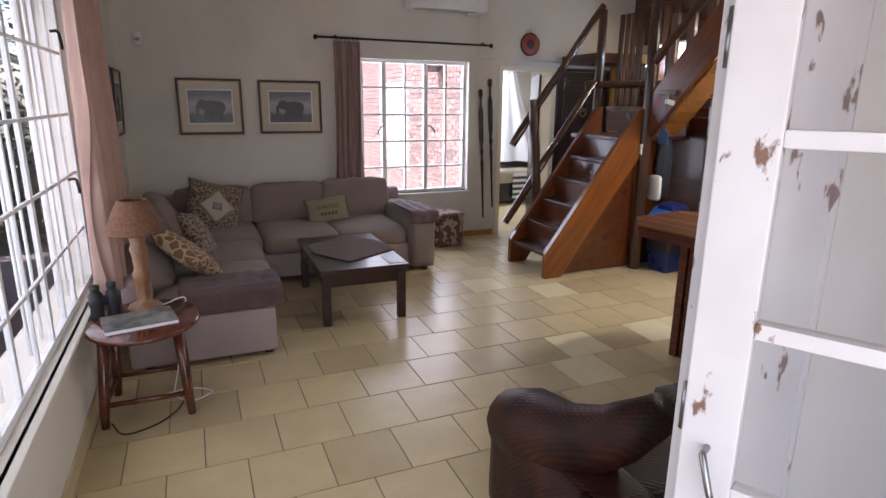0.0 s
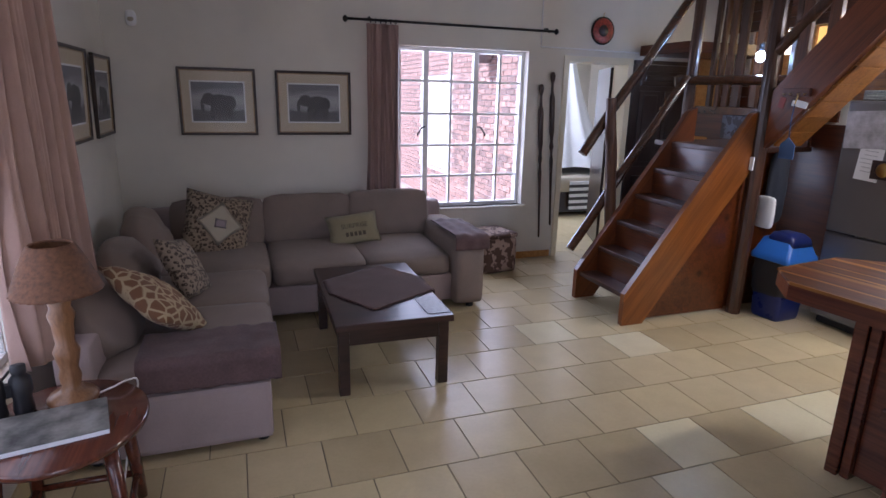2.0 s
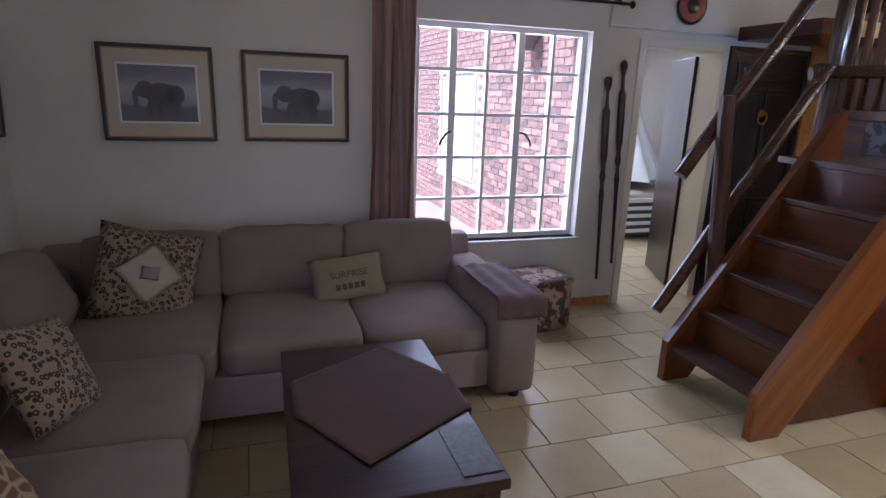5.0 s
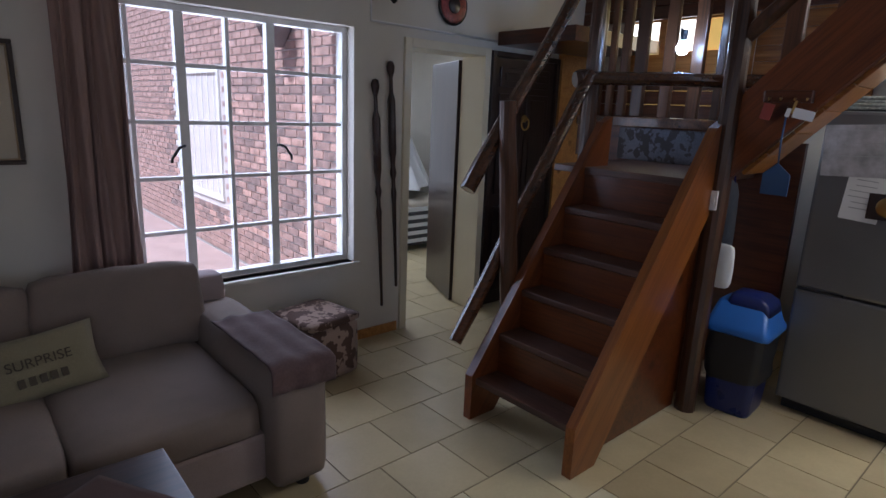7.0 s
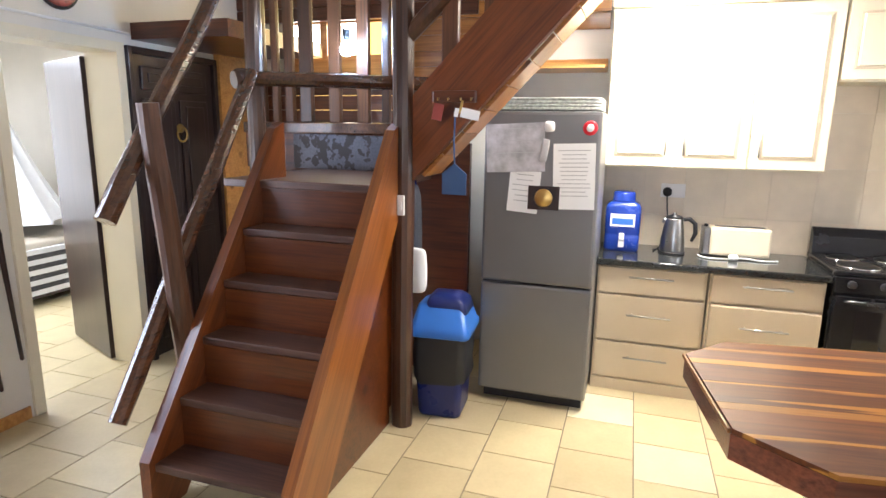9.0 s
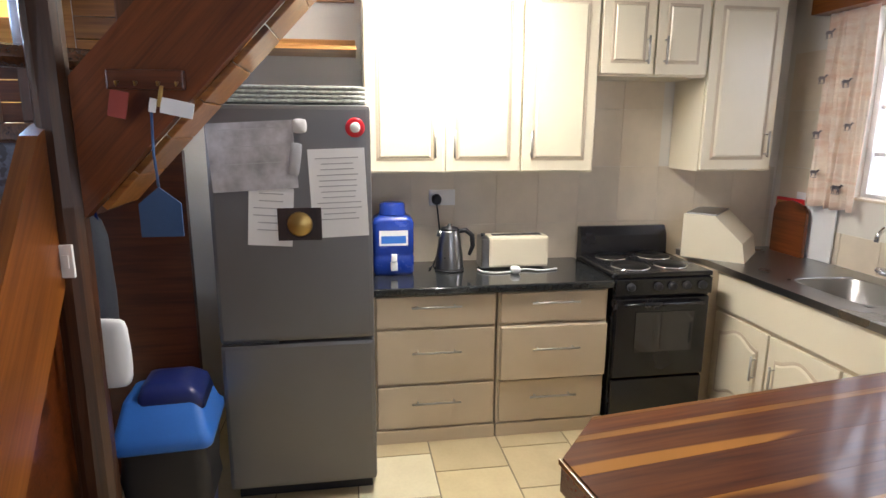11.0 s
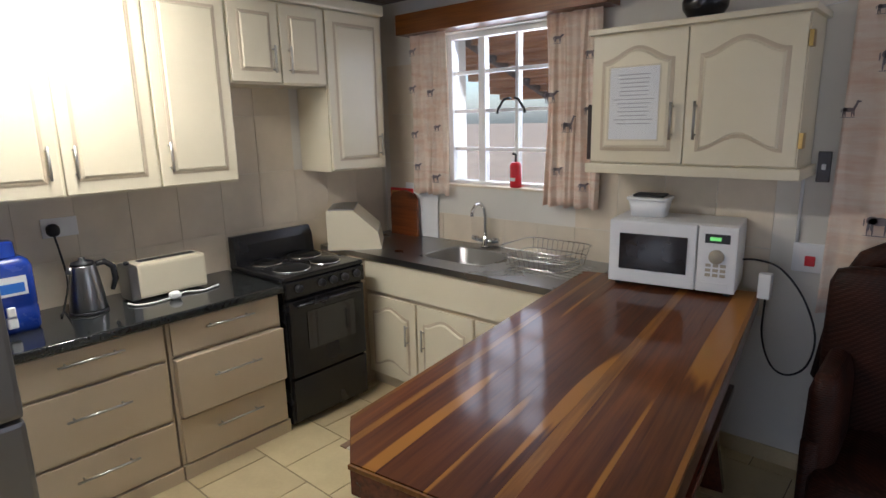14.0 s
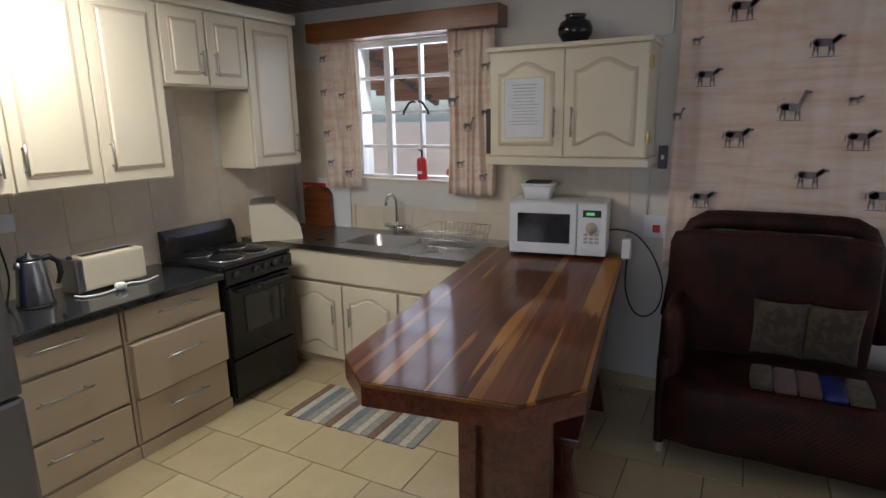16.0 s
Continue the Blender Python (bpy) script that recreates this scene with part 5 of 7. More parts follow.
for x in (1.84, 3.58):
    part("bracket", tube(bmesh.new(), [(x, NORTH, 2.30), (x, NORTH - 0.06, 2.30), (x, NORTH - 0.10, 2.265)], 0.009), RUBBER, rod, "", True)
for k in range(6):
    x = 1.84 + k * 0.045
    part("ring", tube(bmesh.new(), [(x, NORTH - 0.10 + 0.02 * math.sin(t), 2.27 + 0.02 * math.cos(t)) for t in [i * math.pi / 6 for i in range(13)]], 0.003, 6), RUBBER, rod, "", True)
single("curtain", drape(0.32, 1.52, 5, 0.05, 60, 24, 0.8, 1.0), CURTAIN, "dusty pink curtain drawn to one side of the window", "curtain", 1.945, NORTH - 0.10, 2.245, smooth=True)
cw = single("curtain", drape(0.98, 1.86, 8, 0.085, 130, 26, 0.75, 4.0), BACKLIT_CURTAIN, "dusty pink curtain gathered beside the barred window", "curtain", WEST + 0.10, 4.36, 2.42, 90, smooth=True)
rw = thing("curtain_rod", "black iron rod over the barred window", "curtain rod", 0, 0, 0)
part("pole", tube(bmesh.new(), [(WEST + 0.11, 1.4, 2.44), (WEST + 0.11, 5.0, 2.44)], 0.011), RUBBER, rw, "", True)
for y in (1.5, 4.9):
    part("bracket", tube(bmesh.new(), [(WEST, y, 2.46), (WEST + 0.07, y, 2.46), (WEST + 0.11, y, 2.43)], 0.009), RUBBER, rw, "", True)

# carved walking sticks on the wall
def stick(x_top, z_top, x_bot, z_bot, label):
    s = thing("walking_stick", label, "stick", group="carved sticks on the wall")
    L = z_top - z_bot
    prof = [(0.0, 0), (0.010, 0.005), (0.012, 0.25), (0.016, 0.40), (0.02, 0.44), (0.013, 0.47), (0.013, 0.5), (0.024, 0.53), (0.014, 0.56), (0.020, 0.60), (0.026, 0.62), (0.027, 0.84), (0.014, 0.87), (0.012, 0.93), (0.024, 0.955), (0.028, 0.975), (0.02, 0.995), (0.0, 1.0)]
    bm = lathe([(r, t * L) for r, t in prof], 14)
    lean = math.degrees(math.atan2(x_top - x_bot, L))
    bmesh.ops.transform(bm, matrix=pose(x_bot, NORTH - 0.03, z_bot, 0, lean, 0), verts=bm.verts)
    part("shaft", bm, DARKWOOD, s, "", True)
    return s


stick(3.57, 1.79, 3.65, 0.22, "tall dark carved walking stick hung on the wall")
stick(3.69, 1.91, 3.775, 0.345, "dark carved stick with a knob hung by the door")

pl = thing("wall_plate", "round red and black patterned wall plate", "plate", 4.235, NORTH - 0.004, 2.32)
PLATE_RED = plain("red_painted_clay", (0.32, 0.05, 0.035), 0.4, var=0.6, scale=45)
for r0, mt, d, nm in ((0.135, BLACK, 0.0, "rim"), (0.118, PLATE_RED, 0.008, "face"), (0.055, DOORWOOD, 0.014, "boss")):
    bm = lathe([(r0 * 0.8, 0), (r0, 0.006), (r0, 0.012), (r0 * 0.9, 0.016), (0.0, 0.016)], 32)
    bmesh.ops.transform(bm, matrix=pose(0, -d, 0, 90, 0, 0), verts=bm.verts)
    part(nm, bm, mt, pl, "", True)
part("hook", tube(bmesh.new(), [(0, -0.004, 0.13), (0, -0.008, 0.16), (0.01, -0.008, 0.175)], 0.004), BRASS, pl, "", True)

ac = thing("air_conditioner", "white split air conditioner high on the wall", "air conditioner", 0, 0, 0)
part("body", boxed(2.62, 3.56, NORTH - 0.20, NORTH - 0.002, 2.62, 2.90, bevel=0.025), PLASTIC_WHITE, ac)
part("louvre", boxed(2.70, 3.42, NORTH - 0.17, NORTH - 0.06, 2.612, 2.622, bevel=0.003), PRINT, ac, "grey air louvre")
part("drain_cap", boxed(3.34, 3.44, NORTH - 0.12, NORTH - 0.04, 2.585, 2.62, bevel=0.008), PLASTIC_WHITE, ac)
single("electric_conduit", tube(bmesh.new(), [(3.55, NORTH - 0.008, 2.62), (3.55, NORTH - 0.008, 2.14), (4.70, NORTH - 0.008, 2.13)], 0.008), PLASTIC_WHITE, "thin white conduit clipped to the wall", "conduit", smooth=True)
sn = thing("motion_sensor", "small white alarm sensor on the wall", "sensor", 0, 0, 0)
part("case", soft(0.07, 0.05, 0.11, 0.02, 0.004, m=pose(-0.03, NORTH - 0.03, 2.13), n=4), PLASTIC_WHITE, sn, "", True)
part("lens", soft(0.04, 0.02, 0.03, 0.009, 0.002, m=pose(-0.03, NORTH - 0.055, 2.16), n=3), LINEN, sn, "", True)
single("roof_pole", log((0.7, NORTH - 0.045, 2.76), (2.2, NORTH - 0.045, 2.78), 0.05, 0.05, 21), BALUSTER, "dark round pole fixed high across the wall", "pole", smooth=True)

# round side table with lamp, binoculars, magazine
tb = thing("side_table", "oval dark wooden side table with splayed legs", "table", 0.045, 3.505, 0)
bm = lathe([(0.285, 0.49), (0.30, 0.497), (0.30, 0.513), (0.293, 0.52), (0.0, 0.52)], 40)
bmesh.ops.scale(bm, vec=(0.91, 1.06, 1.0), verts=bm.verts)
part("tabletop", bm, MAHOGANY, tb, "", True)
legs = [(-0.19, -0.12), (0.165, -0.12), (0.15, 0.20), (-0.17, 0.20)]
for x, y in legs:
    part("leg", tube(bmesh.new(), [(x * 1.15, y * 1.15, 0.0), (x * 1.1, y * 1.1, 0.15), (x * 0.95, y * 0.95, 0.49)], [0.02, 0.025, 0.026], 10), MAHOGANY, tb, "", True)
for (x0, y0), (x1, y1) in zip(legs, legs[1:] + legs[:1]):
    part("stretcher", tube(bmesh.new(), [(x0 * 1.1, y0 * 1.1, 0.12), (x1 * 1.1, y1 * 1.1, 0.12)], 0.014, 8), MAHOGANY, tb, "", True)
lp = thing("table_lamp", "turned wooden table lamp with a tan wicker shade", "lamp", 0.045, 3.665, 0.52)
part("base", lathe([(0.085, 0), (0.088, 0.012), (0.075, 0.03), (0.045, 0.04), (0.032, 0.06), (0.038, 0.10), (0.03, 0.13), (0.04, 0.17), (0.045, 0.20), (0.032, 0.23), (0.036, 0.30), (0.046, 0.34), (0.034, 0.37), (0.042, 0.40), (0.02, 0.43), (0.012, 0.50), (0.0, 0.5)], 24), LAMPWOOD, lp, "", True)
bm = bmesh.new()
rows = []
for k in range(17):
    t = k / 16
    z = 0.43 + 0.175 * t
    r = 0.145 * (1 - t) ** 0.8 + 0.068 * (1 - (1 - t) ** 0.8)
    rows.append([(r * (1 + 0.025 * (1 if (i + k) % 2 else -1)) * math.cos(2 * math.pi * i / 56), r * (1 + 0.025 * (1 if (i + k) % 2 else -1)) * math.sin(2 * math.pi * i / 56), z) for i in range(56)])
rings(bm, rows, False)
sh = part("shade", bm, WICKER_TAN, lp, "open woven wicker shade", True)
md = sh.modifiers.new("thickness", "SOLIDIFY")
md.thickness = 0.006
single("lamp_cable", tube(bmesh.new(), eased([(0.12, 3.67, 0.526), (0.17, 3.69, 0.535), (0.22, 3.73, 0.54), (0.245, 3.77, 0.50), (0.20, 3.74, 0.30), (0.17, 3.68, 0.12), (0.15, 3.58, 0.02), (0.24, 3.50, 0.006), (0.34, 3.58, 0.006), (0.22, 3.66, 0.006), (0.05, 3.62, 0.006)]), 0.004, 6), PLASTIC_WHITE, "white lamp cable trailing to the floor", "cable", smooth=True)
single("black_cable", tube(bmesh.new(), eased([(0.2, 3.55, 0.006), (0.16, 3.42, 0.006), (0.06, 3.30, 0.006), (-0.08, 3.26, 0.006), (-0.15, 3.40, 0.006)]), 0.004, 6), BLACK_PLASTIC, "thin black cable lying on the tiles", "cable", smooth=True)
bi = thing("binoculars", "black binoculars standing on the side table", "binoculars", -0.135, 3.60, 0.52, 25)
for s in (-0.04, 0.04):
    part("barrel", lathe([(0.032, 0), (0.034, 0.01), (0.030, 0.06), (0.036, 0.08), (0.034, 0.13), (0.020, 0.15), (0.024, 0.155), (0.024, 0.18), (0.0, 0.18)], 18, at=(s, 0, 0)), BLACK_PLASTIC, bi, "", True)
part("bridge", boxed(-0.03, 0.03, -0.014, 0.014, 0.07, 0.12, bevel=0.005), BLACK_PLASTIC, bi)
mg = thing("magazine", "glossy wildlife magazine with a striped cover", "magazine", 0.03, 3.45, 0.521, 12)
part("page_block", boxed(-0.165, 0.165, -0.12, 0.12, 0, 0.018, bevel=0.002), PAPER, mg)
part("cover", boxed(-0.167, 0.167, -0.122, 0.122, 0.0182, 0.0205), COVER, mg, "grey glossy cover")

# tablecloth: a square laid cornerwise over the coffee table
def cloth_over(size, cx, cy, z, hx, hy, turn, n=34):
    bm = bmesh.new()
    grid = []
    for i in range(n + 1):
        row = []
        for j in range(n + 1):
            u, v = (i / n - 0.5) * size, (j / n - 0.5) * size
            a_ = radians(turn)
            x, y = u * math.cos(a_) - v * math.sin(a_), u * math.sin(a_) + v * math.cos(a_)
            zz, over = z + 0.002 * noise.noise(Vector((x * 8, y * 8, 1))), 0.0
            if abs(x) > hx:
                over = abs(x) - hx
                x = math.copysign(hx + 0.012 + over * 0.12, x)
            if abs(y) > hy:
                o2 = abs(y) - hy
                y = math.copysign(hy + 0.012 + o2 * 0.12, y)
                over = max(over, o2)
            zz -= over * 0.98
            row.append(bm.verts.new((cx + x, cy + y, zz)))
        grid.append(row)
    for i in range(n):
        for j in range(n):
            bm.faces.new((grid[i][j], grid[i + 1][j], grid[i + 1][j + 1], grid[i][j + 1]))
    return bm


tc = single("tablecloth", cloth_over(0.65, 1.50, 4.90, 0.4445, 0.318, 0.60, 30), TABLECLOTH, "brown cloth laid cornerwise over the coffee table", "tablecloth", smooth=True)
md = tc.modifiers.new("thickness", "SOLIDIFY")
md.thickness, md.offset = 0.004, 1
single("lace_mat", boxed(1.66, 1.80, 4.32, 4.62, 0.4415, 0.4435), TOOLED, "dark tooled leather mat at the table corner", "mat")

# throws
def throw(x0, x1, y0, y1, z, down, label, n=30):
    bm = bmesh.new()
    grid = []
    for i in range(n + 1):
        row = []
        for j in range(n + 1):
            u = x0 + (x1 - x0) * i / n
            v = (y1 - y0 + down) * j / n - down
            w = 0.008 * noise.noise(Vector((u * 9, v * 9, 3))) + 0.004 * math.sin(u * 60)
            if v < 0:
                row.append(bm.verts.new((u, y0 - 0.016 + w, z + v + 0.01 * noise.noise(Vector((u * 20, 0, 1))) * (j == 0))))
            else:
                row.append(bm.verts.new((u, y0 + v, z + 0.010 + w)))
        grid.append(row)
    for i in range(n):
        for j in range(n):
            bm.faces.new((grid[i][j], grid[i + 1][j], grid[i + 1][j + 1], grid[i][j + 1]))
    ob = single("throw", bm, THROW, label, "throw", smooth=True)
    m_ = ob.modifiers.new("thickness", "SOLIDIFY")
    m_.thickness, m_.offset = 0.008, 1
    return ob


throw(0.20, 0.82, 3.985, 4.32, 0.474, 0.13, "mauve brown woven throw folded over the sofa end")
throw(2.235, 2.515, 5.43, 6.05, 0.592, 0.10, "mauve brown throw laid over the sofa arm")

pf = thing("pouf", "square patchwork hide pouf beside the sofa", "pouf", 2.99, 6.43, 0.0, 10)
part("body", soft(0.37, 0.37, 0.34, 0.025, 0.01), CAMO, pf, "", True)
part("lid", soft(0.378, 0.378, 0.055, 0.02, 0.006, m=pose(0, 0, 0.338)), CAMO, pf, "padded lid", True)

# bedroom glimpse
bed = thing("bed", "bed with a striped dark throw and white linen", "bed", 0, 0, 0)
part("base", boxed(4.75, 6.05, 8.6, 10.15, 0.05, 0.35, bevel=0.01), DOORWOOD, bed)
part("mattress", soft(1.35, 1.6, 0.25, 0.06, 0.01, m=pose(5.4, 9.37, 0.33)), LINEN, bed, "", True)
part("pillow", soft(0.5, 0.35, 0.14, 0.06, 0.02, m=pose(5.1, 9.9, 0.58)), PAPER, bed, "", True)
part("blue_pillow", soft(0.35, 0.25, 0.16, 0.06, 0.02, m=pose(4.95, 9.5, 0.58)), NAVY, bed, "", True)
for k in range(9):
    part("stripe", boxed(5.15, 5.9, 8.535 + 0.004 * (k % 2), 8.56 + 0.004 * (k % 2), 0.10 + k * 0.045, 0.145 + k * 0.045), PRINTDARK if k % 2 else PAPER, bed, "black or white throw stripe")
NET = cloth("white_net", (0.80, 0.80, 0.80), 0.08, 600)
folds = []
for k in range(15):
    t = k / 14
    r = 0.06 + 0.62 * t ** 1.6
    folds.append([(r * (1 + 0.10 * math.sin(11 * a_) * (0.3 + t)) * math.cos(a_), r * (1 + 0.10 * math.cos(9 * a_) * (0.3 + t)) * math.sin(a_), 2.74 - 2.05 * t) for a_ in [2 * math.pi * i / 66 for i in range(66)]])
single("mosquito_net", rings(bmesh.new(), folds, False), NET, "white mosquito net hung in folds over the bed", "net", 5.42, 9.35, 0.0, smooth=True)


# ---- kitchen, smaller things ----
def bar_lines(parent, x0, x1, z_top, n, step, face, seed=0, name="text_line", width=0.004):
    """Unreadable lines of print as thin bars; face maps (u, z) to a box."""
    r = random.Random(seed)
    for k in range(n):
        cut = r.uniform(0.0, 0.35) * (x1 - x0)
        part(name, face(x0 + cut / 2, x1 - cut / 2, z_top - k * step, z_top - k * step + width), PRINT, parent, "line of small print")


PHOTOPAGE = plain("grey_photo_page", (0.48, 0.48, 0.52), 0.5, var=0.35, scale=14)
FX = 4.868
def sheet(label, y0, y1, z0, z1, tilt=0.0, lines=8, mat=None, seed=0, off=0.0):
    p = thing("paper_sheet", label, "paper", group="papers on the fridge")
    m = pose(FX - 0.002 - off, (y0 + y1) / 2, (z0 + z1) / 2, tilt, 0, 0)
    w, h = (y1 - y0) / 2, (z1 - z0) / 2
    part("sheet", boxed(-0.0015, 0.0, -w, w, -h, h, m=m), mat or PAPER, p)
    bar_lines(p, -w * 0.8, w * 0.8, h * 0.78, lines, 1.5 * h / max(lines, 1), lambda a_, b_, c_, d_: boxed(-0.0025, -0.0016, a_, b_, c_, d_, m=m), seed)
    return p


sheet("white notice sheet with small print", 3.85, 4.07, 1.17, 1.52, -2, 12, seed=1)
sheet("white sheet with a bent corner", 4.14, 4.31, 1.14, 1.37, 4, 6, seed=2)
sheet("grey photo page with a white label", 4.12, 4.44, 1.36, 1.62, -3, 3, PHOTOPAGE, seed=3, off=0.002)
mgk = thing("fridge_magnet", "brown square magnet with a gold disc", "magnet", 0, 0, 0)
part("plate", boxed(FX - 0.010, FX - 0.004, 4.03, 4.20, 1.16, 1.29, bevel=0.003), DOORWOOD, mgk)
bm = lathe([(0.05, 0), (0.045, 0.004), (0.0, 0.006)], 20)
bmesh.ops.transform(bm, matrix=pose(FX - 0.010, 4.115, 1.225, 0, -90, 0), verts=bm.verts)
part("disc", bm, BRASS, mgk, "", True)
mgr = thing("fridge_magnet", "round red and white magnet", "magnet", 0, 0, 0)
for r0, mt, d, nm in ((0.038, RED, 0.0, "rim"), (0.02, PLASTIC_WHITE, 0.008, "face")):
    bm = lathe([(r0, 0), (r0, 0.006), (r0 * 0.8, 0.010), (0.0, 0.010)], 24)
    bmesh.ops.transform(bm, matrix=pose(FX - d, 3.89, 1.60, 0, -90, 0), verts=bm.verts)
    part(nm, bm, mt, mgr, "", True)
mgw = thing("fridge_magnet", "small white shell-shaped magnet", "magnet", 0, 0, 0)
part("body", soft(0.012, 0.05, 0.05, 0.005, 0.003, m=pose(FX - 0.006, 4.10, 1.58), n=3), PLASTIC_WHITE, mgw, "", True)
part("ribbon", soft(0.008, 0.04, 0.12, 0.003, 0.002, m=pose(FX - 0.006, 4.13, 1.42, 8, 0, 0), n=3), PRINT, mgw, "", True)

bk = thing("basket_tray", "flat grey woven basket on top of the fridge", "basket", 5.18, 4.14, 1.687)
WOVEN = plain("grey_woven_cane", (0.33, 0.34, 0.30), 0.7, var=0.4, scale=60, relief=0.6)
for k in range(4):
    bm = rings(bmesh.new(), [[(x, y, 0.014 + k * 0.017 + d) for x, y in rrect(-0.24 - o, 0.24 + o, -0.29 - o, 0.29 + o, 0.06)] for d, o in ((-0.009, 0.0), (-0.006, 0.006), (0.006, 0.006), (0.008, 0.0))])
    part("coil", bm, WOVEN, bk, "", True)

ps = thing("wall_shelf", "yellow pine shelf on the wall above the fridge", "shelf", 0, 0, 0)
part("board", boxed(5.50, EAST - 0.002, 3.87, 4.55, 1.965, 1.985, bevel=0.003), PINE_Y, ps)
part("back_lip", boxed(EAST - 0.03, EAST - 0.003, 3.87, 4.55, 1.985, 2.05, bevel=0.003), PINE_Y, ps)

# keys and swatter on the stair flight
PLATE_CLAY = plain("faded_red_tag", (0.30, 0.05, 0.035), 0.5, var=0.2)
kr = thing("key_rack", "wooden key rack with hanging keys", "key rack", 4.385, 4.485, 1.705)
part("board", boxed(-0.015, 0.012, -0.105, 0.105, 0.0, 0.055, bevel=0.005), RISER, kr)
for k, y in enumerate((-0.09, -0.04, 0.02, 0.07)):
    part("hook", tube(bmesh.new(), [(-0.02, y, 0.02), (-0.04, y, 0.01), (-0.045, y, 0.02)], 0.003, 6), BRASS, kr, "", True)
for y, z, mt, w, h in ((-0.085, -0.075, PAPER, 0.09, 0.045), (0.075, -0.08, PLATE_CLAY, 0.05, 0.075), (-0.04, -0.05, BRASS, 0.012, 0.06), (-0.02, -0.065, PAPER, 0.02, 0.04)):
    part("key_tag", soft(0.006, w, h, 0.002, 0.0, m=pose(-0.045, y, z, 12, 0, 0), n=2, wrinkle=0), mt, kr, "key tag")
sw = thing("fly_swatter", "blue plastic fly swatter hung by a wire", "fly swatter", 4.37, 4.475, 1.275)
part("head", board_xz([(-0.06, 0.0), (0.06, 0.0), (0.06, 0.10), (0.0, 0.15), (-0.06, 0.10)], -0.003, 0.003), SWATTER, sw)
sw.children[0].matrix_local = pose(0, 0, 0, 0, 0, 90)
part("wire", tube(bmesh.new(), [(0, 0, 0.15), (0, 0.005, 0.25), (0, 0.0, 0.38)], 0.004, 6), SWATTER, sw, "", True)
swp = thing("light_switch", "white light switch on the log post", "switch", 4.362, 4.745, 1.16)
part("plate", boxed(-0.012, 0.0, -0.02, 0.02, 0.0, 0.10, bevel=0.003), PLASTIC_WHITE, swp)
part("rocker", boxed(-0.017, -0.012, -0.009, 0.009, 0.03, 0.07, bevel=0.002), PLASTIC_WHITE, swp)

# bin
bn = thing("swing_bin", "navy swing bin with a bright blue lid and black bag", "bin", 4.69, 4.61, 0, 4)
part("body", rings(bmesh.new(), [[(x, y, z) for x, y in rrect(-w, w, -w * 0.92, w * 0.92, 0.04)] for w, z in ((0.128, 0.0), (0.134, 0.02), (0.158, 0.47), (0.158, 0.49))]), NAVY, bn, "", True)
part("bag", rings(bmesh.new(), [[(x * (1 + 0.025 * math.sin(31 * y + 30 * z)), y * (1 + 0.03 * math.sin(34 * x + 20 * z)), z + 0.012 * math.sin(40 * (x + y))) for x, y in rrect(-w, w, -w * 0.92, w * 0.92, 0.05, 8)] for w, z in ((0.150, 0.20), (0.160, 0.23), (0.158, 0.30), (0.166, 0.36), (0.163, 0.42), (0.168, 0.485))], False), BLACK_PLASTIC, bn, "black bin bag folded over the rim", True)
part("lid", rings(bmesh.new(), [[(x - lean, y, z) for x, y in rrect(-w, w, -d, d, 0.035)] for w, d, z, lean in ((0.176, 0.168, 0.475, 0.0), (0.180, 0.172, 0.485, 0.0), (0.178, 0.170, 0.515, 0.0), (0.166, 0.158, 0.53, 0.0), (0.112, 0.132, 0.635, 0.0), (0.100, 0.12, 0.642, 0.0))]), BLUE, bn, "bright blue lid", True)
bm = rings(bmesh.new(), [[(x, y + lean, z) for x, y in rrect(-w, w, -d, d, 0.025)] for w, d, z, lean in ((0.118, 0.115, 0.60, -0.03), (0.112, 0.105, 0.655, -0.025), (0.09, 0.08, 0.685, -0.01), (0.05, 0.045, 0.695, 0.0))])
part("flap", bm, NAVY, bn, "navy swing flap", True)

DARKCLOTH = cloth("dark_slate_cloth", (0.035, 0.04, 0.055), 0.3, 200)
bag = thing("hanging_bags", "dark bags and broom hung under the stair", "bag", 4.75, 4.83, 0)
part("bag", soft(0.16, 0.08, 0.55, 0.04, 0.02, m=pose(0.02, 0.02, 0.72)), DARKCLOTH, bag, "", True)
part("strap", tube(bmesh.new(), [(-0.05, 0.0, 1.2), (0.0, 0.0, 1.42), (0.06, 0.0, 1.2)], 0.008, 6), NAVY, bag, "", True)
part("paper_bag", soft(0.05, 0.16, 0.24, 0.02, 0.008, m=pose(-0.14, -0.05, 0.70)), PAPER, bag, "white paper bag", True)

# water can, kettle, toaster on the granite
wc = thing("water_can", "blue plastic water can with a white tap", "water can", 5.60, 3.70, 0.835, -90)
part("body", rings(bmesh.new(), [[(x, y, z) for x, y in rrect(-w, w, -d, d, 0.03)] for w, d, z in ((0.10, 0.08, 0.0), (0.108, 0.086, 0.015), (0.108, 0.086, 0.10), (0.104, 0.084, 0.108), (0.108, 0.086, 0.116), (0.108, 0.086, 0.275), (0.098, 0.078, 0.30), (0.075, 0.065, 0.315))]), CANBLUE, wc, "", True)
part("cap", lathe([(0.068, 0.312), (0.072, 0.318), (0.072, 0.322), (0.069, 0.325), (0.069, 0.368), (0.06, 0.378), (0.0, 0.378)], 28), CANBLUE, wc, "", True)
part("label", boxed(-0.075, 0.075, -0.0875, -0.086, 0.16, 0.24), PAPER, wc, "white label with a blue picture")
part("label_picture", boxed(-0.065, 0.065, -0.0885, -0.0877, 0.172, 0.212), BLUE, wc)
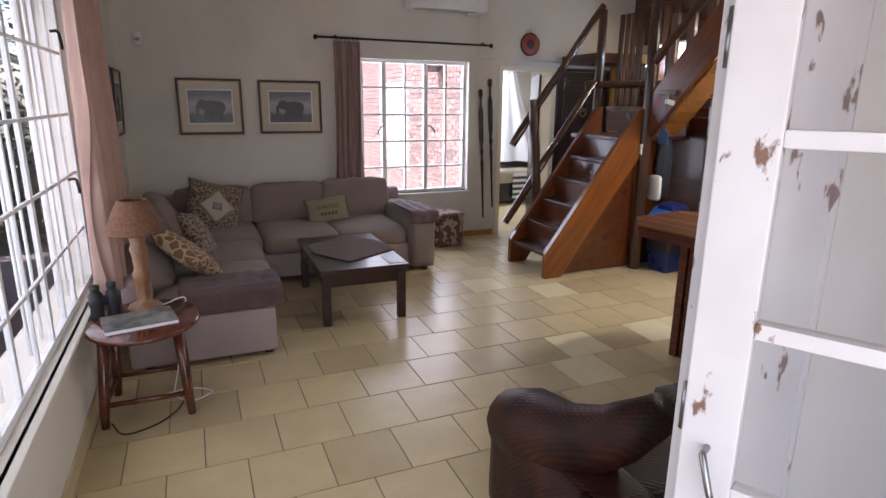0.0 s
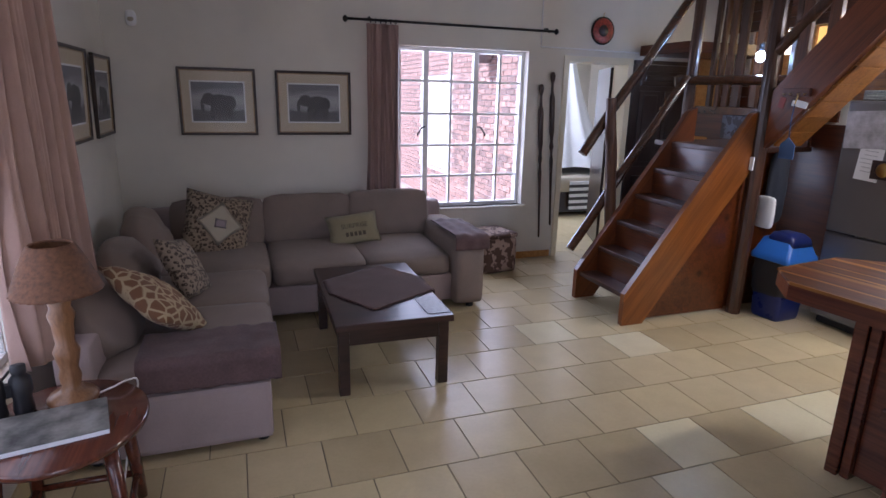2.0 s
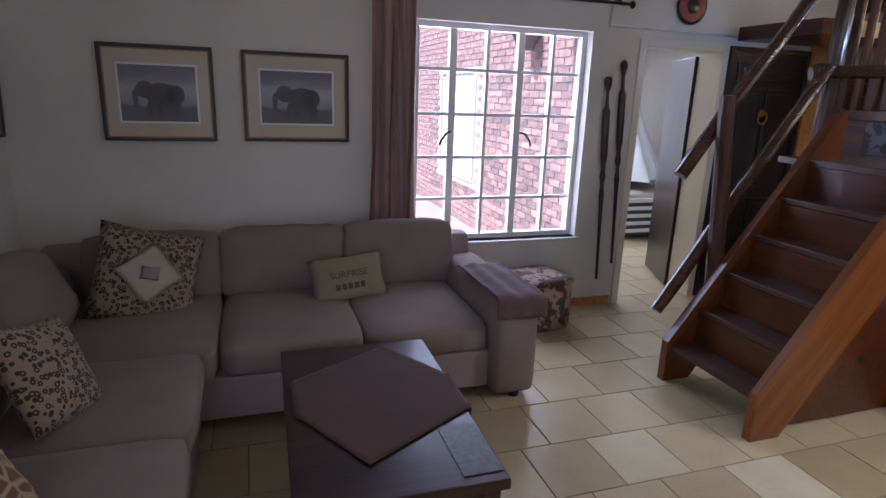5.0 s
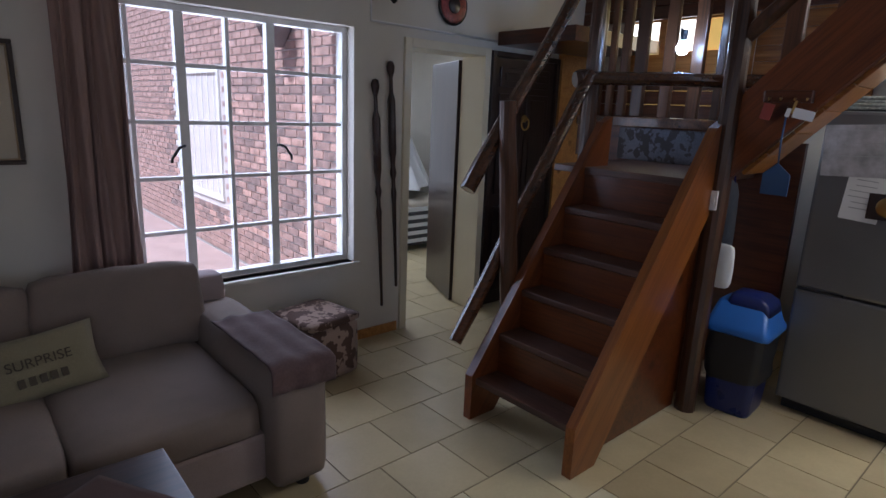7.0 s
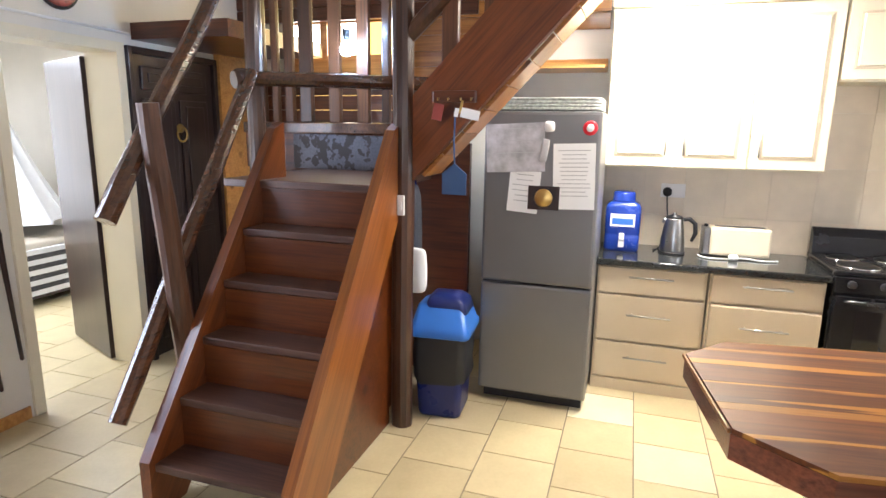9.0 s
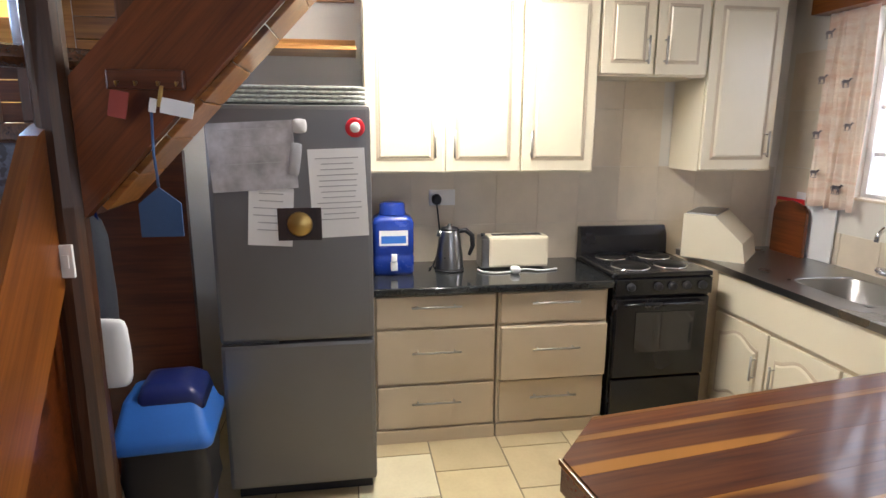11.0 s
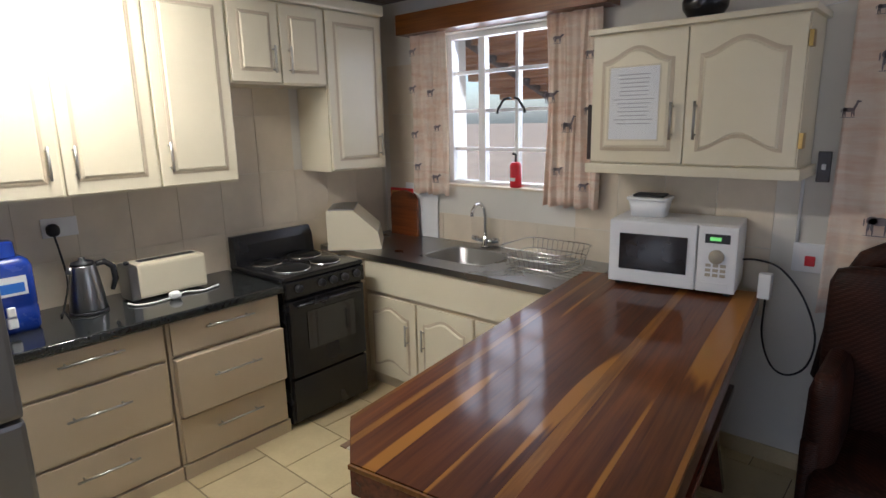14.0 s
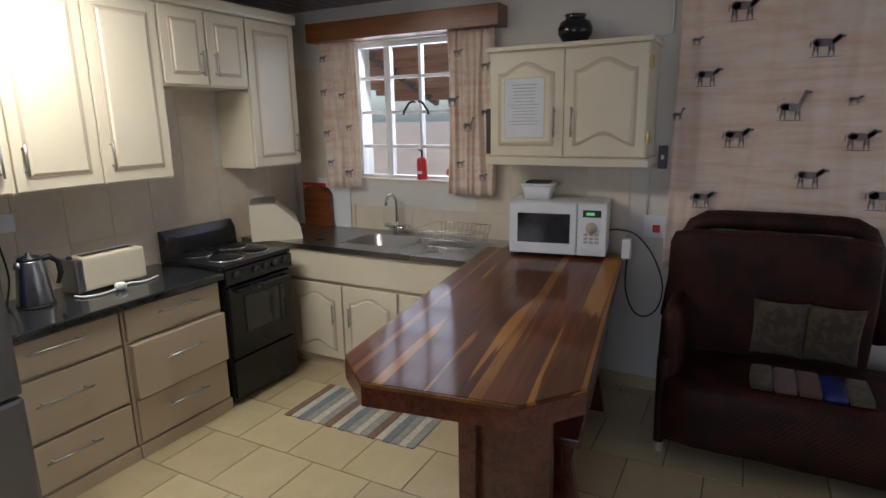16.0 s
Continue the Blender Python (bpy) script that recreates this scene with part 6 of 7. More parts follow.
part("tap", boxed(-0.018, 0.018, -0.115, -0.086, 0.03, 0.075, bevel=0.006), PLASTIC_WHITE, wc)
part("tap_lever", boxed(-0.015, 0.015, -0.12, -0.10, 0.08, 0.12, bevel=0.005), PLASTIC_WHITE, wc)
kt = thing("kettle", "brushed steel electric kettle with a black handle", "kettle", 5.60, 3.39, 0.835, 0)
part("body", lathe([(0.075, 0.012), (0.076, 0.02), (0.072, 0.08), (0.06, 0.17), (0.052, 0.215), (0.05, 0.222)], 28), STEEL, kt, "", True)
part("base", lathe([(0.08, 0.0), (0.08, 0.01), (0.075, 0.012)], 28), BLACK_PLASTIC, kt, "", True)
part("lid", lathe([(0.05, 0.222), (0.046, 0.235), (0.012, 0.245), (0.012, 0.255), (0.0, 0.258)], 24), BLACK_PLASTIC, kt, "", True)
part("handle", tube(bmesh.new(), [(0.0, -0.05, 0.215), (0.0, -0.09, 0.22), (0.0, -0.125, 0.19), (0.0, -0.13, 0.13), (0.0, -0.11, 0.08)], [0.012, 0.014, 0.014, 0.013, 0.009], 10), BLACK_PLASTIC, kt, "", True)
part("spout", lathe([(0.022, 0.0), (0.014, 0.03)], 10, at=(0.0, 0.05, 0.19)), STEEL, kt, "", True)
tst = thing("toaster", "cream and steel long toaster with a white cord", "toaster", 5.62, 3.02, 0.835, 0)
part("body", boxed(-0.07, 0.07, -0.18, 0.16, 0.012, 0.185, bevel=0.015), CREAM, tst)
part("end_cap", boxed(-0.072, 0.072, 0.155, 0.20, 0.008, 0.18, bevel=0.012), STEEL, tst)
part("slot", boxed(-0.025, 0.025, -0.15, 0.13, 0.1855, 0.187), BLACK_PLASTIC, tst)
part("knob", lathe([(0.012, 0), (0.012, 0.015), (0.0, 0.016)], 10, at=(0.0, 0.18, 0.18)), BLACK_PLASTIC, tst, "", True)
crd = thing("power_cable", "white toaster cord with plug on the worktop", "cord", 0, 0, 0)
part("cord", tube(bmesh.new(), eased([(5.55, 3.24, 0.845), (5.50, 3.22, 0.842), (5.47, 3.15, 0.842), (5.49, 3.05, 0.842), (5.52, 2.98, 0.845), (5.49, 2.9, 0.842), (5.52, 2.80, 0.842)]), 0.005, 6), PLASTIC_WHITE, crd, "", True)
part("plug", soft(0.045, 0.05, 0.035, 0.012, 0.003, m=pose(5.47, 3.05, 0.838), n=4), PLASTIC_WHITE, crd, "", True)
skt = thing("wall_socket", "white double wall socket with a black plug", "socket", EAST - 0.006, 3.40, 1.21)
part("plate", boxed(-0.012, 0.0, -0.075, 0.075, -0.045, 0.045, bevel=0.003), PLASTIC_WHITE, skt)
part("plug", soft(0.05, 0.05, 0.055, 0.018, 0.003, m=pose(-0.035, 0.035, -0.035), n=4), BLACK_PLASTIC, skt, "", True)
part("cable", tube(bmesh.new(), eased([(-0.04, 0.035, -0.035), (-0.06, 0.03, -0.10), (-0.07, 0.02, -0.25), (-0.10, 0.06, -0.366), (-0.20, 0.10, -0.368)]), 0.005, 6), BLACK_PLASTIC, skt, "", True)

# bread bin and boards in the corner
bb = thing("bread_bin", "cream sloping bread bin", "bread bin", 5.62, 1.76, 0.8705, 45)
part("body", board_xz([(-0.17, 0.0), (0.17, 0.0), (0.17, 0.25), (0.0, 0.25), (-0.15, 0.11)], -0.19, 0.19), CREAM, bb)
part("lid", boxed(-0.005, 0.16, -0.17, 0.17, 0.251, 0.26, bevel=0.003), STEEL, bb)
cb = thing("chopping_board", "round-topped wooden chopping board", "board", 5.58, SOUTH + 0.065, 0.871, 0)
part("board", board_xz([(-0.13, 0.0), (0.13, 0.0), (0.13, 0.26), (0.10, 0.30), (0.0, 0.32), (-0.10, 0.30), (-0.13, 0.26)], -0.01, 0.01), STAIR_Y, cb)
cbw = thing("chopping_board", "large white plastic chopping board", "board", 5.46, SOUTH + 0.02, 0.871, 0)
part("board", boxed(-0.16, 0.14, -0.006, 0.006, 0.0, 0.37, bevel=0.004), PLASTIC_WHITE, cbw)
cbr = thing("serving_tray", "red and yellow patterned tray", "tray", 5.64, SOUTH + 0.035, 0.871, 0)
part("tray", boxed(-0.12, 0.10, -0.008, 0.008, 0.0, 0.33, bevel=0.006), RED, cbr)
part("band", boxed(-0.11, 0.09, 0.0082, 0.010, 0.25, 0.31), PINE, cbr)

# dish rack
dr = thing("dish_rack", "chrome wire dish rack on the drainer", "dish rack", 4.30, SOUTH + 0.27, 0.874, 0)
for z, o in ((0.005, -0.02), (0.055, 0.0), (0.11, 0.02)):
    pts = [(x, y, z) for x, y in rrect(-0.19 - o, 0.19 + o, -0.15 - o, 0.15 + o, 0.06)]
    part("hoop", tube(bmesh.new(), pts + pts[:1], 0.0035, 6), CHROME, dr, "", True)
for k in range(12):
    x = -0.165 + k * 0.03
    part("wire", tube(bmesh.new(), [(x * 1.1, -0.165, 0.11), (x, -0.13, 0.006), (x, 0.13, 0.006), (x * 1.1, 0.165, 0.11)], 0.0022, 5), CHROME, dr, "", True)

# microwave with tub
mw = thing("microwave", "white microwave oven with a dark glass door", "microwave", 3.65, 1.306, 0.888, 8)
part("body", boxed(-0.275, 0.275, 0.035, 0.30, 0.0, 0.302, bevel=0.01), PLASTIC_WHITE, mw)
part("door", boxed(-0.112, 0.275, 0.302, 0.335, 0.004, 0.30, bevel=0.01), PLASTIC_WHITE, mw)
part("door_window", boxed(-0.075, 0.225, 0.333, 0.339, 0.07, 0.24, bevel=0.003), DARKGLASS, mw, "dark door window")
part("control_panel", boxed(-0.275, -0.116, 0.302, 0.33, 0.004, 0.30, bevel=0.006), PLASTIC_WHITE, mw)
part("display", boxed(-0.245, -0.145, 0.329, 0.332, 0.225, 0.265), BLACK_PLASTIC, mw)
part("display_digits", boxed(-0.21, -0.165, 0.332, 0.333, 0.236, 0.252), SCREEN, mw, "green display digits")
bm = lathe([(0.032, 0), (0.030, 0.014), (0.0, 0.016)], 24)
bmesh.ops.transform(bm, matrix=pose(-0.195, 0.33, 0.165, -90, 0, 0), verts=bm.verts)
part("dial", bm, LINEN, mw, "", True)
for k in range(3):
    for j in range(3):
        part("button", boxed(-0.235 + j * 0.03, -0.213 + j * 0.03, 0.329, 0.3325, 0.075 + k * 0.022, 0.089 + k * 0.022, bevel=0.002), LINEN, mw)
part("release_bar", boxed(-0.25, -0.14, 0.329, 0.335, 0.02, 0.05, bevel=0.003), PLASTIC_WHITE, mw)
for x in (-0.24, 0.24):
    for y in (0.04, 0.28):
        part("foot", lathe([(0.014, -0.015), (0.014, 0.0)], 10, at=(x, y, 0)), BLACK_PLASTIC, mw)
tub = thing("plastic_tub", "white plastic tub on the microwave", "tub", 3.76, 1.49, 1.1905, 8)
part("tub", rings(bmesh.new(), [[(x, y, z) for x, y in rrect(-w, w, -w * 0.8, w * 0.8, 0.02)] for w, z in ((0.075, 0.0), (0.09, 0.085))]), PLASTIC_WHITE, tub, "", True)
part("rim", rings(bmesh.new(), [[(x, y, z) for x, y in rrect(-w, w, -w * 0.8, w * 0.8, 0.02)] for w, z in ((0.092, 0.078), (0.097, 0.08), (0.097, 0.092), (0.09, 0.093))]), PLASTIC_WHITE, tub, "", True)
part("contents", boxed(-0.07, 0.07, -0.055, 0.055, 0.0935, 0.105, bevel=0.004), BLACK_PLASTIC, tub)

pot = single("clay_pot", lathe([(0.04, 0), (0.065, 0.01), (0.092, 0.05), (0.095, 0.08), (0.08, 0.115), (0.055, 0.128), (0.052, 0.14), (0.06, 0.152), (0.055, 0.154), (0.045, 0.14)], 32), BLACK, "round black clay pot on top of the cupboard", "pot", 3.575, SOUTH + 0.19, 2.0555, smooth=True)
nt_ = thing("notice_sheet", "white printed notice in a plastic sleeve", "notice", 0, 0, 0)
part("sheet", boxed(3.70, 3.93, CR + 0.0125, CR + 0.014, 1.555, 1.875), PAPER, nt_)
part("sleeve", boxed(3.692, 3.938, CR + 0.0145, CR + 0.0155, 1.548, 1.882), GLAZE, nt_)
bar_lines(nt_, 3.72, 3.91, 1.84, 13, 0.018, lambda a_, b_, c_, d_: boxed(a_, b_, CR + 0.0141, CR + 0.0144, c_, d_), 5)
cn = single("hanging_board", boxed(4.07, 4.10, SOUTH + 0.03, SOUTH + 0.22, 1.45, 1.72, bevel=0.006), DOORWOOD, "narrow dark wooden board hung by the cupboard", "board")

pm = single("curtain_pelmet", boxed(4.05, 5.52, SOUTH + 0.002, SOUTH + 0.15, 2.205, 2.33, bevel=0.004), GOLD, "varnished pine pelmet box over the sink window", "pelmet")


def motif(bm, cx, cz, y, s, kind):
    """A plain dark printed shape: an oval with a few short bars."""
    def oval(x, z, a_, b_):
        rings(bm, [[(x + a_ * math.cos(2 * math.pi * i / 12), y + d, z + b_ * math.sin(2 * math.pi * i / 12)) for i in range(12)] for d in (0.0, 0.0012)])
    high = 0.62 if kind == 1 else 0.2
    oval(cx, cz, 0.42 * s, 0.17 * s)
    oval(cx - 0.26 * s, cz + 0.02 * s, 0.2 * s, 0.18 * s)
    for k in range(4):
        oval(cx + (0.36 + 0.06 * k) * s, cz + high * (k + 1) / 4 * s, 0.09 * s, 0.13 * s)
    oval(cx + 0.66 * s, cz + (high + 0.02) * s, 0.13 * s, 0.065 * s)
    for k, lean in ((-0.36, -0.03), (-0.24, 0.03), (0.22, -0.02), (0.34, 0.04)):
        oval(cx + k * s, cz - 0.24 * s, 0.055 * s, 0.16 * s)
        oval(cx + (k + lean) * s, cz - 0.42 * s, 0.03 * s, 0.18 * s)
    oval(cx - 0.52 * s, cz - 0.06 * s, 0.03 * s, 0.16 * s)
    oval(cx, cz - 0.6 * s, 0.55 * s, 0.02 * s)


def safari_curtain(label, w, h, folds, depth, x, y, z, spots, rz=180, seed=0.0, gather=0.95):
    c = thing("printed_curtain", label, "curtain", x, y, z, rz)
    part("fabric", drape(w, h, folds, depth, 90, 22, gather, seed), SAFARI, c, "sand-coloured fabric", True)
    for k, (cx, cz, s, kind) in enumerate(spots):
        bm = bmesh.new()
        motif(bm, cx, cz, -depth * 1.25 - 0.004, s, kind)
        part("printed_shape", bm, BEAST, c, "dark printed shape")
    return c


# prints as (x, z, size, kind) on the wall behind
PRINTS = ((2.90, 1.867, 0.10, 0), (2.39, 1.99, 0.11, 0), (2.50, 1.69, 0.11, 1), (2.74, 1.556, 0.11, 0), (2.20, 1.543, 0.11, 0), (2.39, 1.352, 0.11, 0), (2.88, 1.221, 0.10, 0), (2.757, 2.193, 0.12, 0), (2.08, 1.26, 0.12, 0), (2.96, 2.046, 0.045, 0), (2.24, 1.722, 0.05, 0), (3.03, 1.664, 0.05, 1), (2.48, 1.14, 0.06, 0), (1.95, 1.9, 0.11, 1))
safari_curtain("sand curtain printed with dark wildlife shapes", 1.28, 1.95, 7, 0.012, 2.43, SOUTH + 0.045, 2.75, [(2.43 - x, z - 2.75, s, k) for x, z, s, k in PRINTS])
safari_curtain("short printed curtain beside the sink window", 0.32, 1.02, 4, 0.03, 5.31, SOUTH + 0.075, 2.203, [(-0.10, -0.10, 0.05, 0), (-0.11, -0.33, 0.05, 0), (0.05, -0.36, 0.05, 0), (-0.10, -0.62, 0.05, 0), (-0.08, -0.83, 0.05, 0), (0.08, -0.90, 0.06, 0), (0.10, -0.58, 0.045, 0)], seed=3.0)
safari_curtain("short printed curtain drawn at the sink window", 0.33, 1.03, 4, 0.03, 4.27, SOUTH + 0.075, 2.203, [(-0.07, -0.13, 0.05, 0), (0.0, -0.58, 0.065, 1), (-0.11, -0.42, 0.07, 0), (0.12, -0.22, 0.05, 0), (0.12, -0.5, 0.05, 0), (-0.06, -0.82, 0.05, 0), (0.10, -0.90, 0.05, 0)], seed=6.0)

sp = thing("soap_bottle", "red pump soap bottle on the window sill", "bottle", 4.70, SOUTH - 0.03, 1.2505, 0)
part("bottle", lathe([(0.034, 0), (0.036, 0.005), (0.036, 0.13), (0.028, 0.15), (0.014, 0.155)], 20), RED, sp, "", True)
part("pump", tube(bmesh.new(), [(0, 0, 0.155), (0, 0, 0.20), (0, 0.03, 0.205)], 0.007, 8), BLACK_PLASTIC, sp, "", True)
part("label", boxed(-0.02, 0.02, 0.0355, 0.037, 0.04, 0.06), PAPER, sp)

sw2 = thing("light_switch", "brown wooden light switch plate", "switch", 3.10, SOUTH + 0.002, 1.43, 0)
part("plate", boxed(-0.025, 0.025, 0.0, 0.012, -0.065, 0.065, bevel=0.003), DOORWOOD, sw2)
part("rocker", boxed(-0.008, 0.008, 0.012, 0.018, -0.012, 0.012, bevel=0.002), PLASTIC_WHITE, sw2)
sk2 = thing("wall_socket", "white wall socket with a red switch", "socket", 3.11, SOUTH + 0.002, 1.03, 0)
part("plate", boxed(-0.07, 0.07, 0.0, 0.014, -0.065, 0.065, bevel=0.003), PLASTIC_WHITE, sk2)
part("red_switch", boxed(-0.02, 0.02, 0.014, 0.026, -0.035, 0.01, bevel=0.005), RED, sk2, "red rocker switch")
part("conduit", tube(bmesh.new(), [(0.06, 0.008, 0.065), (0.06, 0.008, 1.05), (-0.02, 0.008, 1.06), (-0.02, 0.008, 1.6)], 0.007, 6), PLASTIC_WHITE, sk2, "", True)
single("microwave_cable", tube(bmesh.new(), eased([(3.38, 1.36, 1.00), (3.30, 1.37, 1.01), (3.20, 1.40, 0.99), (3.10, 1.42, 0.88), (3.04, 1.43, 0.72), (3.06, 1.43, 0.58), (3.13, 1.43, 0.52), (3.20, 1.42, 0.55), (3.245, 1.42, 0.68), (3.235, 1.47, 0.875)]), 0.0045, 8), BLACK_PLASTIC, "black microwave cable looping beside the counter", "cable", smooth=True)
single("adaptor_plug", boxed(3.21, 3.26, 1.47, 1.52, 0.8735, 0.985, bevel=0.006), PLASTIC_WHITE, "white adaptor block at the counter edge", "plug")

# patchwork runner and cushions on the wicker sofa
for k, (x0, mt) in enumerate(((2.46, FADED), (2.24, FADED))):
    ob = mesh_object("cushion", pillow(0.24, 0.32, 0.08), mt, True)
    ob.matrix_world = pose(x0, 1.645, 0.62, 14, 0, 180)
    tagged(ob, ("dark animal print cushion on the wicker sofa", "faded beige printed cushion on the wicker sofa")[k], "cushion", "cushions on the wicker sofa")
rn = thing("patchwork_runner", "folded patchwork runner on the wicker seat", "runner", 2.34, 1.86, 0.43)
for k, mt in enumerate((FADED, NAVY, TABLECLOTH, THROW, FADED)):
    part("patch", soft(0.092, 0.26, 0.03, 0.01, 0.004, m=pose(-0.2 + k * 0.095, 0, 0), n=3), mt, rn, "", True)

# striped mat in front of the sink
mt_ = thing("floor_mat", "woven striped cotton mat on the kitchen tiles", "mat", 4.50, 2.31, 0.001, 1)
MATS = [plain("mat_%s" % n, c, 0.95, var=0.2, scale=40, relief=0.5) for n, c in (("grey", (0.36, 0.35, 0.32)), ("cream", (0.62, 0.58, 0.48)), ("brown", (0.24, 0.15, 0.10)), ("slate", (0.22, 0.25, 0.27)))]
for k in range(18):
    part("stripe", boxed(-0.43 + k * 0.048, -0.385 + k * 0.048, -0.21 - 0.004 * (k % 3), 0.21 + 0.005 * (k % 2), 0, 0.007, bevel=0.002), MATS[(0, 1, 0, 3, 1, 2)[k % 6]], mt_, "woven stripe")
tl = thing("kitchen_tube_lamp", "fluorescent tube lamp under the loft boards", "lamp", 5.13, 3.45, 2.43)
part("batten", boxed(-0.03, 0.03, -0.62, 0.62, 0.0, 0.03, bevel=0.004), PLASTIC_WHITE, tl)
part("tube", tube(bmesh.new(), [(0, -0.6, -0.015), (0, 0.6, -0.015)], 0.013, 10), TUBE, tl, "lit white tube", True)


# cold spot lamp on the gallery post
cl = thing("spot_lamp", "small lit cold white bulb on the gallery post", "lamp", 4.85, 5.28, 2.10)
part("holder", lathe([(0.018, -0.03), (0.022, 0.0), (0.022, 0.03), (0.0, 0.03)], 14), BLACK_PLASTIC, cl, "", True)
part("bulb", lathe([(0.0, -0.115), (0.026, -0.105), (0.038, -0.075), (0.02, -0.031)], 16), SPOT_GLOW, cl, "lit cold white bulb", True)
part("arm", tube(bmesh.new(), [(0.0, 0.0, 0.02), (0.08, 0.06, 0.05), (0.15, 0.10, 0.05)], 0.006, 6), BLACK_PLASTIC, cl, "", True)


# ---- outside ----
structure("ground", boxed(-300, 300, -300, 300, -0.40, -0.16), SAND, "dry sandy ground reaching the horizon")
structure("veranda_floor", boxed(WEST - 3.2, EAST + 1.0, SOUTH - 3.6, SOUTH - 0.252, -0.16, -0.03), PAVING, "pale red veranda floor")
structure("veranda_floor_west", boxed(WEST - 3.2, WEST - 0.252, SOUTH - 0.25, NORTH + 1.0, -0.16, -0.03), PAVING, "pale red veranda floor beside the barred window")
structure("courtyard_paving", boxed(WEST - 0.25, 3.47, NORTH + 0.225, 14.0, -0.16, 0.1), BRICK_PAVING, "pale red courtyard paving")


def thatch_roof(name, along, a0, a1, wall, out, z_wall, z_out, label):
    """A sloping veranda roof: purlins under bundled thatch."""
    v = thing(name, label, "roof", kind="structure")
    n = 14
    for k in range(n):
        t0, t1 = k / n, (k + 1) / n
        b0, b1 = wall + (out - wall) * t0, wall + (out - wall) * t1
        z0, z1 = z_wall + (z_out - z_wall) * t0, z_wall + (z_out - z_wall) * t1
        lo, hi = min(b0, b1), max(b0, b1)
        bm = boxed(a0, a1, lo, hi, min(z0, z1) + 0.03, max(z0, z1) + 0.22) if along == "x" else boxed(lo, hi, a0, a1, min(z0, z1) + 0.03, max(z0, z1) + 0.22)
        part("thatch_course", bm, THATCH, v)
    for k in range(6):
        a_ = a0 + (a1 - a0) * (k + 0.5) / 6
        p, q = ((a_, wall, z_wall), (a_, out, z_out)) if along == "x" else ((wall, a_, z_wall), (out, a_, z_out))
        part("rafter", log(p, q, 0.05, 0.045, k), BARK, v, "rough pole rafter", True)
    for k in range(3):
        a_ = a0 + (a1 - a0) * (k + 0.35) / 3
        p = (a_, out + (0.3 if out < wall else -0.3)) if along == "x" else (out + 0.3, a_)
        part("veranda_post", log((p[0], p[1], -0.1), (p[0], p[1], z_out + 0.1), 0.07, 0.06, k + 30), BARK, v, "rough veranda post", True)
    return v


thatch_roof("veranda_roof", "x", WEST - 0.5, EAST + 1.0, SOUTH - 0.26, SOUTH - 3.0, 2.75, 1.86, "thatched veranda roof on pole rafters")
thatch_roof("veranda_roof", "y", SOUTH - 1.0, NORTH + 1.0, WEST - 0.26, WEST - 2.8, 2.8, 2.1, "thatched veranda roof beyond the barred window")
rt = thing("patio_table", "red covered patio table on the veranda", "table", 4.55, SOUTH - 1.7, -0.03)
part("top", boxed(-0.6, 0.6, -0.45, 0.45, 1.18, 1.24, bevel=0.01), RED, rt)
for x in (-0.5, 0.5):
    for y in (-0.35, 0.35):
        part("leg", boxed(x - 0.03, x + 0.03, y - 0.03, y + 0.03, 0, 1.18), DOORWOOD, rt)
for k, (x, y) in enumerate(((-0.95, 3.3), (-1.1, 2.2))):
    fp = thing("flower_pot", "clay pot with a leafy plant on the veranda", "pot plant", x, y, -0.03, group="veranda pots")
    part("pot", lathe([(0.12, 0), (0.17, 0.25), (0.19, 0.27), (0.19, 0.30), (0.15, 0.30)], 20), PAVING, fp, "", True)
    r = random.Random(k)
    bm = bmesh.new()
    for i in range(60):
        t, l = r.uniform(0, 6.28), r.uniform(0.15, 0.4)
        p = Vector((math.cos(t) * l, math.sin(t) * l, 0.32 + r.uniform(0, 0.5)))
        q = [p + Vector((r.uniform(-0.07, 0.07), r.uniform(-0.07, 0.07), r.uniform(-0.05, 0.09))) for _ in range(3)]
        bm.faces.new([bm.verts.new(v) for v in (p, *q)][:4])
    part("leaves", bm, LEAF, fp, "dusty green leaves")


def tree(x, y, h, seed):
    r = random.Random(seed)
    t = thing("tree", "bushveld tree with thin dusty green leaves", "tree", x, y, -0.2, group="garden trees")
    part("trunk", tube(bmesh.new(), [(0, 0, 0), (0.05, 0.02, h * 0.25), (-0.04, 0.05, h * 0.5)], [0.14, 0.11, 0.08], 10, 0.2, seed), BARK, t, "", True)
    tips = []
    for k in range(7):
        a_ = k * 0.9 + r.uniform(-0.3, 0.3)
        tip = Vector((math.cos(a_) * h * r.uniform(0.25, 0.45), math.sin(a_) * h * r.uniform(0.25, 0.45), h * r.uniform(0.55, 0.95)))
        part("limb", tube(bmesh.new(), [(-0.03, 0.04, h * r.uniform(0.3, 0.5)), tuple(tip * 0.6 + Vector((0, 0, h * 0.2))), tuple(tip)], [0.06, 0.04, 0.015], 7, 0.2, k), BARK, t, "", True)
        tips.append(tip)
    bm = bmesh.new()
    for k in range(2200):
        c = r.choice(tips) + Vector((r.gauss(0, h * 0.12), r.gauss(0, h * 0.12), r.gauss(0, h * 0.09)))
        a_ = Vector((r.uniform(-1, 1), r.uniform(-1, 1), r.uniform(-0.6, 0.6))).normalized()
        b_ = a_.orthogonal().normalized()
        s = r.uniform(0.05, 0.10)
        bm.faces.new([bm.verts.new(c + v) for v in (a_ * s, b_ * s * 0.5, -a_ * s, -b_ * s * 0.5)])
    part("crown", bm, LEAF, t, "thin crown of small leaves")


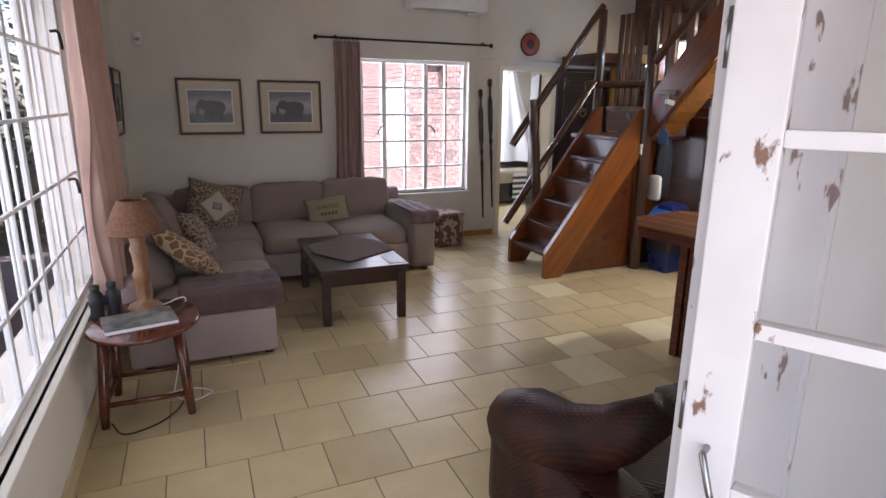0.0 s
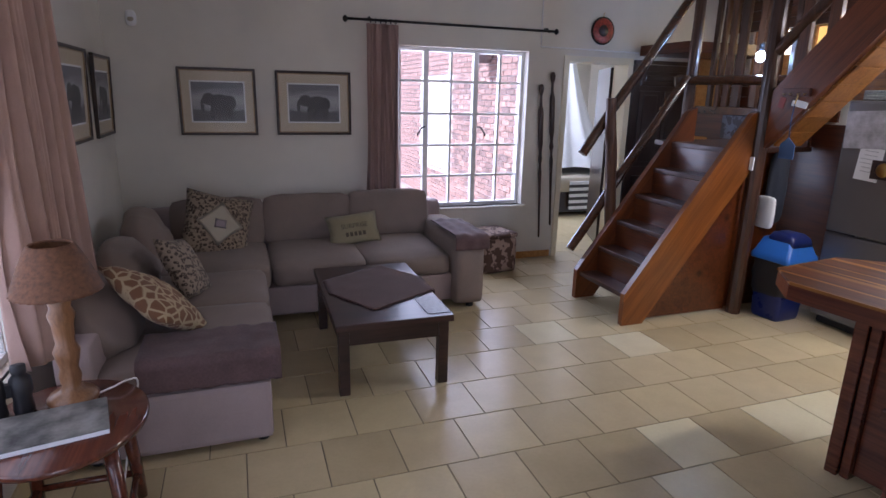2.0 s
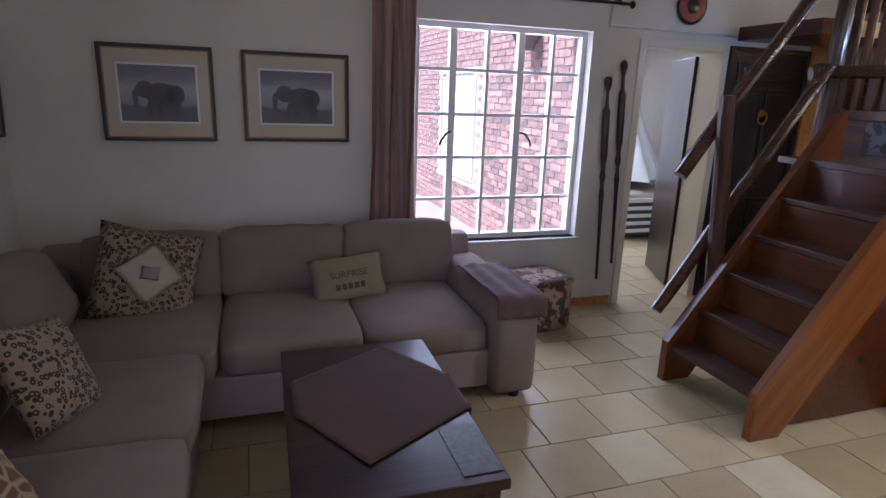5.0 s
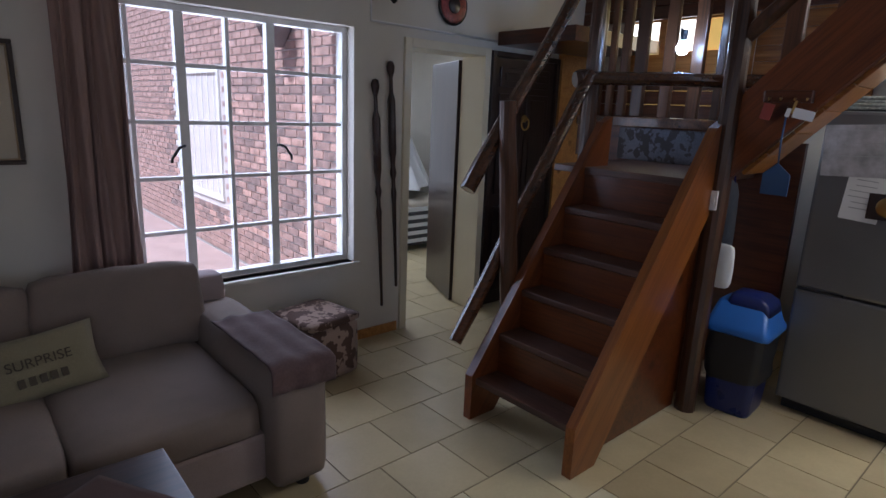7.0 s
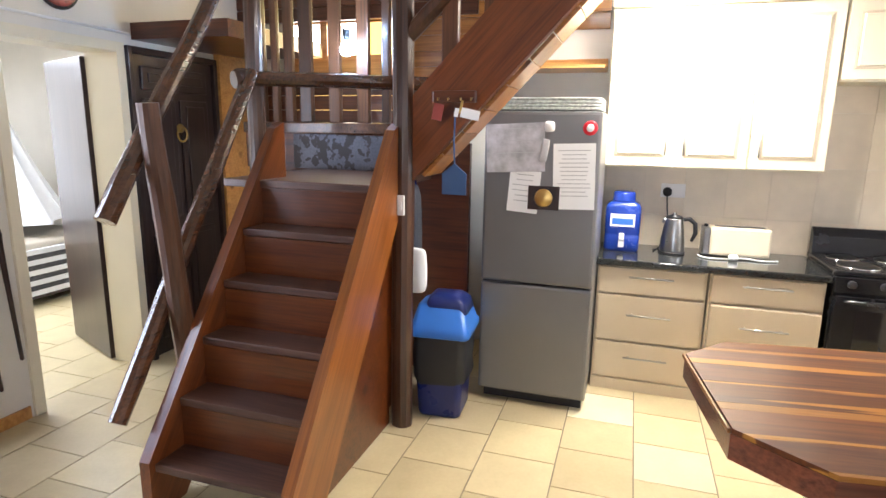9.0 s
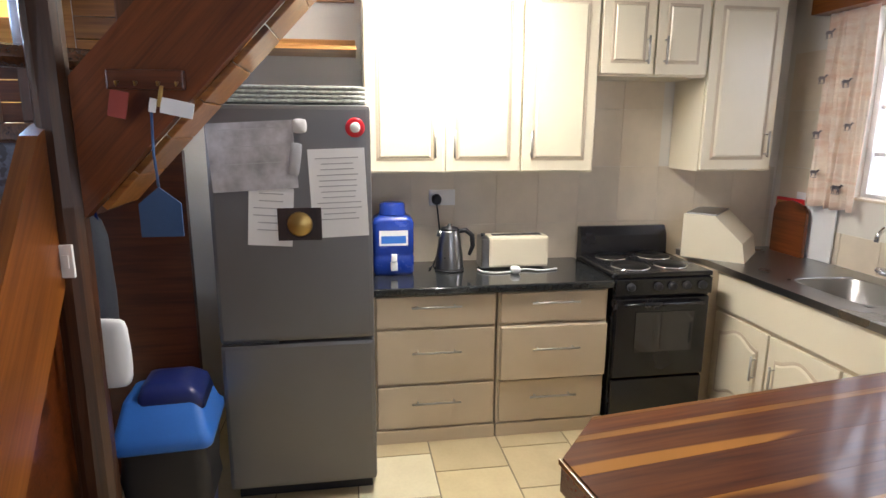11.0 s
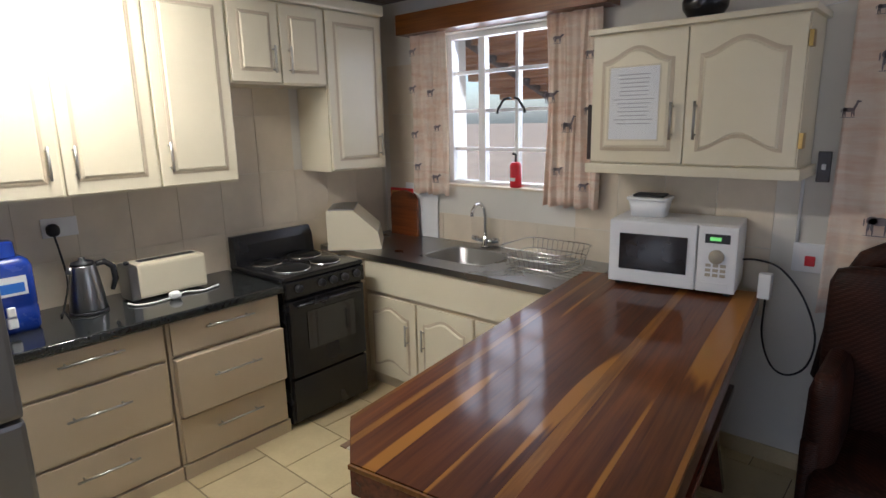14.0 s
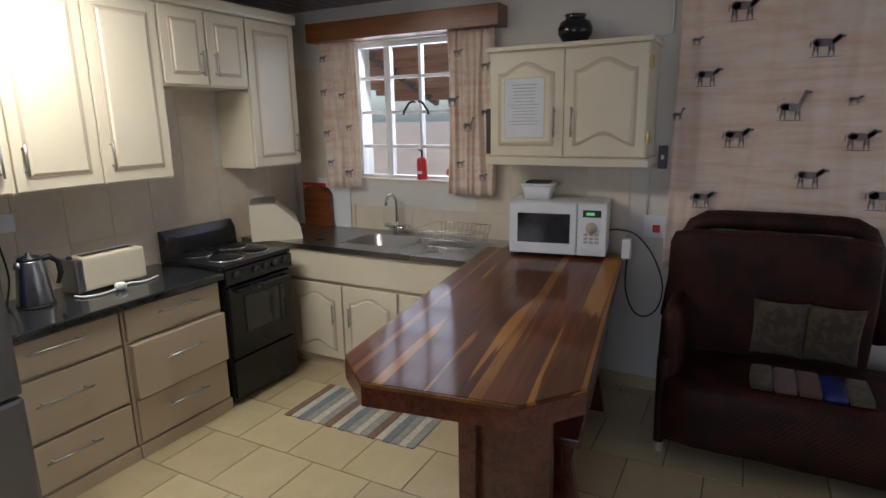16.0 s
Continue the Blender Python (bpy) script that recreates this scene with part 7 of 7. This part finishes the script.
for k, (x, y, h) in enumerate(((-7.5, 3.0, 4.5), (-4.6, 4.1, 2.6), (-5.2, 5.2, 3.0), (-5.6, 2.4, 3.4), (-5.0, 7.3, 3.0), (-4.9, 6.0, 3.2), (-6.2, 8.5, 4.0), (-4.4, 9.5, 3.6), (-8.5, 11.5, 5.0), (-3.9, 12.5, 4.0), (3.0, -6.5, 4.5), (5.6, -8.0, 5.0), (-0.5, 16.5, 5.0), (2.0, -9.5, 5.0))):
    tree(x, y, h, k + 1)

# thick bush at the edge of the garden and at the end of the veranda
def bush(n, x, spread, y0, y1, high, small, big, seed, label):
    r = random.Random(seed)
    bm = bmesh.new()
    for k in range(n):
        y = r.uniform(y0, y1)
        xx = x + r.gauss(0, spread)
        top = high + 0.45 * high * noise.noise(Vector((y * 0.5, xx * 0.8, 0.0)))
        c = Vector((xx, y, -0.15 + top * r.random() ** 0.8))
        a_ = Vector((r.uniform(-1, 1), r.uniform(-1, 1), r.uniform(-1, 1))).normalized()
        b_ = a_.orthogonal().normalized()
        s = r.uniform(small, big)
        bm.faces.new([bm.verts.new(c + v) for v in (a_ * s, b_ * s * 0.5, -a_ * s, -b_ * s * 0.5)])
    single("bush", bm, LEAF, label, "bush", kind="stuff")


bush(9000, -9.0, 0.7, -5.0, 30.0, 2.6, 0.10, 0.24, 77, "thick dusty green bush at the garden edge")
bush(5000, -2.6, 1.0, 8.3, 10.2, 1.9, 0.04, 0.13, 78, "leafy green shrubs beyond the veranda")
bush(1800, -4.2, 0.35, 3.8, 7.6, 1.1, 0.04, 0.12, 79, "low green shrubs along the veranda edge")

# brick wing of the house beyond the north window
wing = structure("brick_wing", boxed(3.52, 3.57, NORTH + 0.225, 12.6, -0.16, 3.3), MORTAR, "mortar bed of the face brick wing")
bw, bh = 0.20, 0.066
bm0 = boxed(-0.012, 0.0, 0.0, bw - 0.012, 0.0, bh - 0.012, bevel=0.002)
brick_mesh = bpy.data.meshes.new("brick")
bm0.to_mesh(brick_mesh)
bm0.free()
brick_mesh.materials.append(BRICK)
rest, made = bmesh.new(), 0
HOLE = (9.20, 10.50, 0.62, 1.92)
for r in range(48):
    for c in range(30):
        y = NORTH + 0.24 + c * bw - (bw / 2 if r % 2 else 0)
        z = 0.1 + r * bh
        if y < NORTH + 0.2 or (HOLE[0] - bw < y < HOLE[1] and HOLE[2] - bh < z < HOLE[3]):
            continue
        if made < 300 and y < 10.9 and z < 1.95 and z > 0.3:
            ob = new("brick", brick_mesh)
            ob.parent = wing
            ob.matrix_world = pose(3.5195, y, z)
            made += 1
        else:
            box(rest, 3.5075, 3.5195, y, y + bw - 0.012, z, z + bh - 0.012)
tagged(part("brick_courses", rest, BRICK, wing, "rest of the rough face brick courses"), kind="stuff")
w5 = thing("window_5", "white steel window in the brick wing", "window", kind="structure")
y0, y1, z0, z1 = HOLE
for a0, a1, b0, b1 in ((y0, y0 + 0.05, z0, z1), (y1 - 0.05, y1, z0, z1), (y0 + 0.05, y1 - 0.05, z0, z0 + 0.05), (y0 + 0.05, y1 - 0.05, z1 - 0.05, z1)):
    part("window_frame", boxed(3.50, 3.545, a0, a1, b0, b1), WHITE, w5)
for k in range(1, 8):
    a = y0 + (y1 - y0) * k / 8
    part("burglar_bar", boxed(3.515, 3.53, a - 0.009, a + 0.009, z0 + 0.05, z1 - 0.05), WHITE, w5)
for k in range(1, 4):
    b = z0 + (z1 - z0) * k / 4
    part("glazing_bar", boxed(3.531, 3.545, y0 + 0.05, y1 - 0.05, b - 0.012, b + 0.012), WHITE, w5)
part("window_sill", boxed(3.44, 3.5065, y0 - 0.05, y1 + 0.05, z0 - 0.06, z0, bevel=0.006), WHITE, w5)
part("lace_curtain", drape(1.2, 1.2, 9, 0.03, 60, 8, 0.95, 2.0), CURTAIN, w5, "pale lace curtain")
w5.children[-1].matrix_local = pose(3.66, (y0 + y1) / 2, 1.88, 0, 0, 90)
hp = thing("hanging_pot", "terracotta pot hung on the brick wall", "pot", 3.40, 7.75, 2.02)
part("pot", lathe([(0.07, 0), (0.12, 0.12), (0.13, 0.13), (0.13, 0.16), (0.1, 0.16)], 18), PAVING, hp, "", True)
part("bracket", tube(bmesh.new(), [(0.11, 0, 0.1), (0.0, 0, 0.1)], 0.008, 6), RUBBER, hp, "", True)

# plank joints of the loft ceiling
bm = bmesh.new()
for k in range(11):
    box(bm, 4.67 + k * 0.105, 4.768 + k * 0.105, SOUTH + 0.002, 3.88, 2.445, 2.459, bevel=0.004)
part("plank_courses", bm, RISER, loft)

# boards on the wall behind the stair and over the fridge
lining = structure("wall_boards", boxed(EAST - 0.012, EAST - 0.001, 4.50, 5.24, 1.70, 3.2), RISER, "pine board lining over the fridge")
for k in range(14):
    z = 1.70 + k * 0.107
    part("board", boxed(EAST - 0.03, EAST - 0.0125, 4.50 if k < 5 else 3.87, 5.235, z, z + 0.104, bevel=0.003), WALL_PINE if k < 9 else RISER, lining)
for k in range(7):
    z = 2.41 + k * 0.107
    part("board", boxed(EAST - 0.03, EAST - 0.0125, 5.24, NORTH - 0.002, z, z + 0.104, bevel=0.003), RISER, lining)
for k in range(4):
    z = 1.50 + k * 0.107
    part("board", boxed(EAST - 0.06, EAST - 0.0325, 5.20, NORTH - 0.06, z, z + 0.104, bevel=0.003), RISER, lining)

# glazed wall tiles over the worktops
splash = structure("wall_tiles", boxed(EAST - 0.003, EAST - 0.0005, 1.30, 3.84, 0.80, 1.372), WALL_GROUT, "grout bed of the wall tiles")
gap = 0.0012
tm = bpy.data.meshes.new("wall_tile")
b_ = boxed(-0.006, 0.0, gap, 0.2495, gap, 0.3295, bevel=0.0008)
b_.to_mesh(tm)
tm.materials.append(WALL_TILE)
for r in range(5):
    for c in range(10):
        y, z = 1.33 + c * 0.25, 0.72 + r * 0.33
        if y > 3.7 or (z > 1.3 and not 2.0 < y < 2.5) or z > 1.75:
            continue
        ob = new("wall_tile", tm)
        ob.parent = splash
        ob.matrix_world = pose(EAST - 0.003, y, z)
ts = bpy.data.meshes.new("wall_tile")
b_ = boxed(gap, 0.248, 0.0, 0.006, gap, 0.328, bevel=0.0015)
b_.to_mesh(ts)
ts.materials.append(WALL_TILE)
for r in range(4):
    for c in range(11):
        x, z = 3.27 + c * 0.25, 0.72 + r * 0.33
        if x + 0.25 > EAST or (z > 0.95 and x + 0.25 > 4.44 and x < 5.28) or (z > 1.2 and x < 4.5):
            continue
        ob = new("wall_tile", ts)
        ob.parent = splash
        ob.matrix_world = pose(x, SOUTH, z)

# floor tiles
TW, TH = 0.3475, 0.3625
tile_mesh = bpy.data.meshes.new("tile")
g = 0.003
b_ = boxed(g, TW - g, g, TH - g, -0.012, 0.0, bevel=0.0025)
b_.to_mesh(tile_mesh)
tile_mesh.materials.append(TILE)
pale_mesh = bpy.data.meshes.new("tile")
b_.to_mesh(pale_mesh)
pale_mesh.materials.append(TILE_PALE)
PALE = ((3.36, 3.41), (2.38, 3.03), (2.57, 3.41), (4.46, 3.55), (4.59, 3.26), (2.885, 4.80), (3.10, 4.42), (3.64, 3.55), (4.95, 3.62))
count, rest = 0, bmesh.new()
for r in range(-5, 20):
    for c in range(-3, 19):
        x = 0.289 + c * TW - (TW * 0.47 if r % 2 else 0)
        y = 2.828 + r * TH
        if x > EAST or x + TW < WEST or y + TH < SOUTH - 0.2:
            continue
        if y > NORTH:
            if x < 3.6 or x > 6.3:
                continue
        pale = any(x < px < x + TW and y < py < y + TH for px, py in PALE)
        if pale or y < NORTH and count < 300 and not (x > 4.9 and y > 4.6) and y > SOUTH + 0.3 and not (x < 0.5 and y > 4.2):
            ob = new("tile", pale_mesh if pale else tile_mesh)
            ob.parent = floor
            ob.matrix_world = pose(x, y, 0)
            count += 1
        else:
            box(rest, x + g, x + TW - g, y + g, y + TH - g, -0.012, 0.0)
tagged(part("tile_courses", rest, TILE, floor, "rest of the beige floor tiles"), kind="stuff")
